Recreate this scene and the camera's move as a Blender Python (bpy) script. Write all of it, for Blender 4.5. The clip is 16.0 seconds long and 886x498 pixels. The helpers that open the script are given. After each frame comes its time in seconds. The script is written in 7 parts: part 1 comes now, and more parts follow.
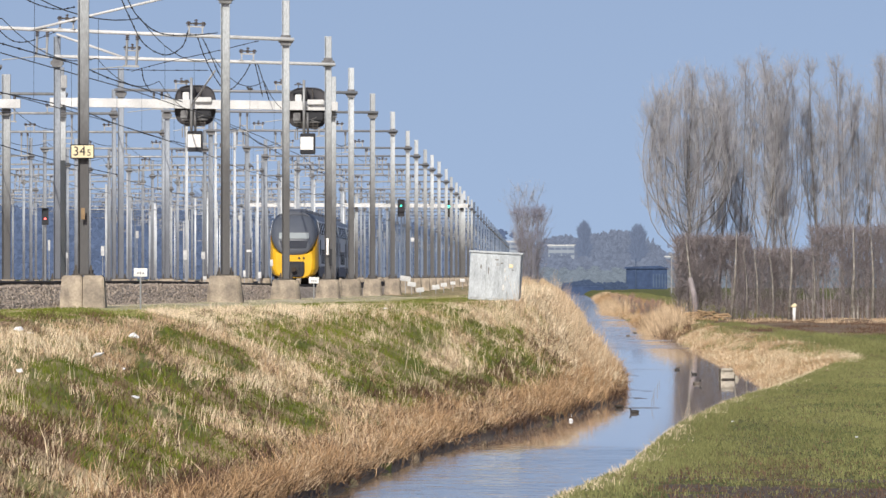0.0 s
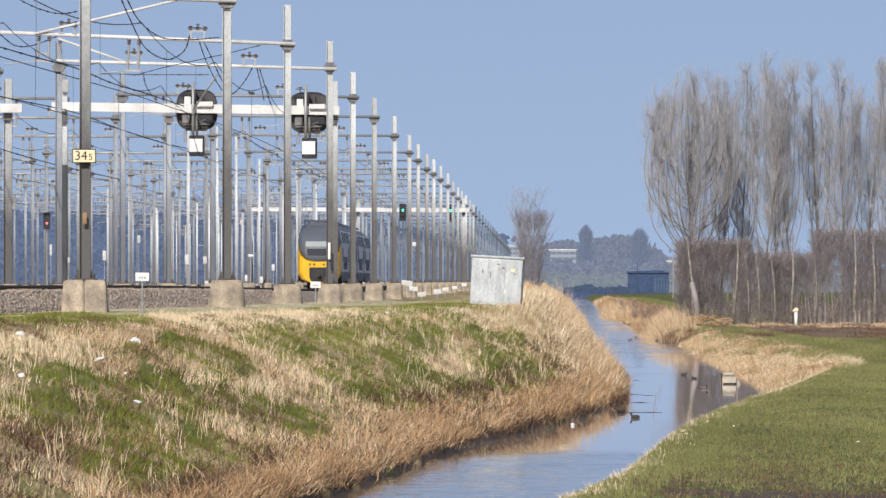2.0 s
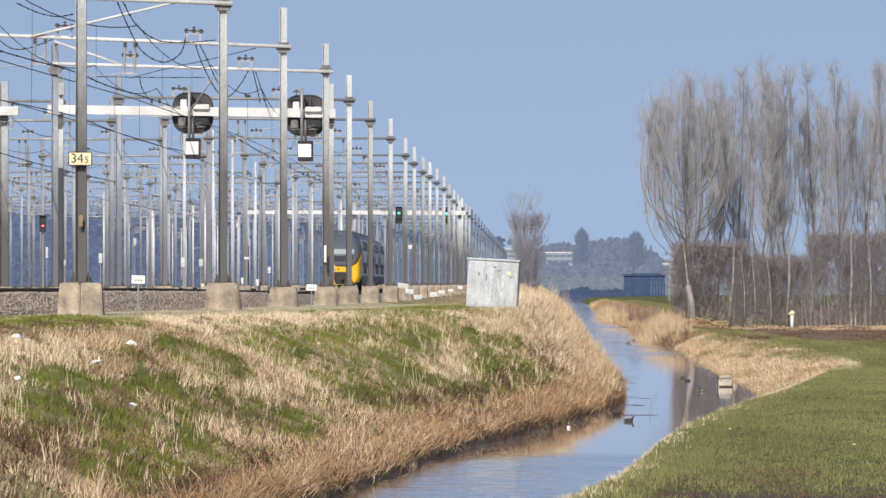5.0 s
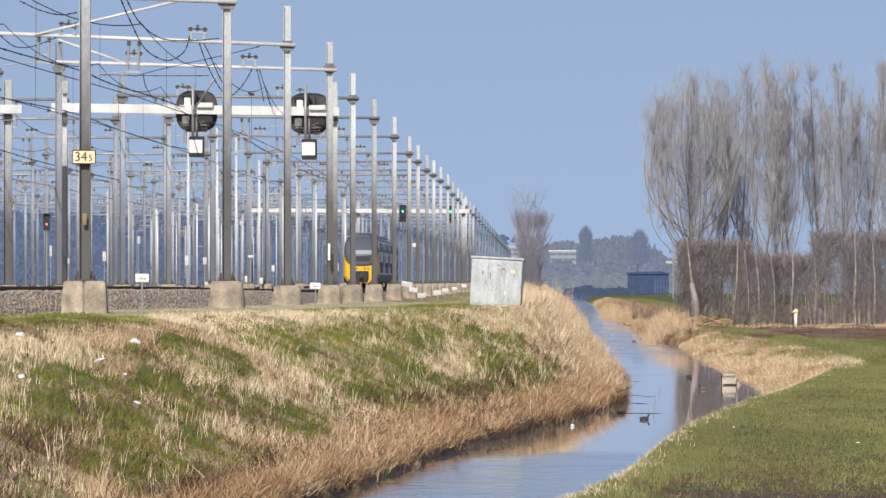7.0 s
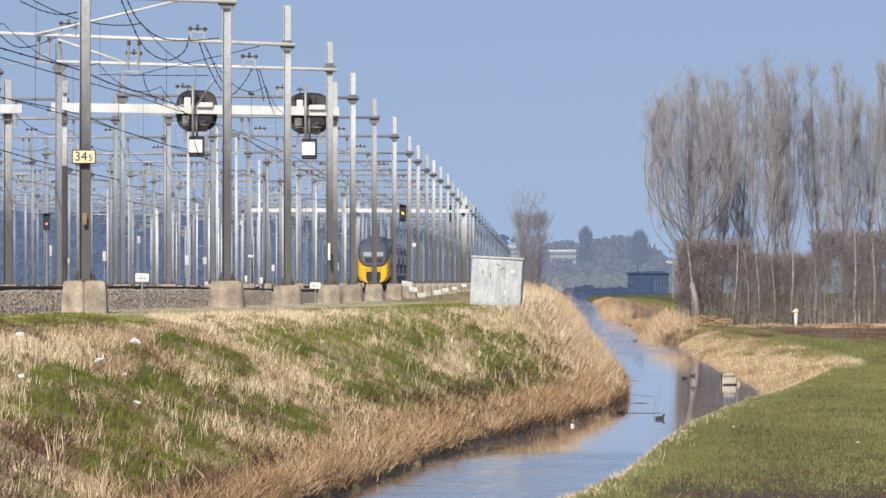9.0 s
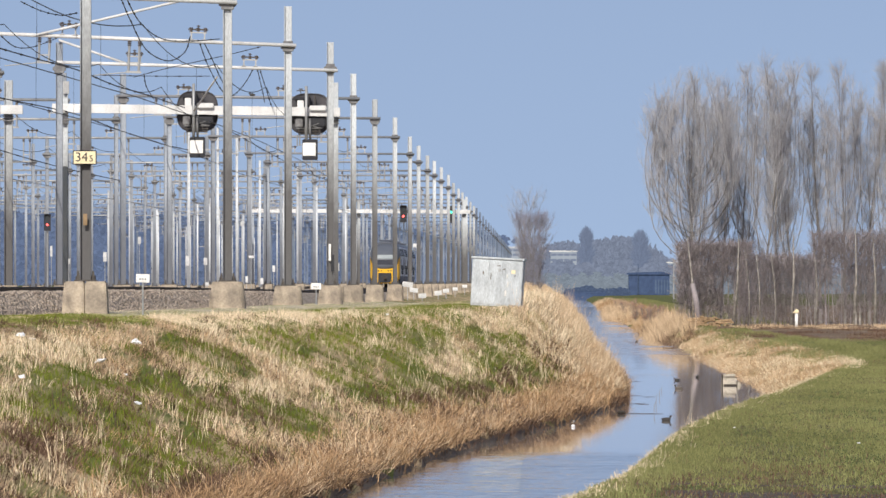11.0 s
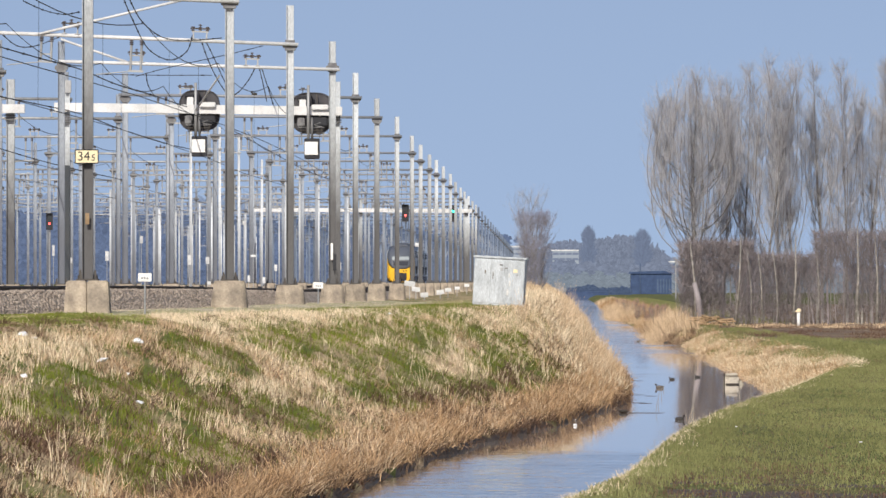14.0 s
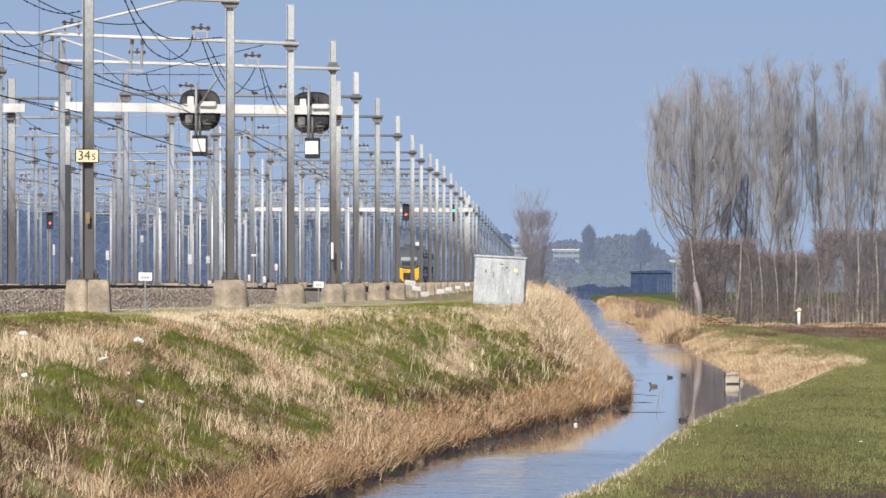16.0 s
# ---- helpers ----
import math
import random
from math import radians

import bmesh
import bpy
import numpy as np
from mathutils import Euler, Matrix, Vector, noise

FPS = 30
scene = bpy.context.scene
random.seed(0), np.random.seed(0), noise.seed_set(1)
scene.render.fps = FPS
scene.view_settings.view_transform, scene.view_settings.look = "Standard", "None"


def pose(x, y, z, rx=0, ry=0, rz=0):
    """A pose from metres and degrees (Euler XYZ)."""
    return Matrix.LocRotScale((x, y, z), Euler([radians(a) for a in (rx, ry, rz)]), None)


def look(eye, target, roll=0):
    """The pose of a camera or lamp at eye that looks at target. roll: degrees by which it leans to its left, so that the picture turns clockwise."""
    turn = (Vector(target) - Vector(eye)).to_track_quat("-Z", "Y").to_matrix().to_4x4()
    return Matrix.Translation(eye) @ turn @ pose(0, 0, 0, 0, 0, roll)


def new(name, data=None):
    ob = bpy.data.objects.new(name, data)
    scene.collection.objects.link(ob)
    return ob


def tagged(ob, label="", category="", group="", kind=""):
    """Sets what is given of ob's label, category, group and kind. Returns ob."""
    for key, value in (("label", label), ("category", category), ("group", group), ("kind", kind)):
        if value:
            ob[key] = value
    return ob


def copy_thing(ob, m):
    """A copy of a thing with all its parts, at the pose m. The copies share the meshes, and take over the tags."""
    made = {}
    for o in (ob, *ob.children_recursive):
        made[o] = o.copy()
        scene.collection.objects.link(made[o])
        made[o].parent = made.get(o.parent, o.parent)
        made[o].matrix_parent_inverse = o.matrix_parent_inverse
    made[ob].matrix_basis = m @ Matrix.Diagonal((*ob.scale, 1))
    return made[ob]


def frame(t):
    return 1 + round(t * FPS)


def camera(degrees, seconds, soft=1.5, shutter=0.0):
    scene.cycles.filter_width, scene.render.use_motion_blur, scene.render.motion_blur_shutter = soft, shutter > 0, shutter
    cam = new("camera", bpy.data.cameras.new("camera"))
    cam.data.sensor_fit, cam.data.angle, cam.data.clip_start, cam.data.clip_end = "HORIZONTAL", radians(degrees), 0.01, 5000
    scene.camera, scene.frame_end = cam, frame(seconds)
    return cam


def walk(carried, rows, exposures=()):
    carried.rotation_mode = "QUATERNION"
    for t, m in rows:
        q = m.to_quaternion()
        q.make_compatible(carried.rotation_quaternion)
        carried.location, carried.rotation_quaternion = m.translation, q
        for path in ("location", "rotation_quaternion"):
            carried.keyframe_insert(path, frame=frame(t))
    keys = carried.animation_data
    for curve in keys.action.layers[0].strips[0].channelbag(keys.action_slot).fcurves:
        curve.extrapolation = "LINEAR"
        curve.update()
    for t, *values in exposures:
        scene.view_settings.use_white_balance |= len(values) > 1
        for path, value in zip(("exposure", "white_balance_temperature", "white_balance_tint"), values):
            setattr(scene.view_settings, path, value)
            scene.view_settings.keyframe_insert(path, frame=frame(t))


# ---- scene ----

LENS = 16400.0          # focal length over a picture 1568 wide
EYE = (0.0, 0.0, 0.73)
cam = camera(math.degrees(2 * math.atan(784 / LENS)), 16.0, soft=1.5)


def aim(sx, sy):
    """The camera's pose when the picture is shifted by sx, sy from its resting aim."""
    return pose(*EYE, 90 + math.degrees(math.atan((56 + sy) / LENS)), 0, math.degrees(math.atan((204 + sx) / LENS)))


SWAY = [(0.0, -7.6, -7.6), (0.5, -3.3, -4.6), (1.0, 6.1, -1.5), (1.5, 0.0, 0.6), (2.0, -4.6, 0.3), (2.5, -10.7, 3.7), (3.0, -11.3, 3.3), (3.5, -12.3, 4.6),
        (4.0, -12.6, 5.3), (4.6, -12.2, 5.3), (5.6, -10.6, 4.8), (6.5, -8.0, 4.1), (7.0, -4.8, 2.1), (7.5, -5.4, 1.6), (8.0, -6.2, 1.5), (8.5, -6.1, 1.5), (9.0, -4.8, 1.6), (10.3, -3.9, 2.4),
        (11.5, -2.5, 3.1), (12.0, -0.6, 3.2), (12.5, 0.0, 0.2), (13.0, -0.9, 0.1), (13.5, -0.2, 1.4), (14.0, 0.0, 1.3), (14.5, 0.0, 0.1), (15.5, 0.1, 0.0), (16.0, 0.8, 0.0)]
walk(cam, [(t, aim(sx, sy)) for t, sx, sy in SWAY])

# ---- world and sun ----
SUN_EL, SUN_AZ = 34.0, 192.0     # degrees; azimuth clockwise from +Y
world = bpy.data.worlds.new("sky")
scene.world = world
world.use_nodes = True
wn = world.node_tree.nodes
sky = wn.new("ShaderNodeTexSky")
sky.sky_type, sky.sun_disc = "NISHITA", False
sky.sun_elevation, sky.sun_rotation = radians(SUN_EL), radians(SUN_AZ)
sky.air_density, sky.dust_density, sky.ozone_density = 1.0, 0.8, 1.2
wn["Background"].inputs["Strength"].default_value = 0.12
# the clear sky seen low over the land keeps the blue of some degrees higher up
wc, wa = wn.new("ShaderNodeTexCoord"), wn.new("ShaderNodeVectorMath")
wa.operation = "ADD"
wa.inputs[1].default_value = (0, 0, 0.24)
wt = wn.new("ShaderNodeMix")
wt.data_type, wt.blend_type = "RGBA", "MULTIPLY"
wt.inputs["Factor"].default_value = 1.0
wt.inputs["B"].default_value = (1.12, 0.97, 0.945, 1)
wl = world.node_tree.links
wl.new(wc.outputs["Generated"], wa.inputs[0]), wl.new(wa.outputs["Vector"], sky.inputs["Vector"])
wl.new(sky.outputs["Color"], wt.inputs["A"]), wl.new(wt.outputs["Result"], wn["Background"].inputs["Color"])
sun = new("sun", bpy.data.lights.new("sun", "SUN"))
sun.data.energy, sun.data.angle, sun.data.color = 4.4, radians(0.6), (1.0, 0.93, 0.82)
_a, _e = radians(SUN_AZ), radians(SUN_EL)
sun.matrix_world = look((100 * math.sin(_a) * math.cos(_e), 100 * math.cos(_a) * math.cos(_e), 100 * math.sin(_e)), (0, 0, 0))
scene.view_settings.exposure = 0.0


# ---- materials ----
def material(name, base, rough=0.8, metal=0.0, second=None, scale=3.0, fine=40.0, bump=0.2, relief=0.01, per_object=0.0, per_island=0.0,
             spec=0.4, stretch=(1, 1, 1), contrast=(0.35, 0.65), grain=0.25):
    """A procedural surface: two colours mixed by broad noise, a fine grain, and relief."""
    m = bpy.data.materials.new(name)
    m.use_nodes = True
    n, l = m.node_tree.nodes, m.node_tree.links
    b = n["Principled BSDF"]
    b.inputs["Roughness"].default_value, b.inputs["Metallic"].default_value = rough, metal
    b.inputs["Specular IOR Level"].default_value = spec
    co, mp = n.new("ShaderNodeTexCoord"), n.new("ShaderNodeMapping")
    mp.inputs["Scale"].default_value = stretch
    l.new(co.outputs["Object"], mp.inputs["Vector"])
    big, small = n.new("ShaderNodeTexNoise"), n.new("ShaderNodeTexNoise")
    big.inputs["Scale"].default_value, big.inputs["Detail"].default_value = scale, 5
    small.inputs["Scale"].default_value, small.inputs["Detail"].default_value = fine, 4
    l.new(mp.outputs["Vector"], big.inputs["Vector"]), l.new(mp.outputs["Vector"], small.inputs["Vector"])
    ramp = n.new("ShaderNodeMapRange")
    ramp.inputs["From Min"].default_value, ramp.inputs["From Max"].default_value = contrast
    l.new(big.outputs["Fac"], ramp.inputs["Value"])
    mix = n.new("ShaderNodeMix")
    mix.data_type = "RGBA"
    second = second or tuple(c * 0.75 for c in base)
    mix.inputs["A"].default_value, mix.inputs["B"].default_value = (*base, 1), (*second, 1)
    l.new(ramp.outputs["Result"], mix.inputs["Factor"])
    hsv = n.new("ShaderNodeHueSaturation")
    l.new(mix.outputs["Result"], hsv.inputs["Color"])
    gr = n.new("ShaderNodeMapRange")
    gr.inputs["From Min"].default_value, gr.inputs["From Max"].default_value = 0.25, 0.75
    gr.inputs["To Min"].default_value, gr.inputs["To Max"].default_value = 1 - grain, 1 + grain
    l.new(small.outputs["Fac"], gr.inputs["Value"])
    value = gr.outputs["Result"]
    for amount, node, socket in ((per_object, "ShaderNodeObjectInfo", "Random"), (per_island, "ShaderNodeNewGeometry", "Random Per Island")):
        if amount:
            info, r, mul = n.new(node), n.new("ShaderNodeMapRange"), n.new("ShaderNodeMath")
            r.inputs["To Min"].default_value, r.inputs["To Max"].default_value = 1 - amount, 1 + amount
            l.new(info.outputs[socket], r.inputs["Value"])
            mul.operation = "MULTIPLY"
            l.new(value, mul.inputs[0]), l.new(r.outputs["Result"], mul.inputs[1])
            value = mul.outputs["Value"]
    l.new(value, hsv.inputs["Value"])
    l.new(hsv.outputs["Color"], b.inputs["Base Color"])
    if bump:
        bp = n.new("ShaderNodeBump")
        bp.inputs["Strength"].default_value, bp.inputs["Distance"].default_value = bump, relief
        l.new(small.outputs["Fac"], bp.inputs["Height"])
        l.new(bp.outputs["Normal"], b.inputs["Normal"])
    return m


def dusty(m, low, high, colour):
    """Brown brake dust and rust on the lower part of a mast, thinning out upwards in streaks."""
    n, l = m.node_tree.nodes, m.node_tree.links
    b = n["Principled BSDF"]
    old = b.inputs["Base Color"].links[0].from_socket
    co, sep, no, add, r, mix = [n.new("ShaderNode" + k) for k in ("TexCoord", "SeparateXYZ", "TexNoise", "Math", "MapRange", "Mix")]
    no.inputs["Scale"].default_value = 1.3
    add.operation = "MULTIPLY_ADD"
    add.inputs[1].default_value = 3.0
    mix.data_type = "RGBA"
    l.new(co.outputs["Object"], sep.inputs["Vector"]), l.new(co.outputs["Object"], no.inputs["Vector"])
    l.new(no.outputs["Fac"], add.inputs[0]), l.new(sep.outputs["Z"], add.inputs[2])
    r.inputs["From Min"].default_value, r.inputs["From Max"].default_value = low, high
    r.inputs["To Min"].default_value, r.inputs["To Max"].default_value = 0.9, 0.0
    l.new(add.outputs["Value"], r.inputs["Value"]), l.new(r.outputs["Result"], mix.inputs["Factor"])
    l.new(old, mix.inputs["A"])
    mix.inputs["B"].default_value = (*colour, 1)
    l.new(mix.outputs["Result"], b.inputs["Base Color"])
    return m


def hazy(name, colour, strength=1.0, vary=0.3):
    """Far distance: the haze is put into a plain soft colour that glows evenly."""
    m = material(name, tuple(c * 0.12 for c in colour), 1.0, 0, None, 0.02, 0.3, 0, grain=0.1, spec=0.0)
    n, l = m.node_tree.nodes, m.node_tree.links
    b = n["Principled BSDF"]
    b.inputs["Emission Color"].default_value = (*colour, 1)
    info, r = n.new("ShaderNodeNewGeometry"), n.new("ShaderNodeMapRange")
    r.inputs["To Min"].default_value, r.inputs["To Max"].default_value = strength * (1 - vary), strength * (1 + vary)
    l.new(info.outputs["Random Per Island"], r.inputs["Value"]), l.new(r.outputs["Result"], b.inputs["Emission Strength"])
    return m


def glow(name, colour, strength):
    m = bpy.data.materials.new(name)
    m.use_nodes = True
    b = m.node_tree.nodes["Principled BSDF"]
    b.inputs["Base Color"].default_value = (*colour, 1)
    b.inputs["Emission Color"].default_value, b.inputs["Emission Strength"].default_value = (*colour, 1), strength
    return m


STEEL = material("galvanised_steel", (0.42, 0.43, 0.43), 0.5, 0.35, (0.30, 0.31, 0.32), 2.0, 30, 0.1, 0.002, stretch=(1, 1, 0.15))
MAST = material("weathered_mast_steel", (0.56, 0.60, 0.63), 0.5, 0.1, (0.43, 0.46, 0.485), 0.9, 30, 0.1, 0.002, per_object=0.2, stretch=(1, 1, 0.3))
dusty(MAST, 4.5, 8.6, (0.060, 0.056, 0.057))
# pale zinc grey; its lean to blue also carries haze over the yard
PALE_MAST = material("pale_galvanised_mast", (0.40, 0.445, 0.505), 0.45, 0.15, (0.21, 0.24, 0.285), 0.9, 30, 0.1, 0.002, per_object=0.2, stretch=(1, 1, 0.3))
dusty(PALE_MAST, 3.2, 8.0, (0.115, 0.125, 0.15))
COLLAR = material("dull_clamp_steel", (0.22, 0.225, 0.23), 0.6, 0.3, (0.13, 0.13, 0.135), 5, 30, 0.1)
DARK_STEEL = material("dark_dusty_steel", (0.10, 0.09, 0.082), 0.7, 0.2, (0.065, 0.06, 0.055), 4, 30, 0.1)
THIN_MAST = material("bright_galvanised_post", (0.62, 0.655, 0.69), 0.45, 0.1, (0.44, 0.47, 0.50), 0.9, 30, 0.1, 0.002, per_object=0.25, stretch=(1, 1, 0.3))
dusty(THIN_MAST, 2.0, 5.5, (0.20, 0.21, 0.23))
# far masts: distance haze is put into this blue-grey
HAZE_MAST = material("haze_blue_mast", (0.17, 0.215, 0.29), 0.6, 0.1, (0.09, 0.12, 0.18), 0.9, 30, 0.1, 0.002, per_object=0.3, stretch=(1, 1, 0.3))
WHITE_STEEL = material("white_painted_steel", (0.72, 0.73, 0.735), 0.5, 0, (0.56, 0.57, 0.57), 1.5, 40, 0.1, 0.002)
DARK = material("dark_cable", (0.045, 0.047, 0.052), 0.6, 0.1, (0.03, 0.03, 0.035), 3, 40, 0.05)
BLACK = material("black_paint", (0.014, 0.016, 0.022), 0.5, 0, (0.022, 0.024, 0.03), 2, 40, 0.05)
INSULATOR = material("brown_insulator", (0.10, 0.085, 0.08), 0.3, 0, (0.06, 0.05, 0.05), 4, 40, 0.05)
CONCRETE = material("weathered_concrete", (0.46, 0.39, 0.30), 0.9, 0, (0.19, 0.163, 0.135), 2.2, 18, 0.35, 0.02, per_object=0.12, contrast=(0.3, 0.7))
CABINET = material("grey_cabinet_paint", (0.52, 0.565, 0.60), 0.6, 0, (0.385, 0.42, 0.45), 5.0, 30, 0.15, 0.004, contrast=(0.38, 0.66), stretch=(1, 1, 0.35), grain=0.2)
BALLAST = material("stone_ballast", (0.40, 0.335, 0.275), 0.95, 0, (0.28, 0.235, 0.19), 0.9, 14, 0.5, 0.05, grain=0.6, stretch=(1, 0.4, 1))
RAIL = material("rusty_rail", (0.05, 0.038, 0.03), 0.7, 0.2, (0.035, 0.028, 0.024), 3, 30, 0.1)
PLATE = material("white_sign_plate", (0.85, 0.85, 0.83), 0.5, 0, (0.74, 0.74, 0.72), 3, 30, 0.05)
YELLOW = material("yellow_paint", (0.80, 0.47, 0.02), 0.4, 0, (0.70, 0.40, 0.02), 1.2, 25, 0.05, grain=0.1)
MARKER = material("dull_white_plate", (0.66, 0.67, 0.67), 0.6, 0, (0.5, 0.51, 0.52), 3, 30, 0.05, per_object=0.2)
SIGN_YELLOW = material("pale_yellow_plate", (0.86, 0.74, 0.49), 0.5, 0, (0.78, 0.66, 0.42), 4, 30, 0.05, grain=0.1)


# ---- mesh helpers ----
class Geo:
    """Collects vertices and faces of one mesh."""

    def __init__(self):
        self.v, self.f = [], []

    def add(self, verts, faces):
        o = len(self.v)
        self.v.extend(verts)
        self.f.extend(tuple(i + o for i in q) for q in faces)
        return self

    def box(self, x, y, z, sx, sy, sz, m=None, taper=1.0):
        """A box by its centre and sizes; taper shrinks its top."""
        vs = []
        for k in (-1, 1):
            t = taper if k > 0 else 1
            vs += [Vector((x + i * sx / 2 * t, y + j * sy / 2 * t, z + k * sz / 2)) for i, j in ((-1, -1), (1, -1), (1, 1), (-1, 1))]
        if m is not None:
            vs = [m @ p for p in vs]
        return self.add([tuple(p) for p in vs], [(3, 2, 1, 0), (4, 5, 6, 7), (0, 1, 5, 4), (1, 2, 6, 5), (2, 3, 7, 6), (3, 0, 4, 7)])

    def tube(self, path, r, n=6, r2=None, caps=True):
        """A round bar along a path of points, from radius r to r2."""
        path = [Vector(p) for p in path]
        r2 = r if r2 is None else r2
        vs, fs, count = [], [], len(path)
        for i, p in enumerate(path):
            d = (path[min(i + 1, count - 1)] - path[max(i - 1, 0)]).normalized()
            a = d.cross(Vector((0, 0, 1)) if abs(d.z) < 0.9 else Vector((1, 0, 0))).normalized()
            b = d.cross(a)
            rr = r + (r2 - r) * i / max(1, count - 1)
            vs += [tuple(p + (a * math.cos(2 * math.pi * k / n) + b * math.sin(2 * math.pi * k / n)) * rr) for k in range(n)]
        for i in range(count - 1):
            for k in range(n):
                fs.append((i * n + k, i * n + (k + 1) % n, (i + 1) * n + (k + 1) % n, (i + 1) * n + k))
        if caps:
            fs += [tuple(range(n))[::-1], tuple((count - 1) * n + k for k in range(n))]
        return self.add(vs, fs)

    def prism(self, outline, y0, y1):
        """An outline of (x, z) points drawn out along y."""
        n = len(outline)
        vs = [(x, y0, z) for x, z in outline] + [(x, y1, z) for x, z in outline]
        fs = [tuple(range(n)), tuple(range(2 * n - 1, n - 1, -1))] + [(i, i + n, (i + 1) % n + n, (i + 1) % n) for i in range(n)]
        return self.add(vs, fs)

    def mesh(self, name, smooth=False, bevel=0.0):
        me = bpy.data.meshes.new(name)
        me.from_pydata([tuple(p) for p in self.v], [], self.f)
        bm = bmesh.new()
        bm.from_mesh(me)
        bmesh.ops.recalc_face_normals(bm, faces=bm.faces)
        if bevel:
            bmesh.ops.bevel(bm, geom=[e for e in bm.edges if e.calc_face_angle(0) > 0.5], offset=bevel, segments=2, affect="EDGES")
        bm.to_mesh(me)
        bm.free()
        if smooth:
            me.shade_smooth()
        return me


def thing(name, label, category, group="", kind="", at=(0, 0, 0), turn=0.0):
    """An empty at the base of a thing, that carries its parts."""
    ob = new(name)
    ob.empty_display_size = 0.2
    ob.matrix_world = pose(*at, 0, 0, turn)
    return tagged(ob, label, category, group, kind)


def part(name, geo, mat, parent, label="", at=(0, 0, 0), turn=(0, 0, 0), smooth=False, bevel=0.0, kind=""):
    me = geo.mesh(name, smooth, bevel) if isinstance(geo, Geo) else geo
    if not me.materials:
        me.materials.append(mat)
    ob = new(name, me)
    ob.parent = parent
    ob.matrix_basis = pose(*at, *turn)
    return tagged(ob, label, kind=kind)


def whole(name, geo, mat, label, category, group="", kind="", at=(0, 0, 0), turn=0.0, smooth=False, bevel=0.0):
    me = geo.mesh(name, smooth, bevel) if isinstance(geo, Geo) else geo
    if not me.materials:
        me.materials.append(mat)
    ob = new(name, me)
    ob.matrix_world = pose(*at, 0, 0, turn)
    return tagged(ob, label, category, group, kind)


def bulk(name, verts, faces):
    """A mesh from numpy arrays: verts (n, 3), faces (m, k)."""
    me = bpy.data.meshes.new(name)
    k = faces.shape[1]
    me.vertices.add(len(verts)), me.loops.add(faces.size), me.polygons.add(len(faces))
    me.vertices.foreach_set("co", verts.astype(np.float32).ravel())
    me.loops.foreach_set("vertex_index", faces.astype(np.int32).ravel())
    me.polygons.foreach_set("loop_start", (np.arange(len(faces)) * k).astype(np.int32))
    me.update(calc_edges=True)
    me.validate()
    return me


# ---- the plan: x across, y away from the camera, z up from the foot of the masts ----
def along(table):
    ys, xs = zip(*table)
    return lambda y: np.interp(y, ys, xs)


ROW = along([(-300, -30), (0, -17.5), (100, -13.6), (160, -12.1), (212, -10.75), (240, -9.85), (261, -9.35), (308, -8.9), (345, -8.6), (400, -8.65), (500, -8.77),
             (650, -9.1), (970, -9.9), (1210, -10.4), (1700, -11.3), (2600, -13.2), (5000, -22)])       # the outer row of masts
LEFT_CREST = along([(-300, -26), (0, -17), (110, -13), (160, -11.0), (190, -9.6), (212, -8.6), (240, -6.3), (270, -3.6), (300, -1.2), (325, -0.4),
                    (400, -0.5), (520, -1.8), (700, -2.6), (1300, -3.0), (2600, -3), (5000, -10)])
LEFT_WATER = along([(-300, -14), (0, -11), (90, -6.7), (120, -4.9), (150, -3.55), (183, -2.35), (203, -1.4), (229, 0.17), (263, 1.85), (297, 2.2),
                    (400, 2.0), (800, 1.9), (1300, 1.7), (2600, 1.0), (5000, -4)])
RIGHT_WATER = along([(-300, -9), (0, -6), (90, -2.0), (116, -0.6), (146, 0.7), (175, 1.7), (213, 3.45), (240, 5.0), (270, 6.05), (296, 6.5), (340, 6.6),
                     (401, 6.4), (505, 6.5), (528, 6.2), (552, 5.75), (610, 5.6), (720, 5.6), (800, 5.2), (911, 4.8), (1080, 5.2), (1300, 5.6), (2600, 5.5), (5000, 0)])
RIGHT_CREST = along([(-300, -7), (0, -4), (90, -0.9), (113, 0.05), (132, 1.08), (170, 2.33), (201, 3.78), (240, 6.25), (280, 8.4), (307, 9.65), (335, 9.9),
                     (350, 9.9), (392, 9.9), (452, 8.7), (533, 8.0), (700, 8.2), (1300, 7.4), (2600, 7), (5000, 2)])
WATER_Z, FIELD_Z = -2.77, -1.97
_left, _right = LEFT_WATER, RIGHT_WATER


def LEFT_WATER(y):
    """The ragged foot of the railway bank."""
    return _left(y) + 0.11 * np.sin(np.asarray(y) / 1.9) * np.sin(np.asarray(y) / 5.3 + 1) + 0.09 * np.sin(np.asarray(y) / 0.83 + 2) - 0.05


def RIGHT_WATER(y):
    return _right(y) + 0.10 * np.sin(np.asarray(y) / 3.1) * np.sin(np.asarray(y) / 7.7)


VERGE = along([(-300, 0.03), (212, 0.03), (300, -0.03), (345, -0.08), (400, -0.14), (446, -0.21), (504, -0.28), (5000, -0.30)])      # the ground beside the masts


def bumps(x, y, size, seed=0.0):
    """Smooth cheap unevenness, -1 to 1."""
    return (np.sin(x / size + 1.7 * seed) * np.cos(y / size * 0.83 + seed) + np.sin((x * 0.6 + y) / size * 1.31 + 2.1 * seed)
            + np.cos((x - 0.45 * y) / size * 0.71 - seed)) / 3


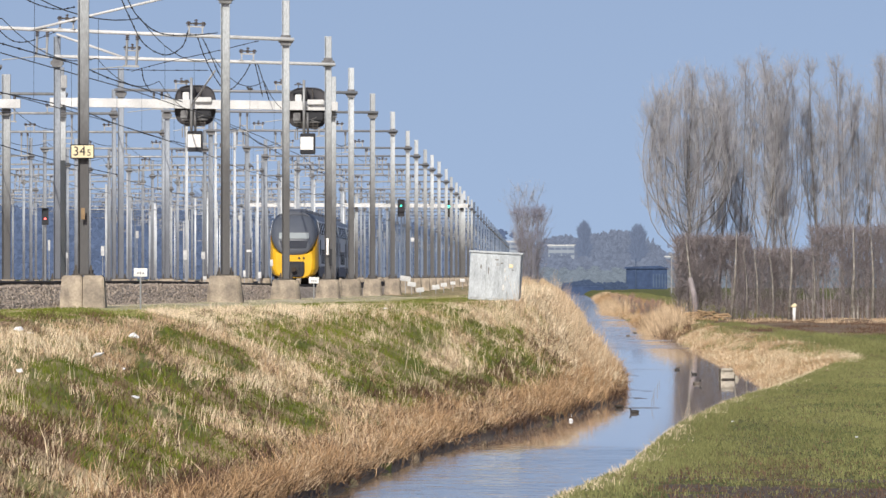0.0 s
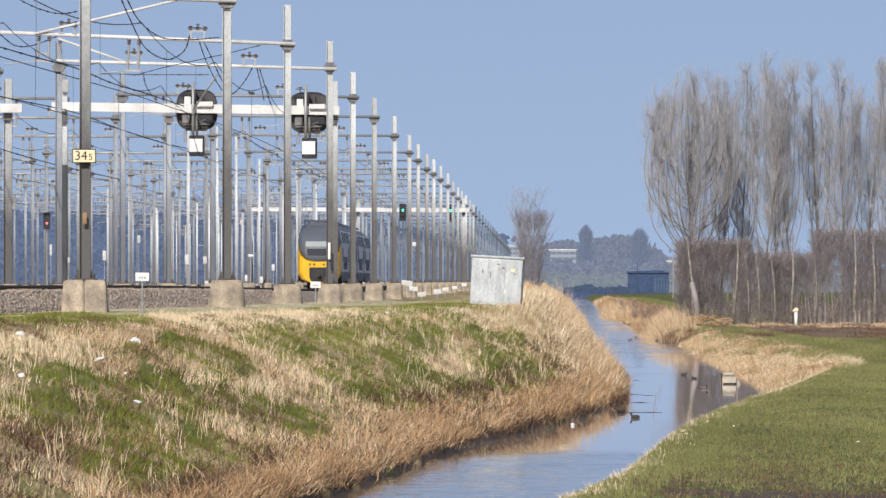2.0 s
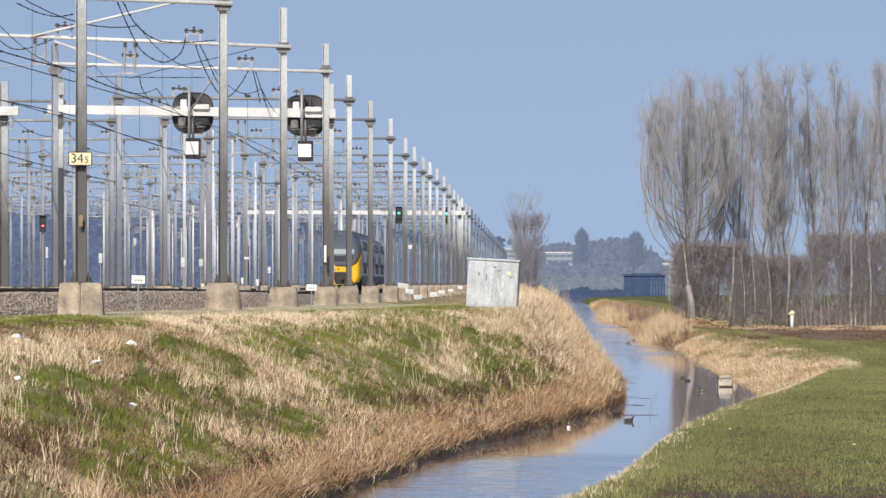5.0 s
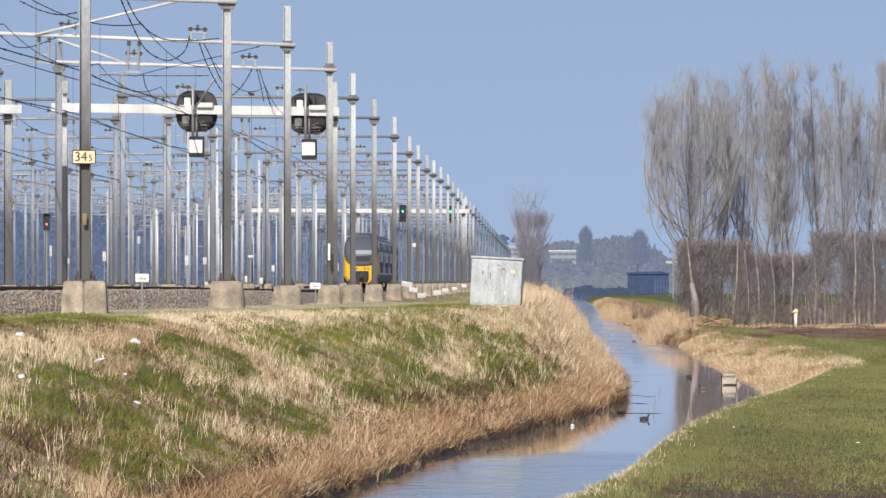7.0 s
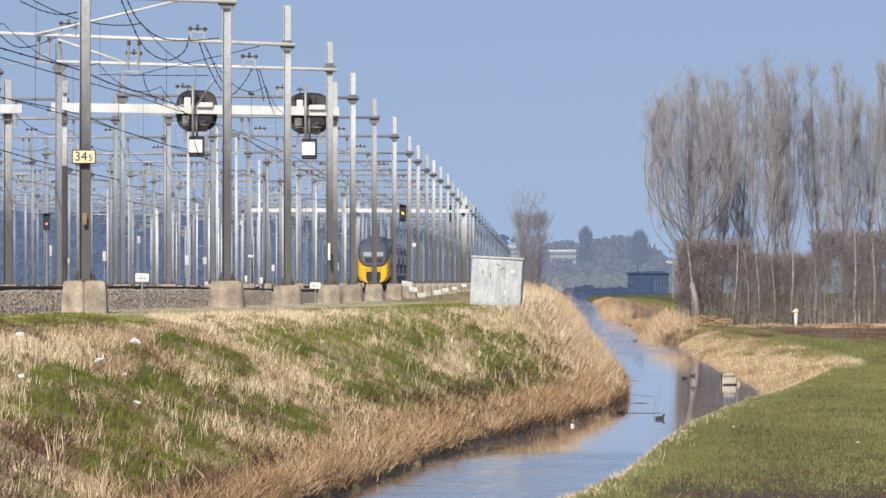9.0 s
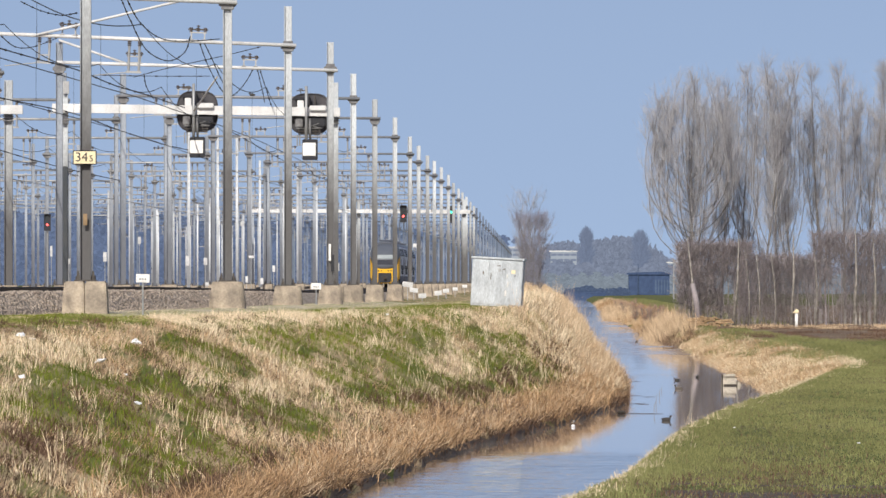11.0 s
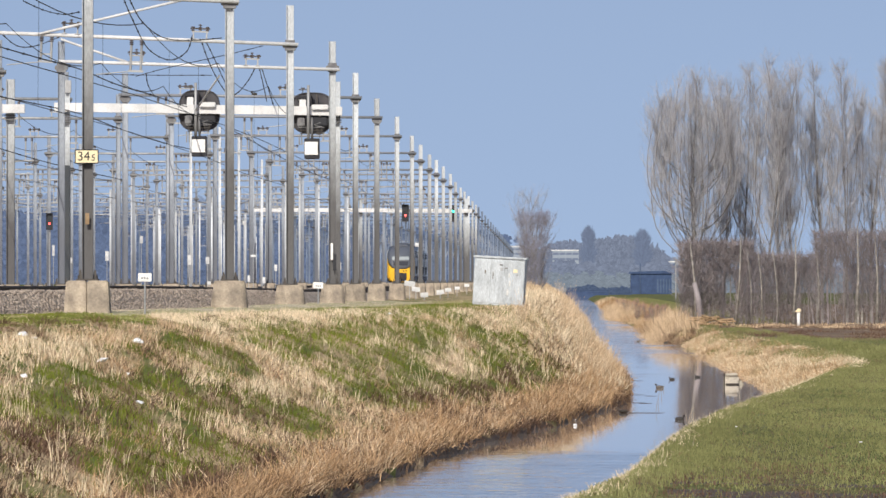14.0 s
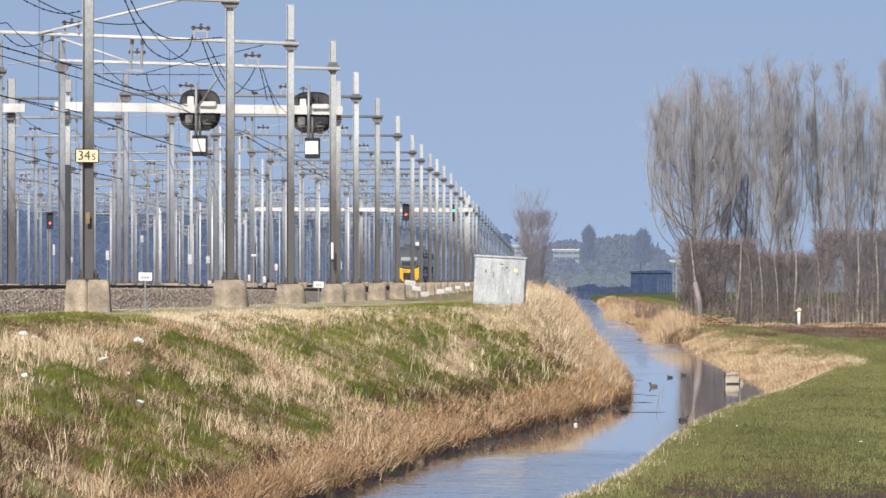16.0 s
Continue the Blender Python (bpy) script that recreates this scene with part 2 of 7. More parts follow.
def ground_z(x, y):
    x, y = np.asarray(x, float), np.asarray(y, float)
    lc, lw, rw, rc = LEFT_CREST(y), LEFT_WATER(y), RIGHT_WATER(y), RIGHT_CREST(y)
    t = np.clip((x - lc) / np.maximum(lw - lc, 0.5), 0, 1)
    bank = -2.60 * (0.25 * t + 0.75 * t * t * (3 - 2 * t)) + 0.10 * np.sin(np.pi * t) * bumps(x, y, 1.1, 1) + 0.12 * np.sin(np.pi * t) * bumps(x, y, 3.7, 2)
    mid = np.clip((x - lw) / 0.35, 0, 1)
    bed = -2.60 - 0.85 * mid
    u = np.clip((x - rw) / np.maximum(rc - rw, 0.3), 0, 1)
    right = WATER_Z - 0.35 + 0.25 * np.clip((x - rw) / 0.3, 0, 1) + (FIELD_Z - WATER_Z + 0.1) * u ** 0.8
    right = right + 0.02 * bumps(x, y, 2.3, 3) * u
    verge = 0.015 * bumps(x, y, 2.0, 4) - 0.07 * np.clip((x - ROW(y) - 0.5) / 0.9, 0, 1) + VERGE(y) * np.clip(1 - (x - ROW(y) - 1.5) / 5, 0.35, 1)
    bank = bank + (0.35 * VERGE(y) - 0.07) * (1 - t) ** 2
    z = np.where(x < lc, verge, np.where(x < lw, bank, np.where(x < rw, np.maximum(bed, -3.45), right)))
    near = np.clip((70 - y) / 60, 0, 1) * (np.hypot(x, np.minimum(y, 0)) < 400)
    hill = np.clip((y - 60) / -50, 0, 1) * np.exp(-(x / 5.0) ** 2)
    return z + near * 0 + hill * np.maximum(-0.9 - z, 0)


def graded(lo, fine0, fine1, hi, step, grow=1.18):
    """Grid lines: even between fine0 and fine1, wider and wider outside."""
    xs = list(np.arange(fine0, fine1 + step / 2, step))
    s = step
    while xs[-1] < hi:
        s *= grow
        xs.append(min(hi, xs[-1] + s))
    s = step
    while xs[0] > lo:
        s *= grow
        xs.insert(0, max(lo, xs[0] - s))
    return np.array(xs)


def sheet(name, xs, ys, height):
    gx, gy = np.meshgrid(xs, ys)
    v = np.stack([gx, gy, height(gx, gy)], -1).reshape(-1, 3)
    n, m = len(xs), len(ys)
    i = (np.arange(m - 1)[:, None] * n + np.arange(n - 1)[None, :]).ravel()
    me = bulk(name, v, np.stack([i, i + 1, i + n + 1, i + n], -1))
    me.shade_smooth()
    return me


GROUND = material("grassy_bank_earth", (0.13, 0.15, 0.045), 0.95, 0, (0.46, 0.35, 0.215), 1.0, 12, 0.8, 0.05, contrast=(0.40, 0.56), grain=0.4, spec=0.1, stretch=(1, 0.12, 0.5))
FIELD = material("short_green_field", (0.115, 0.135, 0.045), 0.95, 0, (0.15, 0.125, 0.07), 0.5, 9, 0.8, 0.05, contrast=(0.45, 0.75), grain=0.45, spec=0.1, stretch=(1, 0.10, 1))
SOIL = material("bare_brown_soil", (0.17, 0.125, 0.095), 0.95, 0, (0.235, 0.18, 0.12), 0.6, 8, 0.8, 0.05, contrast=(0.4, 0.65), grain=0.4, spec=0.1, stretch=(1, 0.12, 1))
TRACK = material("trampled_verge", (0.54, 0.48, 0.35), 0.95, 0, (0.40, 0.38, 0.22), 0.8, 9, 0.8, 0.04, contrast=(0.4, 0.6), grain=0.35, spec=0.1, stretch=(1, 0.15, 1))
MUD = material("dark_wet_mud", (0.11, 0.083, 0.058), 0.7, 0, (0.07, 0.053, 0.038), 2, 12, 0.8, 0.04, grain=0.4)
me = sheet("ground", graded(-2500, -13, 18, 2500, 0.36), graded(-300, 105, 430, 4900, 1.0, 1.07), ground_z)
for m in (GROUND, FIELD, SOIL, MUD, TRACK):
    me.materials.append(m)
mid = np.empty(len(me.polygons) * 3, np.float32)
me.polygons.foreach_get("center", mid)
mx, my, mz = mid.reshape(-1, 3).T
slot = np.where(mx > RIGHT_CREST(my) - 0.25, 1, 0)
slot = np.where((slot == 1) & (my > 425 + 10 * bumps(mx, my, 5, 1)) & (my < 1100), 2, slot)
slot = np.where((mx > LEFT_WATER(my) - 0.17 + 0.12 * bumps(mx, my, 1.2, 8)) & (mx < RIGHT_WATER(my) + 0.25), 3, slot)
slot = np.where((slot == 1) & (my < 122 + 9 * bumps(mx, my, 1.1, 2)) & (mx > 1.3 + 0.3 * bumps(mx, my, 0.8, 5)) & (my > 90), 3, slot)
slot = np.where((mx < np.minimum(ROW(my) + 3.2 + 0.8 * bumps(mx, my, 2.2, 3), LEFT_CREST(my))) & (mx > ROW(my) - 1.5) & (my > 205) & (my < 460), 4, slot)
slot = np.where(my > 1500, 1, slot)
me.polygons.foreach_set("material_index", slot.astype(np.int32))
whole("ground", me, GROUND, "uneven grassy bank and flat winter field beside a ditch", "ground", kind="structure")


def water_material():
    m = bpy.data.materials.new("ditch_water")
    m.use_nodes = True
    n, l = m.node_tree.nodes, m.node_tree.links
    b = n["Principled BSDF"]
    b.inputs["Base Color"].default_value = (0.14, 0.126, 0.116, 1)
    b.inputs["Roughness"].default_value, b.inputs["IOR"].default_value = 0.04, 1.24
    co, mp = n.new("ShaderNodeTexCoord"), n.new("ShaderNodeMapping")
    mp.inputs["Scale"].default_value = (1.0, 0.35, 1.0)
    no, bp = n.new("ShaderNodeTexNoise"), n.new("ShaderNodeBump")
    no.inputs["Scale"].default_value, no.inputs["Detail"].default_value = 2.2, 3
    bp.inputs["Distance"].default_value = 0.06
    l.new(co.outputs["Object"], mp.inputs["Vector"]), l.new(mp.outputs["Vector"], no.inputs["Vector"])
    # a breeze ruffles the nearer reach and leaves the rest calm
    sep, wob, add, rip, ro = [n.new("ShaderNode" + k) for k in ("SeparateXYZ", "TexNoise", "Math", "MapRange", "MapRange")]
    wob.inputs["Scale"].default_value = 0.5
    add.operation = "MULTIPLY_ADD"
    add.inputs[1].default_value = 14.0
    l.new(co.outputs["Object"], sep.inputs["Vector"]), l.new(co.outputs["Object"], wob.inputs["Vector"])
    l.new(wob.outputs["Fac"], add.inputs[0]), l.new(sep.outputs["Y"], add.inputs[2])
    for node, a, b_ in ((rip, 0.34, 0.03), (ro, 0.05, 0.02)):
        node.inputs["From Min"].default_value, node.inputs["From Max"].default_value = 192, 200
        node.inputs["To Min"].default_value, node.inputs["To Max"].default_value = a, b_
        l.new(add.outputs["Value"], node.inputs["Value"])
    # a paler base colour stands in for greyer reflections on the calm water
    calm_grey, on_calm = n.new("ShaderNodeMix"), n.new("ShaderNodeMapRange")
    calm_grey.data_type = "RGBA"
    calm_grey.inputs["A"].default_value, calm_grey.inputs["B"].default_value = (0.14, 0.126, 0.116, 1), (0.44, 0.375, 0.33, 1)
    on_calm.inputs["From Min"].default_value, on_calm.inputs["From Max"].default_value = 194, 206
    l.new(add.outputs["Value"], on_calm.inputs["Value"]), l.new(on_calm.outputs["Result"], calm_grey.inputs["Factor"])
    l.new(calm_grey.outputs["Result"], b.inputs["Base Color"])
    # light ripples again on the far reach
    far, both = n.new("ShaderNodeMapRange"), n.new("ShaderNodeMath")
    far.inputs["From Min"].default_value, far.inputs["From Max"].default_value = 380, 520
    far.inputs["To Min"].default_value, far.inputs["To Max"].default_value = 0.0, 0.14
    l.new(add.outputs["Value"], far.inputs["Value"])
    l.new(rip.outputs["Result"], both.inputs[0]), l.new(far.outputs["Result"], both.inputs[1])
    l.new(both.outputs["Value"], bp.inputs["Strength"])
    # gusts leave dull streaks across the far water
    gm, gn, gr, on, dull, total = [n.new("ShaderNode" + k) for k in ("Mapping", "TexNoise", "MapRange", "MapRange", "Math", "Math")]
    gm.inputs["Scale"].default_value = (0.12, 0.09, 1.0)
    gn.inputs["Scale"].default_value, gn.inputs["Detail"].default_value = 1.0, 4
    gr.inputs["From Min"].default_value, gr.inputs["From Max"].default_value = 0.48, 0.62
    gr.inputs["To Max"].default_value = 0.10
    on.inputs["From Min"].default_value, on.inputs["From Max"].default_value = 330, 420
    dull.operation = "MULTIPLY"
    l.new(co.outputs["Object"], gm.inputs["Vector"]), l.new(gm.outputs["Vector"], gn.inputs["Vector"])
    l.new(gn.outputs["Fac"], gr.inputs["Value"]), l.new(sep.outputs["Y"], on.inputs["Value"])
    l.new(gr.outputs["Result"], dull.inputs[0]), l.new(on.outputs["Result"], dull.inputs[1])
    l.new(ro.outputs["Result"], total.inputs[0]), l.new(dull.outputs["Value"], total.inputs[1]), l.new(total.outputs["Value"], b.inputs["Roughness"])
    l.new(no.outputs["Fac"], bp.inputs["Height"]), l.new(bp.outputs["Normal"], b.inputs["Normal"])
    return m


def ripples(x, y):
    """Small wind waves on the near reach, dying out towards the calm water."""
    z = 0
    for length, way, size, shift in ((0.83, 0.6, 0.0052, 0.3), (0.61, -0.9, 0.0042, 1.9), (1.27, 0.4, 0.0060, 4.1), (0.47, 1.3, 0.0028, 2.2)):
        z = z + size * np.sin(2 * math.pi / length * (y + way * x + 0.25 * np.sin(x * 1.3 + shift)) + shift)
    return 0.58 * z * np.clip((190 + 3 * np.sin(x * 1.1) - y) / 7, 0, 1) * (0.75 + 0.25 * bumps(x, y, 2.4, 6))


wy = np.unique(np.concatenate([graded(-290, 100, 500, 2400, 5, 1.1), np.arange(104, 196, 0.1)]))
ws = np.linspace(0, 1, 17)
gs, gy = np.meshgrid(ws, wy)
gx = (LEFT_WATER(gy) - 0.7) * (1 - gs) + (RIGHT_WATER(gy) + 0.9) * gs
wv = np.stack([gx, gy, WATER_Z + ripples(gx, gy)], -1).reshape(-1, 3)
k = (np.arange(len(wy) - 1)[:, None] * 17 + np.arange(16)[None, :]).ravel()
pond = bulk("water", wv, np.stack([k, k + 1, k + 18, k + 17], -1))
pond.shade_smooth()
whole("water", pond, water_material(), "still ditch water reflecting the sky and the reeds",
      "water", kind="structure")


DIP = along([(-300, 0), (250, 0), (480, -0.38), (5000, -0.36)])      # the rails fall a little beyond the signals


def ballast_z(s, y):
    """Height of the stone bed s metres left of its toe."""
    return np.interp(s, [0, 0.10, 0.58, 46, 47.5], [-0.05, 0.05, 0.49, 0.49, -0.1]) + 0.03 * bumps(s, y, 0.7, 5) * (s < 30) + DIP(y) * np.clip((s - 0.12) / 0.5, 0, 1) + VERGE(y) * np.clip(1 - (s - 0.12) / 0.5, 0, 1)


by = graded(-290, 160, 420, 4800, 0.8, 1.06)
bs = np.concatenate([np.arange(0, 2.4, 0.12), np.arange(2.6, 12, 0.8), [14, 20, 30, 46, 47.5]])
gs, gy = np.meshgrid(bs, by)
bv = np.stack([ROW(gy) - 0.62 - gs, gy, ballast_z(gs, gy)], -1).reshape(-1, 3)
n_, m_ = len(bs), len(by)
k = (np.arange(m_ - 1)[:, None] * n_ + np.arange(n_ - 1)[None, :]).ravel()
bed = bulk("ballast_bed", bv, np.stack([k, k + n_, k + n_ + 1, k + 1], -1))
bed.shade_smooth()
whole("ballast_bed", bed, BALLAST, "brown-grey crushed stone railway ballast bed", "ballast", kind="structure")

rng = np.random.default_rng(3)
n = 19000
y = 150 * (330 / 150) ** rng.uniform(0, 1, n)
s = rng.uniform(0.0, 1.0, n) ** 1.4 * 1.3 - 0.15
c = np.stack([ROW(y) - 0.62 - s, y, ballast_z(s, y)], -1)
form = np.array([(1, 0, 0), (-1, 0.1, 0), (0, 1, 0), (0.1, -1, 0), (0, 0, 0.8), (0, 0, -0.8)], float)
v = (c[:, None] + form[None] * rng.uniform(0.024, 0.064, (n, 1, 1)) * rng.uniform(0.6, 1.3, (n, 6, 3))).reshape(-1, 3)
f = np.array([(0, 2, 4), (2, 1, 4), (1, 3, 4), (3, 0, 4), (2, 0, 5), (1, 2, 5), (3, 1, 5), (0, 3, 5)])
STONES = material("broken_ballast_stones", (0.41, 0.345, 0.285), 0.95, 0, (0.30, 0.25, 0.21), 1.2, 20, 0, per_island=0.22, grain=0.1)
whole("gravel", bulk("gravel", v, (f[None] + (np.arange(n) * 6)[:, None, None]).reshape(-1, 3)), STONES, "loose brown-grey ballast stones on the bed's shoulder", "gravel", kind="stuff")

# ---- railway tracks ----
TRACKS = (-2.4, -6.3, -14.6, -18.8, -27.2, -31.4)      # from the outer row of masts
RAIL_OUT = [(-0.075, 0), (0.075, 0), (0.075, 0.015), (0.012, 0.04), (0.012, 0.12), (0.036, 0.13), (0.036, 0.165), (-0.036, 0.165), (-0.036, 0.13),
            (-0.012, 0.12), (-0.012, 0.04), (-0.075, 0.015)]
track_ys = graded(-280, 150, 1000, 4700, 12, 1.15)
SLEEPER = material("concrete_sleeper", (0.34, 0.31, 0.27), 0.9, 0, (0.24, 0.21, 0.18), 3, 25, 0.2)
for off in TRACKS:
    track = thing("railway_track", "pair of rusty steel rails on concrete sleepers in ballast", "railway track", "parallel railway tracks")
    for side in (-0.75, 0.75):
        n = len(RAIL_OUT)
        vs = np.array([(ROW(y) + off + side + a, y, 0.45 + b + DIP(y)) for y in track_ys for a, b in RAIL_OUT])
        idx = [(i * n + q, i * n + (q + 1) % n, (i + 1) * n + (q + 1) % n, (i + 1) * n + q) for i in range(len(track_ys) - 1) for q in range(n)]
        part("rail", bulk("rail", vs, np.array(idx)), RAIL, track)
    ys = np.arange(165, 620, 0.6)
    cx = ROW(ys) + off
    corner = np.array([(i * 1.2, j * 0.12, q) for q in (0.36, 0.455) for i, j in ((-1, -1), (1, -1), (1, 1), (-1, 1))])
    vs = (corner[None] + np.stack([cx, ys, DIP(ys)], -1)[:, None]).reshape(-1, 3)
    fs = np.array([(4, 5, 6, 7), (0, 1, 5, 4), (1, 2, 6, 5), (2, 3, 7, 6), (3, 0, 4, 7)])
    part("sleepers", bulk("sleepers", vs, (fs[None] + (np.arange(len(ys)) * 8)[:, None, None]).reshape(-1, 4)), SLEEPER, track, kind="stuff")

# ---- overhead line portals ----
MAST_H, BEAM_H, BLOCK_H = 9.05, 7.87, 0.75


def h_beam(w=0.25, d=0.25, h=MAST_H, t=0.018):
    o = [(-w / 2, -d / 2), (w / 2, -d / 2), (w / 2, -d / 2 + t), (t / 2, -d / 2 + t), (t / 2, d / 2 - t), (w / 2, d / 2 - t), (w / 2, d / 2), (-w / 2, d / 2),
         (-w / 2, d / 2 - t), (-t / 2, d / 2 - t), (-t / 2, -d / 2 + t), (-w / 2, -d / 2 + t)]
    g, n = Geo(), len(o)
    o = [(y, -x) for x, y in o]
    g.add([(x, y, 0) for x, y in o] + [(x, y, h) for x, y in o], [tuple(range(n))[::-1], tuple(range(n, 2 * n))]
          + [(i, (i + 1) % n, (i + 1) % n + n, i + n) for i in range(n)])
    return g


def insulator(g, p, q, r=0.05, discs=4):
    """A string of insulator discs from p to q."""
    p, q = Vector(p), Vector(q)
    g.tube([p, q], r * 0.35, 5)
    for i in range(discs):
        c = p.lerp(q, (i + 0.5) / discs)
        d = (q - p).normalized() * 0.018
        g.tube([c - d, c + d], r, 7)


def build_portal(width=9.9, mats=(MAST, PALE_MAST), w=0.25, beam_mat=WHITE_STEEL, label="galvanised steel overhead line portal spanning two tracks", full=True, drop=0.0):
    """A portal over two tracks, its right mast at the origin, z from the top of the footing."""
    p = thing("overhead_line_portal", label, "overhead line portal", "overhead line portals")
    base = Geo()
    base.box(0, 0, 0.02, 0.5, 0.5, 0.04)
    for i in (-1, 1):
        base.box(i * 0.17, 0, 0.13, 0.1, 0.02, 0.22, taper=0.4)
        for j in (-1, 1):
            base.tube([(i * 0.2, j * 0.2, 0.0), (i * 0.2, j * 0.2, 0.12)], 0.025, 6)
    base_me = base.mesh("base_plate")
    half = [(0.17, -0.20), (0.18, -0.13), (0.24, -0.10), (0.24, 0.03), (0.16, 0.05), (0.16, 0.14)]
    collar = Geo().prism([(x, BEAM_H + z) for x, z in half + [(-x, z) for x, z in half[::-1]]], -0.15, 0.18)
    collar_me = collar.mesh("collar")
    for x, mat in zip((0, -width), mats):
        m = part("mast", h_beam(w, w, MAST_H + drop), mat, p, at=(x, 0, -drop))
        part("base_plate", base_me, DARK_STEEL, m)
        part("collar", collar_me, COLLAR, m, at=(0, 0, drop))
    beam = part("beam", Geo().tube([(0.28, 0, 0), (-width - 0.28, 0, 0)], 0.066, 10), beam_mat, p, at=(0, -0.22, BEAM_H), smooth=True)
    for off in (-3.0, -7.3) if full else ():
        stand = Geo()
        for i in (-1, 1):
            stand.box(off + i * 0.22, 0, 0.18, 0.05, 0.05, 0.26).box(off + i * 0.22, 0, 0.06, 0.16, 0.16, 0.03)
        stand.box(off, 0, 0.30, 0.56, 0.06, 0.05)
        part("insulator_stand", stand, WHITE_STEEL if drop == 0 else STEEL, beam)
        for i, top in ((-0.24, 0.47), (0.0, 0.55), (0.24, 0.47)):
            ins = Geo()
            insulator(ins, (off + i, 0, 0.32), (off + i, 0, top), 0.06, 3)
            part("insulator", ins, INSULATOR, beam)
        part("clamp_bar", Geo().box(off, 0, 0.40, 0.66, 0.05, 0.05), DARK_STEEL, beam)
    return p


def hang_frame(beam, off, deep):
    """A two-legged steel frame hung from a portal's beam, with insulators at its top and an arm at its foot."""
    g = Geo()
    for i in (-0.17, 0.17):
        g.tube([(off + i, 0, 0.02), (off + i, 0, -deep)], 0.042, 8)
    g.box(off, 0, -deep, 0.52, 0.07, 0.07).box(off, 0, -deep * 0.72, 0.40, 0.05, 0.05)
    drop = part("drop_frame", g, STEEL, beam)
    for i in (-0.17, 0.17):
        ins = Geo()
        insulator(ins, (off + i, 0, -0.06), (off + i, 0, -0.24), 0.07, 3)
        part("insulator", ins, INSULATOR, drop)
    part("registration_arm", Geo().tube([(off - 0.1, 0, -deep), (off - 1.3, 0, -deep - 0.16)], 0.02, 6), STEEL, drop)


def build_footing(split=True):
    f = thing("concrete_footing", "tapered weathered concrete mast footing on the ballast edge", "mast footing", "concrete mast footings")
    if not split:
        g, o = Geo(), []
        for z, w, d in ((-0.35, 0.56, 0.62), (0.25, 0.505, 0.55), (BLOCK_H, 0.44, 0.46)):
            o.append([(-w, -d * 0.8), (-w * 0.8, -d), (w * 0.8, -d), (w, -d * 0.8), (w, d * 0.8), (w * 0.8, d), (-w * 0.8, d), (-w, d * 0.8)])
            g.add([(x, y, z) for x, y in o[-1]], [])
        g.f += [tuple(range(8))[::-1], tuple(range(16, 24))] + [(r * 8 + q, r * 8 + (q + 1) % 8, r * 8 + 8 + (q + 1) % 8, r * 8 + 8 + q) for r in (0, 1) for q in range(8)]
        part("concrete_block", g, CONCRETE, f, bevel=0.025)
        return f
    for i in (-1, 1):
        g = Geo()
        z0, z1 = -0.35, BLOCK_H
        a, b = (0.008, 0.545), (0.008, 0.475)
        vs = []
        for z, (xi, xo), d in ((z0, a, 0.62), (z1, b, 0.46)):
            vs += [(i * xi, -d, z), (i * xo, -d * 0.86, z), (i * xo, d * 0.86, z), (i * xi, d, z)]
        g.add(vs, [(0, 1, 2, 3), (4, 5, 6, 7), (0, 1, 5, 4), (1, 2, 6, 5), (2, 3, 7, 6), (3, 0, 4, 7)])
        part("concrete_half", g, CONCRETE, f, bevel=0.03)
    return f


PORTALS = [(212, -10.77, 1.6), (261, -9.26, 2.3), (308.5, -8.93, 2.3), (345, -8.41, 1.7), (398, -8.71, 0.7), (446, -8.73, 0.4), (504, -8.77, 0.3), (570, -9.0, 0.3),
           (608, -9.03, 0), (655, -9.1, 0), (684, -9.0, 0), (723, -8.97, 0), (772, -8.98, 0), (836, -9.27, 0), (886, -9.34, 0), (925, -9.37, 0), (972, -9.42, 0), (1033, -9.57, 0),
           (1085, -9.64, 0)] + [(y, float(ROW(y)) + 0.5, 0) for y in range(1132, 2640, 70)]
TALLER = {308.5: 0.12, 345: -0.25, 398: -0.11, 446: -0.16}      # changes in mast length, fitted to where the tops show from the camera
portal, footing = build_portal(), build_footing()
mid_portal = build_portal(drop=0.14)
block = build_footing(False)
first_block = True
yard_portal = build_portal(9.9, (PALE_MAST, PALE_MAST), 0.21, STEEL, "pale galvanised overhead line portal in the railway yard", True, 0.34)
far_portal = build_portal(9.9, (HAZE_MAST, HAZE_MAST), 0.25, HAZE_MAST, "overhead line portal far along the railway, blue-grey for haze", False, 0.34)
first_yard = first_far = True
arm_portal = build_portal(drop=0.14, beam_mat=THIN_MAST, label="galvanised overhead line portal with hung wire frames")
for p, offs in ((arm_portal, ((-2.4, 1.15), (-6.2, 0.95), (-8.3, 0.8))), (yard_portal, ((-2.2, 1.2), (-5.2, 0.9), (-7.6, 1.3))), (far_portal, ((-2.3, 1.2), (-6.3, 1.2)))):
    for c in p.children:
        if c.name.startswith("beam"):
            for off, deep in offs:
                hang_frame(c, off, deep)
first = True
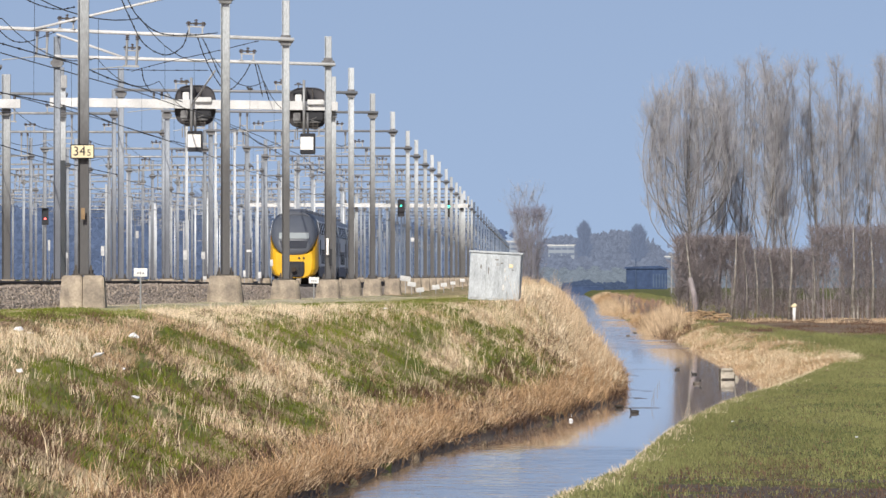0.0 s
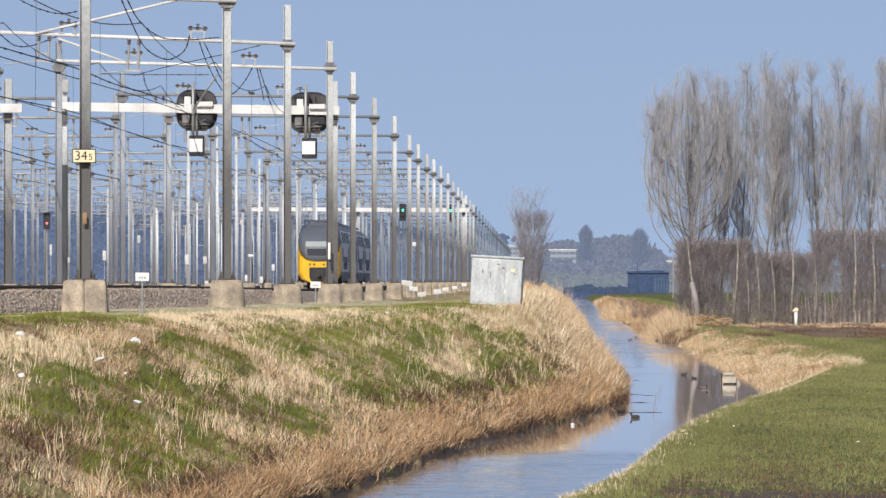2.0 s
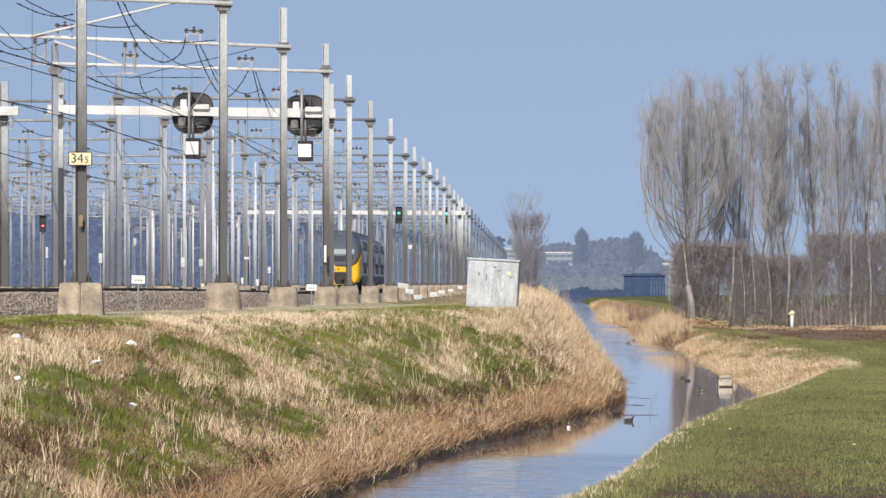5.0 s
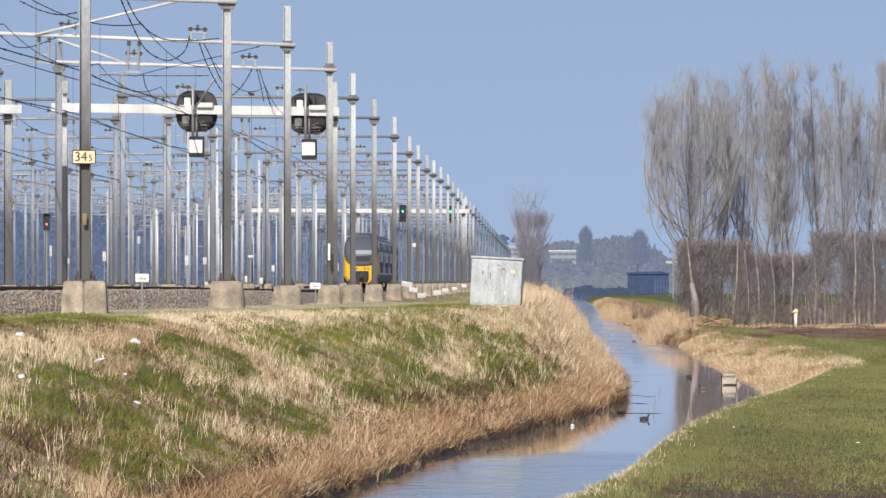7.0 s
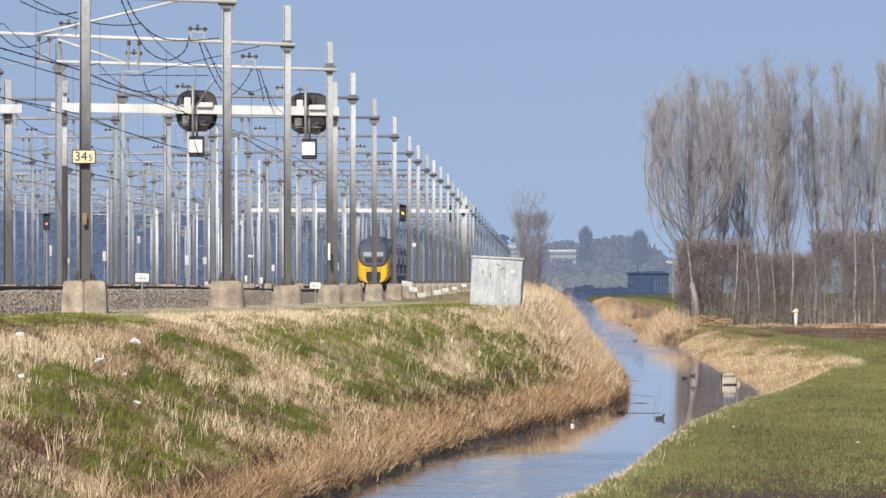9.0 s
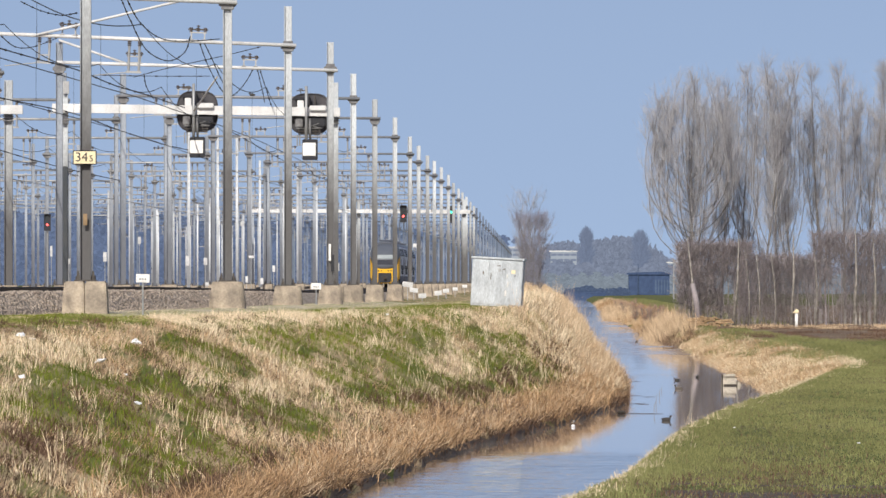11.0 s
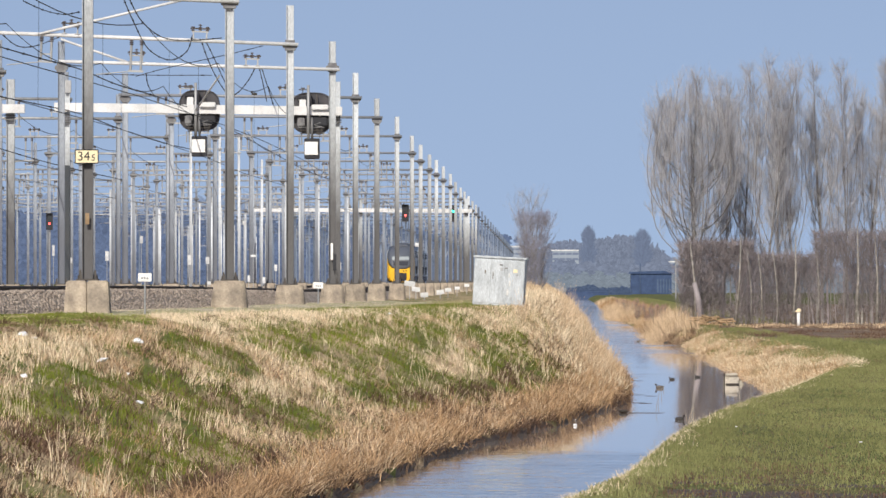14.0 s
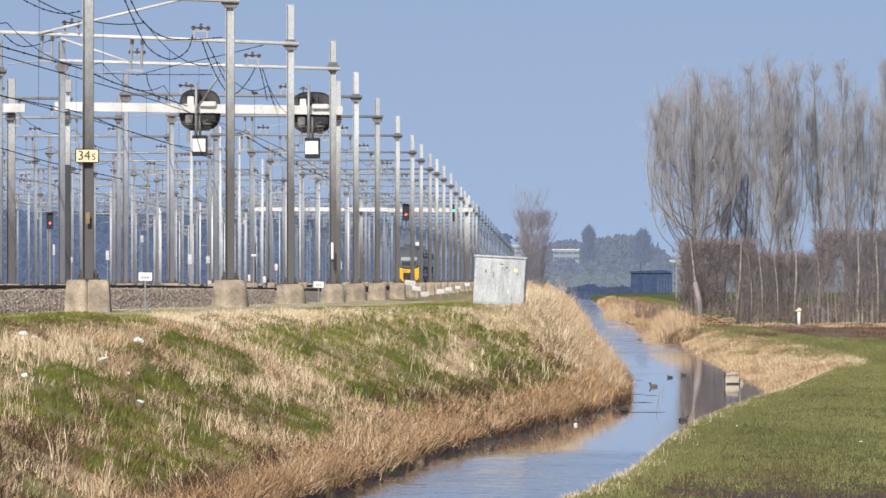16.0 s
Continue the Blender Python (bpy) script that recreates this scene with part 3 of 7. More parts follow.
for bay in range(4):
    for y, x, tilt in PORTALS:
        shift = (0, -12.6, -25.2, -38.0)[bay]
        yy = y + (0, 3.0, -2.0, 9.0)[bay]
        if bay and ((x + shift) * LENS / yy < -1150 or (bay == 3 and y > 1400)):
            continue
        if y > 1100:
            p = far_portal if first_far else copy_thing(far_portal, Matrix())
            first_far = False
        elif bay == 0:
            kind = portal if y < 300 else mid_portal if y < 350 else arm_portal
            p = kind if y in (212, 308.5, 398) else copy_thing(kind, Matrix())
        else:
            p = yard_portal if first_yard else copy_thing(yard_portal, Matrix())
            first_yard = False
        p.matrix_world = pose(x + shift, yy, BLOCK_H)
        for c in p.children:
            if bay == 0 and y in TALLER and c.name.startswith("mast"):
                drop = 0.14
                k = (MAST_H + drop + TALLER[y]) / (MAST_H + drop)
                c.matrix_basis = c.matrix_basis @ Matrix.Diagonal((1, 1, k, 1))
                for q in c.children:
                    if q.name.startswith("collar"):
                        q.matrix_basis = pose(0, 0, (BEAM_H + drop) / k - BEAM_H)
            if y == 345 and bay == 0 and c.name.startswith("mast") and c.matrix_basis.translation.x < -5:
                c.matrix_basis = pose(-0.2, 0, 0) @ c.matrix_basis
            if c.name.startswith("beam"):
                c.matrix_basis = pose(0, -0.22, BEAM_H, 0, tilt if bay == 0 else tilt * 0.6, 0)
        for dx in (0, -9.9):
            if y == 212:
                f = footing if first else copy_thing(footing, Matrix())
            else:
                f = block if first_block else copy_thing(block, Matrix())
                first_block = False
            low = 0.34 if bay or y > 1100 else 0.14 if y > 300 else 0.0
            wide = 1.0 if y < 250 else 0.97 if y < 330 else 0.88 if y < 600 else 0.7
            f.matrix_world = pose(x + shift + dx, yy, -low) @ Matrix.Diagonal((wide, 1, 1, 1))
            first = False
        first = False

for c in mid_portal.children:
    if c.name.startswith("beam"):
        hang_frame(c, -5.1, 1.1), hang_frame(c, -8.1, 0.9)

# ---- overhead wires ----
for off in TRACKS:
    wire = thing("overhead_wire", "dark copper contact wire hung from a sagging catenary", "overhead wire", "overhead wires")
    hanger, line, low = Geo(), [], []
    spans = [(164, -11.7)] + [(y, x) for y, x, _ in PORTALS if y < 1300]
    for i in range(len(spans) - 1):
        (y0, x0), (y1, x1) = spans[i], spans[i + 1]
        za, zc = BLOCK_H + BEAM_H - 0.62, 5.95
        pts = [(x0 + (x1 - x0) * q / 10 + off, y0 + (y1 - y0) * q / 10, za - 0.5 * 4 * q / 10 * (1 - q / 10)) for q in range(10)]
        line += pts
        low.append((x0 + off + (0.15 if i % 2 else -0.15), y0, zc))
        for q in (3, 7):
            hanger.tube([pts[q], (pts[q][0], pts[q][1], zc)], 0.006, 3, caps=False)
    messenger, contact = Geo().tube(line, 0.015, 4), Geo().tube(low, 0.013, 4)
    part("messenger_wire", messenger, DARK, wire)
    part("contact_wire", contact, DARK, wire)
    part("dropper_wire", hanger, DARK, wire, kind="stuff")


# ---- signal gantries ----
def build_gantry(x0, x1, y, z, tilt, depth, posts, label, shaded_posts=()):
    g = thing("signal_gantry", label, "signal gantry", "signal gantries", at=(x1, y, 0))
    w = x1 - x0
    beam = Geo().box(-w / 2, 0, 0, w + 0.6, 0.34, depth)
    for i in range(int(w / 1.2)):
        beam.box(-0.6 - i * 1.2, -0.18, 0, 0.05, 0.03, depth + 0.04)
    part("beam", beam, WHITE_STEEL, g, "white painted box beam", at=(0, 0, z), turn=(0, tilt, 0), bevel=0.01)
    for p in posts:
        post = part("post", h_beam(0.32, 0.34, z + 1.2, 0.025), MAST, g, at=(p - x1, 0.36, 0))
        part("base_plate", Geo().box(0, 0, 0.3, 0.75, 0.75, 0.6), CONCRETE, post, bevel=0.03)
        clamp = Geo()
        for k in range(3):
            clamp.box(0, -0.2, z - 0.26 - 0.09 * k, 0.44, 0.08, 0.045)
        part("clamp", clamp, COLLAR, post)
        if p in shaded_posts:
            # dark strip added in place of the shade on this post's face
            part("cable_duct", Geo().box(0.02, -0.25, 2.95, 0.30, 0.14, 4.9), POST_SHADE, post, "dark blue-grey strip for the shaded face of the post", bevel=0.02)
            part("bracket", Geo().box(0.1, -0.12, z + 1.0, 0.24, 0.2, 0.5), STEEL, post)
    return g


# blue-black that paints the shade on the gantry post
POST_SHADE = material("post_shade_blue", (0.035, 0.045, 0.055), 0.6, 0, (0.05, 0.055, 0.06), 2, 30, 0.05)
build_gantry(-20.0, -9.0, 373, 7.58, 0.85, 0.36, (-19.85, -8.95), "white steel signal gantry spanning two tracks", (-19.85,))
build_gantry(-33.0, -21.9, 375, 7.72, 0.0, 0.36, (-32.9, -22.2), "white steel signal gantry over the further tracks")
build_gantry(-30.0, -8.7, 905, 7.62, 0.3, 0.38, (-29.9, -19.3, -9.0), "long white steel signal gantry over all the tracks")

BOARD = material("weathered_black_board", (0.06, 0.058, 0.064), 0.6, 0, (0.035, 0.035, 0.042), 2.5, 25, 0.1)


def build_signal(x, y, z):
    """A hanging signal seen from behind: a round-cornered board behind the beam, gear round the beam, a hung box with a white plate."""
    s = thing("hanging_signal", "round-cornered dark signal board above a white plate on a gantry", "railway signal", "hanging gantry signals", at=(x, y, z))
    n, prof = 36, []
    for i in range(n):
        a = 2 * math.pi * i / n
        c, sn = math.cos(a), math.sin(a)
        prof.append((0.81 * math.copysign(abs(c) ** 0.6, c), 0.80 * math.copysign(abs(sn) ** 0.66, sn)))
    part("board", Geo().prism(prof, 0.62, 0.68), BOARD, s, bevel=0.012)
    part("rim", Geo().tube([(a, 0.6, b) for a, b in prof + prof[:1]], 0.03, 6), BOARD, s)
    # gear on and above the beam
    part("housing", Geo().box(-0.36, 0.3, 0.36, 0.26, 0.3, 0.34), WHITE_STEEL, s, "white equipment box", bevel=0.02)
    part("housing", Geo().box(0.34, 0.1, 0.22, 0.66, 0.3, 0.2), WHITE_STEEL, s, "white equipment box", bevel=0.02)
    part("terminal_box", Geo().box(-0.40, 0.42, 0.62, 0.42, 0.2, 0.10), BLACK, s, bevel=0.015)
    for i in (-0.14, -0.02, 0.20):
        part("conduit", Geo().tube([(i, 0.45, 0.75), (i + 0.03, 0.40, 0.40), (i, 0.3, 0.15)], 0.026, 6), DARK_STEEL, s, smooth=True)
    part("vent", Geo().tube([(-0.36, 0.5, 0.80), (-0.36, 0.5, 0.98)], 0.02, 6).box(-0.36, 0.5, 0.93, 0.34, 0.06, 0.04).box(-0.36, 0.5, 0.99, 0.16, 0.08, 0.05), DARK_STEEL, s)
    # gear under the beam
    part("lamp_housing", Geo().box(-0.42, 0.2, -0.38, 0.30, 0.34, 0.34), COLLAR, s, bevel=0.03)
    part("lamp_housing", Geo().box(0.34, 0.35, -0.36, 0.62, 0.3, 0.36), BLACK, s, bevel=0.05)
    for k, (zz, w0) in enumerate(((-0.60, 1.06), (-0.72, 0.94), (-0.84, 0.86))):
        part("cage_bar", Geo().tube([(-w0 / 2, -0.1, zz), (w0 / 2, -0.1, zz)], 0.024, 6), DARK_STEEL if k else COLLAR, s)
    for i in (-0.42, -0.2, 0.24, 0.42):
        part("cage_bar", Geo().tube([(i, -0.1, -0.86), (i, -0.1, -0.54)], 0.018, 5), DARK_STEEL, s)
    for i in (-1, 1):
        part("step_iron", Geo().tube([(0.1 + i * 0.05, -0.06, -0.52), (0.44 + i * 0.06, -0.14, -0.50 - 0.1 * i)], 0.02, 5), COLLAR, s)
    part("hanger_pipe", Geo().tube([(-0.12, -0.23, 1.1), (-0.12, -0.23, -1.12)], 0.06, 10), STEEL, s, smooth=True)
    part("side_pipe", Geo().tube([(0.02, -0.2, -0.2), (0.04, -0.2, -1.1)], 0.05, 10), COLLAR, s, smooth=True)
    part("plate_box", Geo().box(0.03, -0.2, -1.46, 0.62, 0.2, 0.84), BLACK, s, bevel=0.03)
    part("plate", Geo().box(0.0, -0.315, -1.44, 0.52, 0.02, 0.52), PLATE, s, "plain white square plate")
    for i in (-1, 1):
        part("ladder_rail", Geo().tube([(-0.44 + i * 0.05, 0.0, -0.86), (-0.44 + i * 0.05, 0.0, -1.30)], 0.028, 5), STEEL, s)
    return s


s1 = build_signal(-14.46, 372.7, 7.62)
copy_thing(s1, pose(-9.93, 372.7, 7.52))

# ---- relay cabinet ----
cab = thing("relay_cabinet", "weathered grey steel trackside relay cabinet on the bank top", "relay cabinet", at=(-1.93, 300, 0.0), turn=-4)
cab.matrix_world = pose(-1.93, 300, -0.03, 0, 3.2, -4)
part("body", Geo().box(0, 0, 0.74, 1.64, 0.9, 1.52), CABINET, cab, bevel=0.015)
part("roof", Geo().box(0, 0, 1.53, 1.74, 1.0, 0.07), CABINET, cab, bevel=0.015)
for i in (-1, 0, 1):
    d = part("door", Geo().box(i * 0.54, -0.46, 0.74, 0.525, 0.03, 1.40), CABINET, cab, bevel=0.008)
    part("handle", Geo().box(i * 0.54 + 0.2, -0.49, 0.8, 0.025, 0.03, 0.12), CABINET, d)
    for k in (-1, 1):
        part("rib", Geo().box(i * 0.54 + k * 0.13, -0.482, 0.74, 0.03, 0.02, 1.3), CABINET, d)
part("sticker", Geo().box(0.52, -0.485, 1.12, 0.13, 0.012, 0.11), SIGN_YELLOW, cab, "faded pale sticker")
part("scuff", Geo().box(0.10, -0.485, 1.15, 0.12, 0.012, 0.09), STEEL, cab, "grey scuffed patch")
PEEL = material("peeled_pale_primer", (0.66, 0.67, 0.66), 0.8, 0, (0.5, 0.51, 0.5), 9, 30, 0.1)
STAIN = material("rusty_scratch", (0.16, 0.14, 0.12), 0.8, 0, (0.24, 0.22, 0.2), 9, 30, 0.1)
for x, z, w, h, m in ((0.33, 0.98, 0.05, 0.16, PEEL), (0.36, 0.72, 0.06, 0.2, PEEL), (0.30, 0.42, 0.08, 0.22, PEEL), (0.66, 0.5, 0.03, 0.3, PEEL), (0.22, 1.2, 0.09, 0.04, STAIN), (0.05, 1.3, 0.12, 0.03, STAIN),
                      (-0.45, 1.05, 0.05, 0.12, STAIN), (-0.2, 0.95, 0.03, 0.25, STAIN), (0.58, 1.0, 0.08, 0.03, STAIN)):
    part("paint_flake", Geo().prism([(x - w / 2, z - h / 2), (x + w * 0.3, z - h * 0.42), (x + w / 2, z + h * 0.1), (x + w * 0.2, z + h / 2), (x - w * 0.4, z + h * 0.35)], -0.498, -0.492), m, cab)

# ---- train ----
TRAIN_GREY = material("dark_blue_grey_train_paint", (0.105, 0.118, 0.145), 0.4, 0, (0.088, 0.10, 0.125), 0.8, 20, 0.03, grain=0.06)
TRAIN_LIGHT = material("light_grey_train_panel", (0.42, 0.44, 0.47), 0.35, 0, (0.36, 0.38, 0.41), 0.8, 20, 0.03, grain=0.06)
WINDOW = material("dark_side_window", (0.012, 0.015, 0.022), 0.55, 0, (0.015, 0.018, 0.025), 1, 10, 0.0, spec=0.08, grain=0.02)
SIDE = material("mid_grey_side_panel", (0.62, 0.66, 0.73), 0.4, 0, (0.52, 0.56, 0.63), 0.8, 20, 0.03, grain=0.06, spec=0.2)
UNDER = material("train_underframe", (0.045, 0.045, 0.05), 0.7, 0, (0.03, 0.03, 0.03), 2, 20, 0.2)
# pale base colour stands in for light caught by the windscreen
SCREEN = material('lit_screen_colour', (0.34, 0.38, 0.39), 0.2, 0, (0.29, 0.33, 0.35), 1, 10, 0.0, spec=0.6, grain=0.02)
NAVY = material("navy_train_skirt", (0.02, 0.03, 0.085), 0.5, 0, (0.015, 0.022, 0.06), 0.8, 20, 0.03, grain=0.08)
LOW_GLASS = material("dark_windscreen_glass", (0.03, 0.035, 0.05), 0.6, 0, (0.04, 0.045, 0.06), 1, 10, 0.0, spec=0.1, grain=0.02)
RAIL_TOP = 0.615


def section(w, roof, floor=0.75):
    """Half-rounded cross-section of a double-deck car as (x, z) points."""
    h = w / 2
    pts = [(-h * 0.94, floor), (h * 0.94, floor), (h, floor + 0.35), (h, roof - 1.35)]
    for i in range(1, 8):
        a = math.pi / 2 * i / 8
        pts.append((h - 0.55 * h * (1 - math.cos(a)) - 0.45 * h * (i / 8) ** 2.2, roof - 1.35 + 1.35 * math.sin(a)))
    pts.append((0, roof))
    pts += [(-x, z) for x, z in pts[-2:3:-1]]
    pts += [(-h, roof - 1.35), (-h, floor + 0.35)]
    return pts


def loft(sections):
    g, n = Geo(), len(sections[0][1])
    vs = [(x, y, z) for y, o in sections for x, z in o]
    fs = [(i * n + q, i * n + (q + 1) % n, (i + 1) * n + (q + 1) % n, (i + 1) * n + q) for i in range(len(sections) - 1) for q in range(n)]
    fs += [tuple(range(n)), tuple((len(sections) - 1) * n + q for q in range(n))[::-1]]
    return g.add(vs, fs)


def build_train():
    t = thing("double_deck_train", "yellow-nosed dark grey double-deck passenger train driving away on the track", "train")
    length, gap = 26.4, 0.7
    for c in range(4):
        y0 = c * (length + gap)
        full = section(2.82, 4.34)
        if c == 0:
            body = loft([(y0 + 1.6, section(2.80, 4.30)), (y0 + 3.2, full), (y0 + length, full)])
        else:
            body = loft([(y0, full), (y0 + length, full)])
        car = part("car_body", body, TRAIN_GREY, t, at=(0, 0, 0))
        for side in (-1, 1):
            x = side * 1.412
            for zz, hh in ((1.66, 0.84), (3.30, 0.72)):
                for i in range(5):
                    yy = y0 + 4.6 + i * 4.5
                    if i in (0, 4) and zz < 2:
                        part("door", Geo().box(x * 1.008, yy, 1.95, 0.03, 1.5, 1.9), TRAIN_LIGHT, car)
                        part("door_window", Geo().box(x * 1.024, yy, 2.2, 0.03, 1.0, 0.9), WINDOW, car)
                    else:
                        lean = pose(x * (0.998 if zz > 3 else 1.018), yy, zz, 0, -side * (11 if zz > 3 else 0), 0)
                        part("window", Geo().box(0, 0, 0, 0.03, 2.2, hh, lean), WINDOW, car)
            part("side_panel", Geo().box(x * 1.004, y0 + length / 2 + 0.8, 2.02, 0.02, length - 3.4, 1.86), SIDE, car)
            part("side_panel", Geo().box(0, 0, 0, 0.02, length - 3.4, 0.84, pose(x * 0.985, y0 + length / 2 + 0.8, 3.36, 0, -side * 11, 0)), SIDE, car)
            part("skirt", Geo().box(x * 0.99, y0 + length / 2 + 0.6, 0.78, 0.03, length - 3.2, 0.60), NAVY, car)
        for q in (3.6, length - 3.2):
            bogie = part("bogie", Geo().box(0, y0 + q, 0.62, 2.2, 3.2, 0.4).box(1.15, y0 + q, 0.5, 0.12, 2.9, 0.3).box(-1.15, y0 + q, 0.5, 0.12, 2.9, 0.3), UNDER, t, bevel=0.03)
            for a in (-1.25, 1.25):
                for side in (-0.76, 0.76):
                    part("wheel", Geo().tube([(side - 0.07, y0 + q + a, 0.46), (side + 0.07, y0 + q + a, 0.46)], 0.46, 16), RAIL, bogie)
        part("underframe", Geo().box(0, y0 + length / 2 + 0.2, 0.62, 2.4, length - 10.5, 0.42), UNDER, t, bevel=0.04)
        if c:
            part("gangway", Geo().box(0, y0 - gap / 2, 2.4, 1.9, gap + 0.1, 3.2), UNDER, t)
        for yy in (y0 + 6, y0 + 19):
            part("roof_equipment", Geo().box(0, yy, 4.40, 1.4, 3.0, 0.12, taper=0.85), TRAIN_GREY, t, bevel=0.04)
    # the nose, from the yellow lower front up to the sloped windscreen
    def low(w, zt, d):
        h = w / 2
        half = [(h * 0.55, 0.40), (h * 0.86, 0.60), (h * 0.985, 0.92), (h, 1.3), (h, zt * 0.85), (h * 0.985, zt), (h * 0.86, zt - d * 0.42), (h * 0.66, zt - d * 0.78), (h * 0.3, zt - d)]
        return half + [(-x, z) for x, z in half[::-1]]
    part("nose", loft([(-0.15, low(2.1, 1.95, 0.22)), (0.0, low(2.45, 2.15, 0.4)), (0.35, low(2.68, 2.45, 0.7)), (1.0, low(2.80, 2.75, 0.95)), (1.75, low(2.82, 2.95, 1.0))]),
         YELLOW, t, "glossy yellow lower nose", bevel=0.02)

    def high(w, z0, z1):
        h = w / 2
        rise = min(1.0, (z1 - z0) * 0.55)
        pts = [(h * math.sin(a), z0 + rise * (1 - math.cos(a) ** 0.85)) for a in [math.pi / 2 * (i / 5 - 1) * 0.999 for i in range(11)]]
        for i in range(1, 9):
            a = math.pi * i / 9
            pts.append((h * math.copysign(abs(math.cos(a)) ** 0.55, math.cos(a)), z0 + rise + (z1 - z0 - rise) * math.sin(a) ** 0.6))
        return pts
    part("windscreen_hood", loft([(-0.10, high(1.5, 1.74, 2.15)), (0.02, high(2.0, 1.72, 2.6)), (0.25, high(2.36, 1.72, 3.05)), (0.75, high(2.58, 1.70, 3.62)), (1.25, high(2.68, 1.70, 3.98)), (1.9, high(2.74, 1.7, 4.24))]),
         TRAIN_GREY, t, smooth=True)
    def pane(name, w0, y0, z0, w1, y1, z1, mat, label):
        part(name, Geo().add([(-w0, y0, z0), (w0, y0, z0), (w1, y1, z1), (-w1, y1, z1), (-w0, y0 + 0.2, z0), (w0, y0 + 0.2, z0), (w1, y1 + 0.2, z1), (-w1, y1 + 0.2, z1)],
             [(0, 1, 2, 3), (4, 5, 6, 7), (0, 1, 5, 4), (1, 2, 6, 5), (2, 3, 7, 6), (3, 0, 4, 7)]), mat, t, label)
    pane("windscreen", 0.88, 0.02, 2.70, 0.86, 0.20, 3.04, SCREEN, "windscreen in a pale colour for the light on it")
    pane("lower_screen", 0.72, -0.14, 2.14, 0.82, 0.0, 2.58, LOW_GLASS, "dark glass below the windscreen")
    part("coupler_recess", Geo().prism([(-0.52, 0.46), (0.52, 0.46), (0.62, 0.74), (0.62, 1.36), (-0.62, 1.36), (-0.62, 0.74)], -0.24, -0.1), BLACK, t, bevel=0.04)
    part("coupler_frame", Geo().prism([(-0.25, 0.72), (0.25, 0.72), (0.32, 1.1), (0.2, 1.18), (-0.2, 1.18), (-0.32, 1.1)], -0.27, -0.2), UNDER, t, bevel=0.02)
    part("coupler", Geo().tube([(0, -0.1, 0.9), (0, -0.55, 0.9)], 0.14, 10), RAIL, t)
    for i in (-1, 1):
        for q in (0.31, 0.58):
            part("tail_lamp", Geo().tube([(i * q, -0.19, 1.56), (i * q, -0.05, 1.56)], 0.065, 10), BLACK, t)
    return t


train = build_train()

# ---- poplars, hedge ----
BARK = material("grey_brown_bark", (0.28, 0.265, 0.25), 0.95, 0, (0.175, 0.16, 0.145), 3, 20, 0.5, 0.02)
# poplar twigs: grey shifted towards blue to paint in some haze
TWIG = material("haze_toned_twigs", (0.46, 0.46, 0.485), 0.95, 0, (0.365, 0.365, 0.39), 1, 20, 0, per_object=0.1, per_island=0.3)
HEDGE = material("bare_hedge_twigs", (0.32, 0.283, 0.285), 0.95, 0, (0.225, 0.198, 0.205), 1, 20, 0, per_island=0.35)


def bars(name, p, q, r0, r1):
    """Many three-sided tapered bars as one mesh, from arrays of their ends."""
    p, q = np.asarray(p), np.asarray(q)
    d = q - p
    d = d / np.maximum(np.linalg.norm(d, axis=1, keepdims=True), 1e-6)
    ref = np.where(np.abs(d[:, 2:3]) < 0.9, np.array([[0, 0, 1.0]]), np.array([[1.0, 0, 0]]))
    a = np.cross(d, ref)
    a /= np.linalg.norm(a, axis=1, keepdims=True)
    b = np.cross(d, a)
    r0, r1 = np.broadcast_to(r0, len(p))[:, None], np.broadcast_to(r1, len(p))[:, None]
    rings = []
    for c, r in ((p, r0), (q, r1)):
        for k in range(3):
            w = 2 * math.pi * k / 3
            rings.append(c + r * (a * math.cos(w) + b * math.sin(w)))
    v = np.stack(rings, 1).reshape(-1, 3)
    f = np.array([(0, 1, 4, 3), (1, 2, 5, 4), (2, 0, 3, 5)])
    return bulk(name, v, (f[None] + (np.arange(len(p)) * 6)[:, None, None]).reshape(-1, 4))


def limb(rng, segs, level, p, d, length, r, lift, steps):
    """One bent branch; returns its points and directions."""
    out = []
    for i in range(steps):
        d = d + rng.normal(0, 0.05 + 0.02 * level, 3) + np.array([0, 0, lift])
        d = d / np.linalg.norm(d)
        q = p + d * length / steps
        f0, f1 = 1 - 0.8 * i / steps, 1 - 0.8 * (i + 1) / steps
        segs.append((level, p, q, r * f0, r * f1))
        out.append((p, q, d, r * f1))
        p = q
    return out


def offshoot(rng, d, angle):
    w = rng.uniform(0, 2 * math.pi)
    side = np.array([math.cos(w), math.sin(w), 0.0])
    side -= d * side.dot(d)
    side /= max(np.linalg.norm(side), 1e-6)
    return d * math.cos(angle) + side * math.sin(angle)


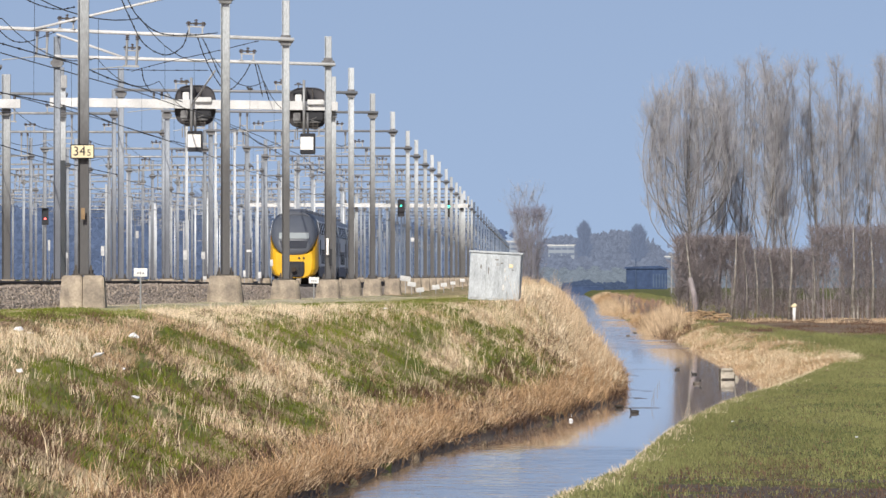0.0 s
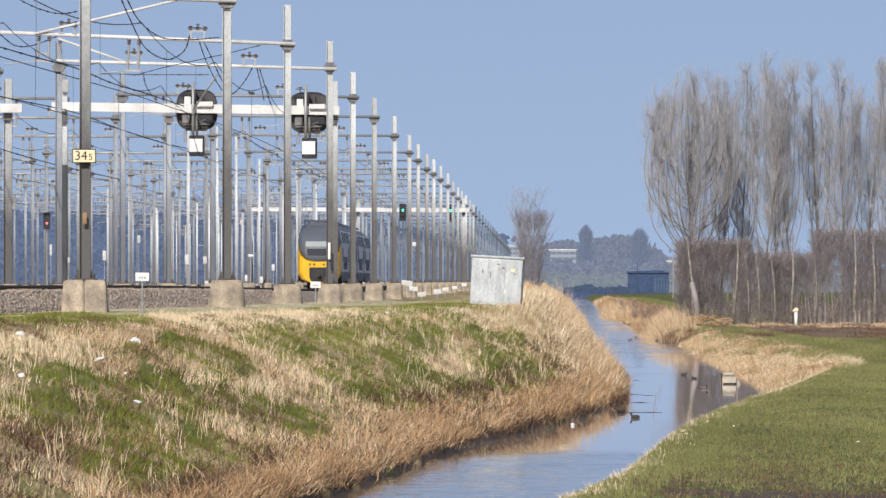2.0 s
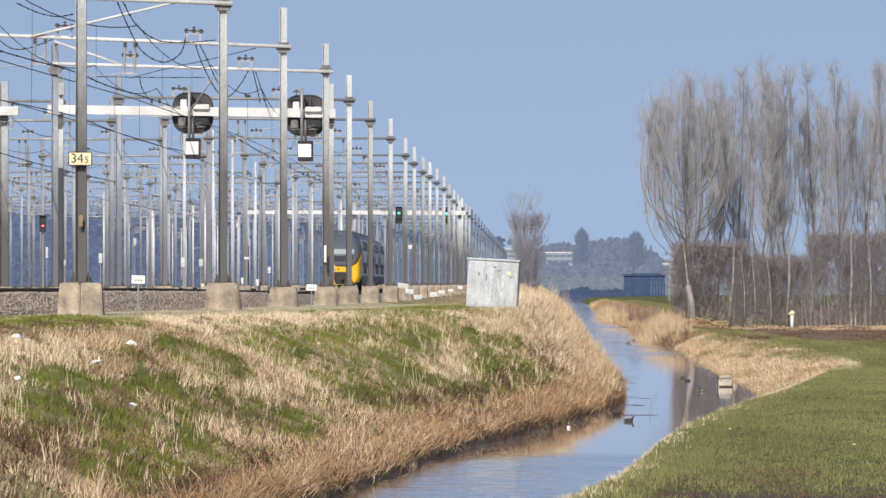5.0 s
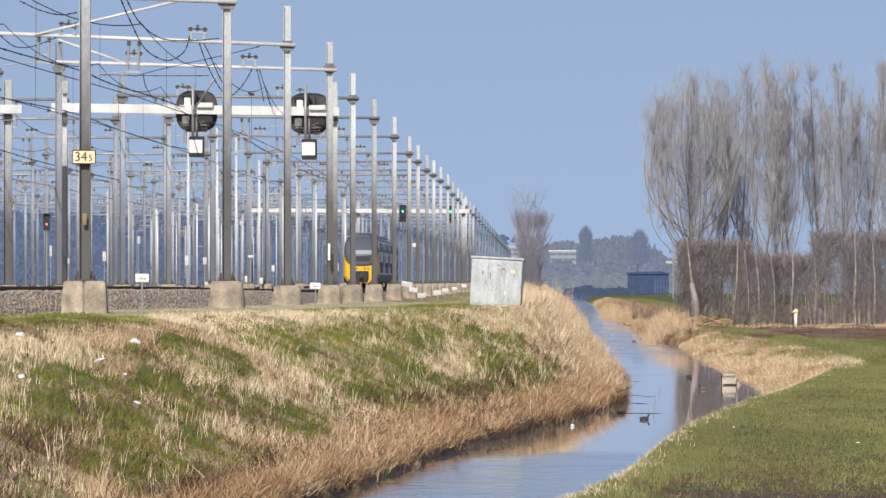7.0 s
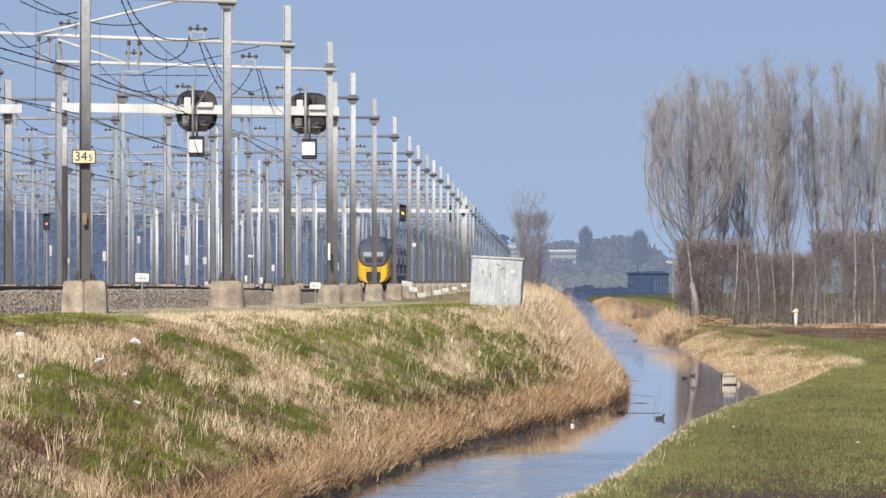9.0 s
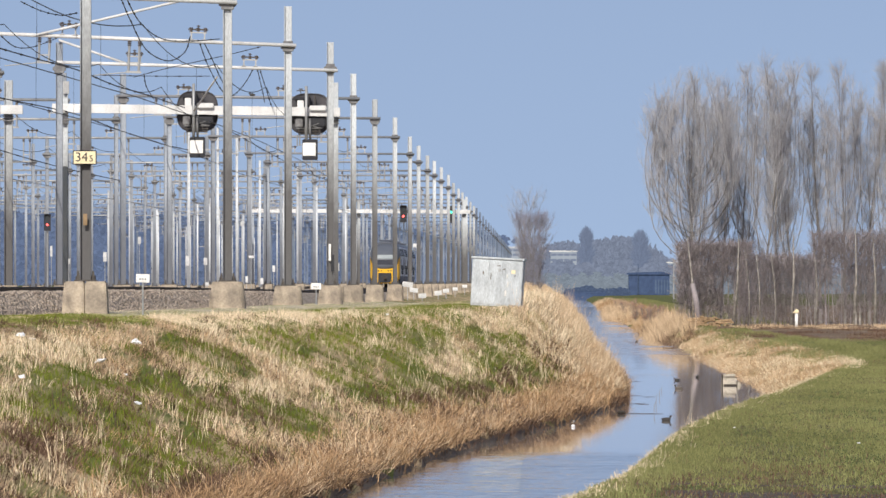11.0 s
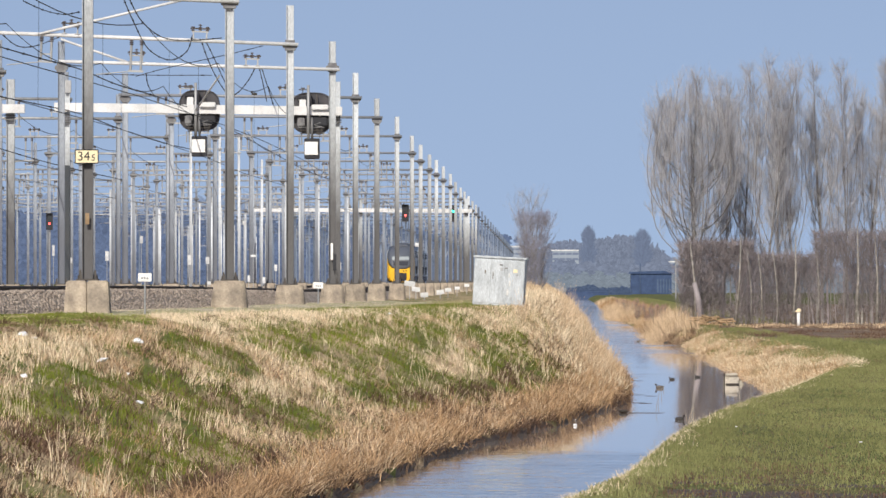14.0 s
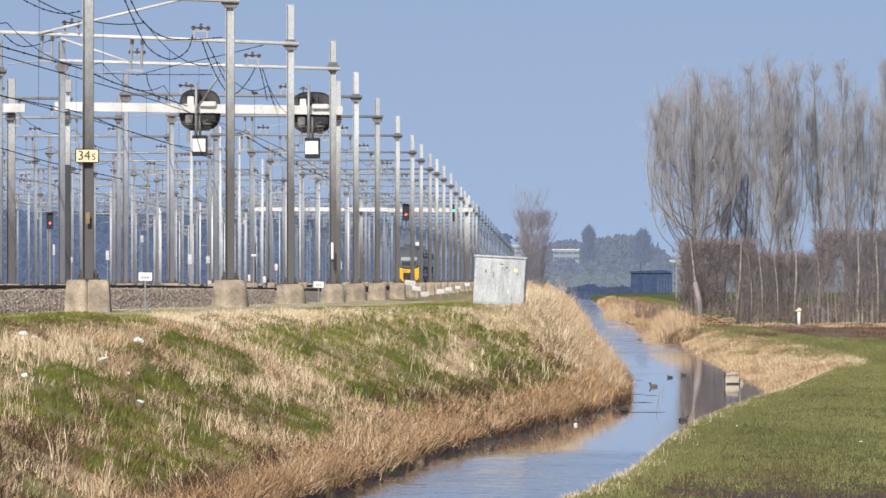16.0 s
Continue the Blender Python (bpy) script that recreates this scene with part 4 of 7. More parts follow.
def build_tree(seed, height, stems, fork, fans, angle, name, label, group, twig=0.008, trunk_r=0.17, div=0.08, crown=None, leader=False):
    """A bare tree: a trunk that forks into steep stems, upswept limbs, branches and fine twigs."""
    rng = np.random.default_rng(seed)
    segs = []
    trunk = limb(rng, segs, 0, np.array([0, 0, -0.2]), np.array([0, 0, 1.0]), height * fork + 0.2, trunk_r, 0.02, 3)
    foot = trunk[-1][1]
    main = limb(rng, segs, 0, foot, np.array([0, 0, 1.0]), height * (1 - fork) * 0.98, trunk_r * 0.75, 0.03, 8) if leader else None
    for s in range(stems):
        w = 2 * math.pi * s / stems + rng.uniform(-0.5, 0.5)
        d0 = np.array([math.cos(w) * div, math.sin(w) * div, 1.0]) * (1 if stems > 1 else 0) + (np.array([0, 0, 1.0]) if stems == 1 else 0)
        line = None if leader else limb(rng, segs, 0, foot - np.array([0, 0, rng.uniform(0, 0.4) * height * fork]), d0 / np.linalg.norm(d0), height * (1 - fork) * rng.uniform(0.88, 1.0), trunk_r * 0.6, 0.012, 8)
        if leader and s == 0:
            line = main
        elif leader:
            # side stems leave the leader low down, sweep out and turn upright
            p, q, d, r = main[int((s - 1) / stems * 4.0)]
            at = p + (q - p) * rng.uniform()
            d0 = np.array([math.cos(w * 2.4) * math.sin(div), math.sin(w * 2.4) * math.sin(div), math.cos(div)])
            line = limb(rng, segs, 0, at, d0, (height - at[2]) * (0.54 + 0.38 * s / stems + rng.uniform(-0.07, 0.07)), trunk_r * 0.42, 0.14, 8)
        for _ in range(fans[0]):
            k = rng.uniform(0.0, 0.99) ** 1.15 * 8
            p, q, d, r = line[min(7, int(k))]
            at = p + (q - p) * (k % 1)
            rest = max(0.4, height * 1.02 - at[2])
            ln = min(rest * 0.95, height * rng.uniform(0.10, 0.30))
            l1 = limb(rng, segs, 1, at, offshoot(rng, d, rng.uniform(0.6, 1.2) * angle), ln, max(0.013, r * 0.4), 0.07, 5)
            for _ in range(fans[1]):
                p, q, d1, r1 = l1[int(rng.integers(0, 5))]
                l2 = limb(rng, segs, 2, p + (q - p) * rng.uniform(), offshoot(rng, d1, rng.uniform(0.25, 0.6)), ln * rng.uniform(0.22, 0.5) + 0.2, max(0.009, r1 * 0.6), 0.06, 2)
                for _ in range(fans[2]):
                    p, q, d2, r2 = l2[int(rng.integers(0, 2))]
                    limb(rng, segs, 3, p + (q - p) * rng.uniform(), offshoot(rng, d2, rng.uniform(0.2, 0.5)), rng.uniform(0.4, 1.0) * height / 16, twig, 0.12, 1)
    t = thing(name, label, "tree", group)
    for nm, group_, mat, least in (("trunk", [s for s in segs if s[0] < 2], BARK, 0.014), ("crown", [s for s in segs if s[0] >= 2], crown or TWIG, twig * 0.75)):
        me = bars(nm, [s[1] for s in group_], [s[2] for s in group_], np.maximum([s[3] for s in group_], least), np.maximum([s[4] for s in group_], least * 0.7))
        part(nm, me, mat, t)
    return t


def px(x, y):
    """The place across, at distance y, of a point that stands at x in the resting picture."""
    return (x - 988) * y / LENS


def build_poplar(seed, height, reach, stems, clear, trunk_r, leaders=1):
    """A bare poplar: a leader to the top, steep stems that leave it and turn upright, upswept branches and fine twigs."""
    rng = np.random.default_rng(seed)
    thick, thin = [], []

    def line(store, p, aim, length, r0, r1, steps, bend, wob):
        """A branch from p that starts along aim and turns upright; returns its joints."""
        d, out = np.array(aim, float), []
        d /= np.linalg.norm(d)
        for i in range(steps):
            q = p + d * length / steps
            store.append((p, q, r0 + (r1 - r0) * i / steps, r0 + (r1 - r0) * (i + 1) / steps))
            out.append((p, q, d))
            d = d + np.array([0, 0, bend]) + rng.normal(0, wob, 3)
            d /= np.linalg.norm(d)
            p = q
        return out

    def spray(joints, count, size):
        """Branches with their twigs along a stem."""
        for _ in range(count):
            k = rng.uniform(0.06, 1.0) * len(joints)
            p, q, d = joints[min(len(joints) - 1, int(k))]
            at = p + (q - p) * (k % 1)
            w, a = rng.uniform(0, 6.283), rng.uniform(0.25, 0.6)
            ln = size * rng.uniform(0.5, 1.5) * (1.25 - 0.7 * k / len(joints))
            ln = min(ln, max(0.5, height * 1.01 - at[2]))
            b = line(thin, at, (math.cos(w) * math.sin(a), math.sin(w) * math.sin(a), math.cos(a)), ln, 0.010, 0.0045, 3, 0.07, 0.05)
            for _ in range(9):
                p2, q2, d2 = b[rng.integers(0, 3)]
                w, a = rng.uniform(0, 6.283), rng.uniform(0.2, 0.6)
                e = d2 + np.array([math.cos(w) * a, math.sin(w) * a, 0.1])
                tw = line(thin, p2 + (q2 - p2) * rng.uniform(), e, rng.uniform(0.4, 1.1), 0.0062, 0.004, 2, 0.06, 0.07)
                for _ in range(2):
                    p3, q3, d3 = tw[rng.integers(0, 2)]
                    line(thin, p3 + (q3 - p3) * rng.uniform(), d3 + rng.normal(0, 0.35, 3), rng.uniform(0.25, 0.6), 0.0048, 0.0035, 1, 0, 0)

    for m in range(leaders):
        w0 = 2.1 * m + 0.4
        base = np.array([0.42 * m, 0.25 * m, -0.2])
        tall = height * (1 - 0.05 * m)
        main = line(thick, base, (0.05 * math.cos(w0), 0.05 * math.sin(w0), 1), tall + 0.2, trunk_r, 0.018, 14, 0.02, 0.022)
        spray(main[4:], 46, 1.7)
        spray(main[2:6], 12, 1.8)
        for i in range(stems):
            f = clear + (0.62 - clear) * (i / stems) ** 1.1
            p, q, d = main[int(f * 14)]
            at = p + (q - p) * rng.uniform()
            w = 2.4 * i + w0 + rng.uniform(-0.4, 0.4)
            out = reach * (1 - 0.7 * f) * rng.uniform(0.55, 1.1)
            rise = (tall - at[2]) * rng.uniform(0.80, 0.98) * (1 - 0.28 * (out / reach) ** 2)
            r0, joints, sway, last = trunk_r * 0.34 * (1 - 0.5 * f), [], np.zeros(3), at
            for k in range(1, 11):
                u = k / 10
                sway = sway + rng.normal(0, 0.035, 3) * (1, 1, 0)
                off = out * (1 - math.exp(-4.2 * u)) * (1 - 0.38 * u * u)
                nxt = at + np.array([math.cos(w) * off, math.sin(w) * off, rise * u]) + sway
                thick.append((last, nxt, r0 + (0.013 - r0) * (u - 0.1), r0 + (0.013 - r0) * u))
                joints.append((last, nxt, (nxt - last) / np.linalg.norm(nxt - last)))
                last = nxt
            spray(joints, int(5 + rise * 1.45), 1.5)
    t = thing("poplar_tree", "tall bare winter poplar with upswept twiggy branches", "tree", "poplar row")
    for nm, store, mat in (("trunk", thick, BARK), ("crown", thin, TWIG)):
        part(nm, bars(nm, [b[0] for b in store], [b[1] for b in store], np.array([b[2] for b in store]), np.array([b[3] for b in store])), mat, t)
    return t


poplars = [build_poplar(17, 16.1, 5.2, 24, 0.26, 0.13, 2), build_poplar(12, 16.3, 2.0, 11, 0.16, 0.10), build_poplar(13, 16.5, 1.8, 10, 0.18, 0.10), build_poplar(14, 16.1, 2.1, 11, 0.14, 0.11)]
for i, (x, y, k, turn, grow) in enumerate(((1222, 600, 0, 10, 1.0), (1310, 606, 1, 0, 1.0), (1350, 600, 2, 0, 0.99), (1374, 612, 3, 0, 0.98), (1412, 602, 2, 200, 1.02), (1457, 606, 3, 120, 1.0), (1500, 600, 1, 60, 1.0),
                                           (1542, 604, 3, 230, 1.01), (1590, 600, 1, 90, 1.0), (1280, 612, 2, 75, 0.95))):
    t = poplars[k] if i < 4 else copy_thing(poplars[k], Matrix())
    t.matrix_world = pose(px(x, y), y, FIELD_Z - 0.05, 0, 0, turn) @ Matrix.Diagonal((1, 1, grow, 1))


def build_hedge(x0, x1, y, height, seed, label, dense=1.0):
    rng = np.random.default_rng(seed)
    n = int((x1 - x0) * 1350 * dense)
    base = np.stack([rng.uniform(x0, x1, n), y + rng.normal(0, 0.5, n), FIELD_Z + height * (0.93 * rng.uniform(0, 1, n) ** 0.75)], -1)
    d = np.stack([rng.normal(0, 0.45, n), rng.normal(0, 0.45, n), rng.uniform(0.1, 1.0, n)], -1)
    thickets = bumps(base[:, 0] * 1.0, base[:, 2] * 0.6 + 3, 0.55, seed) + 0.8 * bumps(base[:, 0], base[:, 2] * 0.4, 0.23, seed + 3) + 0.12 + 0.95 * (base[:, 2] - FIELD_Z) / height
    keep = rng.uniform(-0.75, 0.55, n) < thickets
    base, d, n = base[keep], d[keep], int(keep.sum())
    tip = base + d / np.linalg.norm(d, axis=1, keepdims=True) * rng.uniform(0.3, 0.9, (n, 1))
    tip[:, 2] = np.minimum(tip[:, 2], FIELD_Z + height * (1 + 0.03 * rng.normal(size=n)))
    h = thing("bare_hedge", label, "hedge", at=(0, 0, 0))
    part("foliage", bars("foliage", base, tip, 0.012, 0.006), HEDGE, h, kind="stuff")
    stems = int((x1 - x0) * 3.2)
    for i in range(stems):
        xx = x0 + (i + rng.uniform(0.2, 0.8)) * (x1 - x0) / stems
        g = Geo().tube([(xx, y + rng.normal(0, 0.3), FIELD_Z - 0.1), (xx + rng.normal(0, 0.12), y, FIELD_Z + height * 0.5), (xx + rng.normal(0, 0.2), y, FIELD_Z + height * 0.93)], rng.choice((0.03, 0.045, 0.06, 0.09)), 6, 0.02)
        part("stem", g, HEDGE if i % 3 else BARK, h)
    return h


build_hedge(px(1202, 575), px(1335, 575), 575, 5.4, 21, "clipped bare brown hedge with pale stems", 1.5)
build_hedge(px(1335, 585), px(1445, 585), 585, 4.6, 22, "thin bare brown hedge with gaps", 0.9)
build_hedge(px(1440, 580), px(1640, 580), 580, 6.1, 23, "tall bare brown hedge beside the field")

# ---- far shed ----
SHED = material("dark_blue_grey_boards", (0.04, 0.075, 0.165), 0.7, 0, (0.025, 0.05, 0.12), 1, 15, 0.1)
GREY_BOARD = material("pale_grey_boards", (0.075, 0.115, 0.20), 0.8, 0, (0.055, 0.09, 0.16), 1, 15, 0.1)
shed = thing("field_shed", "dark blue-grey boarded shed with a flat roof", "shed", at=(px(1152, 1950), 1950, FIELD_Z))
part("wall", Geo().box(0, 0, 2.2, 8.6, 6, 4.4), SHED, shed)
part("roof", Geo().prism([(-4.7, 4.3), (4.7, 4.3), (4.5, 4.55), (2.6, 4.95), (-4.5, 4.7)], -3.3, 3.3), SHED, shed)
part("door", Geo().box(-1.1, -3.05, 1.6, 2.0, 0.12, 3.1), SHED, shed)
part("corner_post", Geo().tube([(-2.3, -3.2, 0), (-2.3, -3.2, 6.5)], 0.08, 7), GREY_BOARD, shed)
for i in range(5):
    part("pale_board", Geo().box(1.4 + i * 0.62, -3.05, 1.7, 0.34, 0.1, 3.0), GREY_BOARD, shed, "pale grey wall board")


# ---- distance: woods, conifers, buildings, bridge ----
# each of these holds its haze in a glowing backdrop colour
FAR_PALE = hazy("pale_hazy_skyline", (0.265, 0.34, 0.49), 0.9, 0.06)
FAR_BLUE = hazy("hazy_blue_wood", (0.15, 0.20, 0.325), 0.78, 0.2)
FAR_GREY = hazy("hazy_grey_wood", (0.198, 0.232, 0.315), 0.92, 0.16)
# twig grey made paler and bluer to carry the haze
HAZE_TWIG = material("haze_grey_twigs", (0.43, 0.44, 0.48), 0.95, 0, (0.34, 0.35, 0.385), 1, 20, 0, per_island=0.2)
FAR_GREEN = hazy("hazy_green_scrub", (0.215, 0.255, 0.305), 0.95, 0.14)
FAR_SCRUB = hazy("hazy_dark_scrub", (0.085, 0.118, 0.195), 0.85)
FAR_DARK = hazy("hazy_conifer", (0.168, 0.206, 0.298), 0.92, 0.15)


def level(y_px, dist):
    """Height in the world of a point at y_px in the resting picture, at a distance."""
    return EYE[2] + (497 - y_px) * dist / LENS


def far_wood(x0, x1, dist, top, rough, mat, seed, label, spacing, base=-2.0, r=0.55, n=120):
    """A far belt of bare trees; top(x_px) gives the skyline in the resting picture."""
    rng = np.random.default_rng(seed)
    p, q = [], []
    for cx in np.arange(x0, x1, spacing):
        cx = cx + rng.uniform(-0.4, 0.4) * spacing
        h = level(top(cx) + rng.normal(0, rough), dist) - base
        w = h * rng.uniform(0.28, 0.42)
        z = rng.uniform(0.0, 1.0, n) ** 1.25
        spread = w * np.sqrt(np.clip(1 - ((z - 0.45) / 0.56) ** 2, 0.05, 1))
        x = px(cx, dist) + rng.normal(0, 0.5, n) * spread
        y = dist + rng.normal(0, 8, n)
        a = np.stack([x, y, base + h * z * 0.94], -1)
        d = np.stack([rng.normal(0, 0.4, n), rng.normal(0, 0.3, n), rng.uniform(0.2, 1, n)], -1) * h * 0.10
        p.append(a), q.append(np.minimum(a + d, [1e9, 1e9, base + h]))
    p, q = np.concatenate(p), np.concatenate(q)
    return whole("distant_wood", bars("distant_wood", p, q, r * 1.8, r * 0.5), mat, label, "wood", kind="stuff")


# the palest belt is added to give the haze behind the masts
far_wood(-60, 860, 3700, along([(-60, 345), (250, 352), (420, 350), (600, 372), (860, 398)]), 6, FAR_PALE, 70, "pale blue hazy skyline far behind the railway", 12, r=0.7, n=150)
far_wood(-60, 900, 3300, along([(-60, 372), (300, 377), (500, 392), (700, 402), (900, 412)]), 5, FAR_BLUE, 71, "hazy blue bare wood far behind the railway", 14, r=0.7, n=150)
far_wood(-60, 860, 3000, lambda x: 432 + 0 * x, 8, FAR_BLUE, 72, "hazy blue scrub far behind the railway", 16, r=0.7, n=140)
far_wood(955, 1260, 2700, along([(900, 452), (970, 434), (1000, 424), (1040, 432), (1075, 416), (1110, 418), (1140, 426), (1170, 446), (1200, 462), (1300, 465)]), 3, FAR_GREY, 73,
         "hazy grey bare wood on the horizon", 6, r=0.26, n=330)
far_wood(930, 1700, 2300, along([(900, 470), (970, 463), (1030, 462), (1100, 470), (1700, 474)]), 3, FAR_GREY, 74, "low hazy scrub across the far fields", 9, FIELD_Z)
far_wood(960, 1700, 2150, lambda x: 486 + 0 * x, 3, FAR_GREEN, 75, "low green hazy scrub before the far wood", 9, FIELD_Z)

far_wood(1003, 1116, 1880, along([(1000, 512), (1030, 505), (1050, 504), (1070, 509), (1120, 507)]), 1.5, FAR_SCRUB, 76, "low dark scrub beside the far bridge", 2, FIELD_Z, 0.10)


def conifer(x, y_top, dist, w, seed):
    rng = np.random.default_rng(seed)
    h = level(y_top, dist) - FIELD_Z
    t = thing("conifer_tree", "dark evergreen conifer standing above the far wood", "tree", "far conifers", at=(px(x, dist), dist, FIELD_Z))
    part("trunk", Geo().tube([(0, 0, -0.1), (0, 0, h * 0.9)], 0.3, 6, 0.08), BARK, t)
    n = 2600
    z = rng.uniform(0.25, 1, n)
    r = w * 0.75 * np.sqrt(np.clip(1 - ((z - 0.62) / 0.42) ** 2, 0.03, 1)) * rng.uniform(0.2, 1, n) * (1 + 0.2 * np.sin(z * 23))
    a = rng.uniform(0, 6.283, n)
    p = np.stack([r * np.cos(a) * 0.7, r * np.sin(a) * 0.7, h * z - 0.3], -1)
    q = np.stack([r * np.cos(a) * 1.15, r * np.sin(a) * 1.15, h * z + rng.uniform(-0.3, 1.5, n)], -1)
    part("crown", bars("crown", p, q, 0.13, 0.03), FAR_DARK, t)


conifer(1041, 405, 2500, 2.9, 81)
conifer(1137, 411, 2500, 3.4, 82)


# wall colour glows with painted haze, like the far woods
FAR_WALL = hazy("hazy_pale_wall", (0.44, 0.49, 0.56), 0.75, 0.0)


def far_building(x0, x1, y_top, y_base, dist, floors, label):
    w, h = px(x1, dist) - px(x0, dist), level(y_top, dist) - FIELD_Z
    b = thing("far_building", label, "building", "far buildings", at=(px((x0 + x1) / 2, dist), dist, FIELD_Z))
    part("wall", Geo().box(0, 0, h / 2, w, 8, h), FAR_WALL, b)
    part("roof", Geo().box(0, 0, h + 0.15, w + 0.8, 8.8, 0.3), WHITE_STEEL, b)
    hi = level(y_base, dist) - FIELD_Z
    for f in range(floors):
        z = hi + (h - hi) * (f + 0.45) / floors
        k = max(2, int(w / 1.6))
        for i in range(k):
            part("window", Geo().box(-w / 2 + (i + 0.5) * w / k, -4.02, z, w / k * 0.88, 0.1, (h - hi) / floors * 0.42), FAR_GREY, b)


far_building(978, 1024, 443, 462, 2600, 2, "long white flat-roofed building beyond the fields")
far_building(900, 934, 436, 452, 2800, 2, "white low building behind the bare tree")
far_building(1186, 1202, 463, 480, 2400, 1, "small white house beside the far wood")
far_building(1335, 1470, 460, 478, 2500, 1, "white row of houses glimpsed through the hedge")

bridge = thing("farm_bridge", "low dark plank bridge over the far ditch", "bridge", at=(px(1040, 1800), 1800, FIELD_Z))
part("deck", Geo().box(0, 0, -0.25, 8.0, 3, 1.95), SHED, bridge, bevel=0.03)
for i in range(6):
    part("pile", Geo().tube([(-3.5 + i * 1.4, 0, -1.2), (-3.5 + i * 1.4, 0, 0.5)], 0.16, 8), SHED, bridge)
part("rail", Geo().box(0, -1.4, 0.95, 8, 0.1, 0.12), SHED, bridge)
post = thing("utility_post", "thin pale wooden post with a cross arm", "post", at=(px(1196, 1480), 1480, FIELD_Z))
part("pole", Geo().tube([(0, 0, -0.1), (0, 0, 6.6)], 0.12, 8, 0.09), STEEL, post)
part("cross_arm", Geo().box(0, 0, 6.2, 1.0, 0.1, 0.12), STEEL, post)

# thicket twigs have distance haze mixed into their base colour
THICKET = material("haze_purple_twigs", (0.30, 0.30, 0.365), 0.95, 0, (0.235, 0.235, 0.295), 1, 20, 0, per_island=0.25)
bush = build_tree(31, 10.6, 6, 0.10, (15, 7, 4), 0.6, "bare_tree", "slender bare winter tree on the ditch bank", "", 0.006, 0.075, 0.13, HAZE_TWIG)
bush.matrix_world = pose(px(938, 950), 950, -0.7)
thicket = build_tree(32, 7.6, 7, 0.04, (12, 6, 4), 0.36, "bare_tree", "low bare thicket on the ditch bank, blued for haze", "ditch bank thicket", 0.009, 0.035, 0.07, THICKET)
thicket.matrix_world = pose(px(934, 900), 900, -0.6)
for x, y, turn in ((946, 890, 80), (957, 880, 200)):
    copy_thing(thicket, pose(px(x, y), y, -0.7, 0, 0, turn))


# ---- hedge foot: leaning trunks, logs, marker post ----
def lone_trunk(x0, y0_px, x1, y1_px, dist, r, label):
    g = Geo().tube([(px(x0, dist), dist, level(y0_px, dist)), (px((x0 + x1) / 2 + 3, dist), dist + 0.1, level((y0_px + y1_px) / 2, dist)), (px(x1, dist), dist, level(y1_px, dist))], r, 9, r * 0.12)
    whole("tree_trunk", g, PALE_BARK, label, "tree trunk", "pale hedge trunks", smooth=True)


PALE_BARK = material("pale_bark", (0.36, 0.335, 0.30), 0.95, 0, (0.17, 0.155, 0.135), 3, 15, 0.4, 0.02)
for x0, y0, x1, y1, r in ((1232, 574, 1220, 418, 0.12), (1301, 574, 1311, 415, 0.11), (1349, 575, 1340, 430, 0.08), (1404, 574, 1407, 405, 0.12), (1552, 576, 1548, 415, 0.12),
                          (1377, 574, 1366, 430, 0.07), (1515, 574, 1517, 398, 0.13), (1330, 574, 1322, 440, 0.06), (1448, 574, 1445, 440, 0.06)):
    lone_trunk(x0, y0, x1, y1, 571, r, "pale bare trunk standing in the hedge")
whole("tree_trunk", Geo().tube([(px(1240, 569), 569, level(576, 569)), (px(1236, 569), 569, level(530, 569)), (px(1229, 569), 569.3, level(500, 569))], 0.21, 9, 0.15), HEDGE,
      "dark mossy old trunk at the hedge end", "tree trunk", smooth=True)
LOG = material("cut_wood", (0.44, 0.31, 0.18), 0.9, 0, (0.28, 0.19, 0.11), 4, 20, 0.2, per_object=0.2)
rng = np.random.default_rng(5)
for i in range(34):
    x, row = px(1256 + rng.normal(0, 19), 562), rng.integers(0, 4)
    g = Geo().tube([(-0.55, 0, 0), (0.0, 0, 0.03), (0.5, 0, -0.01)], rng.uniform(0.04, 0.09), 7)
    lg = whole("log", g, LOG, "cut pale log heaped at the hedge foot", "log", "log pile at the hedge", at=(x, 562 - row * 0.25 + rng.normal(0, 0.1), FIELD_Z + 0.08 + 0.13 * (3 - row)), turn=rng.normal(0, 38))
    lg.matrix_world = lg.matrix_world @ pose(0, 0, 0, 0, rng.normal(0, 9), 0)

marker = thing("marker_post", "white marker post with a yellow slanted cap by the hedge", "marker post", at=(px(1413, 560), 560, FIELD_Z))
part("post", Geo().tube([(0, 0, -0.2), (0, 0, 0.84)], 0.085, 10, 0.11), PLATE, marker, smooth=True)
part("cap", Geo().prism([(-0.26, 0.84), (0.12, 0.84), (0.15, 1.0), (0.0, 1.09), (-0.16, 0.94)], -0.16, 0.16), SIGN_YELLOW, marker, "pale yellow cap", bevel=0.02)
for x in (1518, 1525):
    whole("fence_stake", Geo().tube([(0, 0, -0.2), (0.02, 0, 0.9)], 0.07, 8), PALE_BARK, "short pale wooden stake at the hedge foot", "stake", "hedge stakes", at=(px(x, 562), 562, FIELD_Z))
whole("soil_heap", Geo().tube([(-1.7, 0, -0.5), (-0.8, 0.1, -0.36), (0, 0, -0.28), (0.7, 0.1, -0.34), (1.6, 0, -0.5)], 0.5, 14), SOIL, "low heap of dark soil at the field end", "soil heap", at=(px(1515, 545), 545, FIELD_Z), smooth=True)


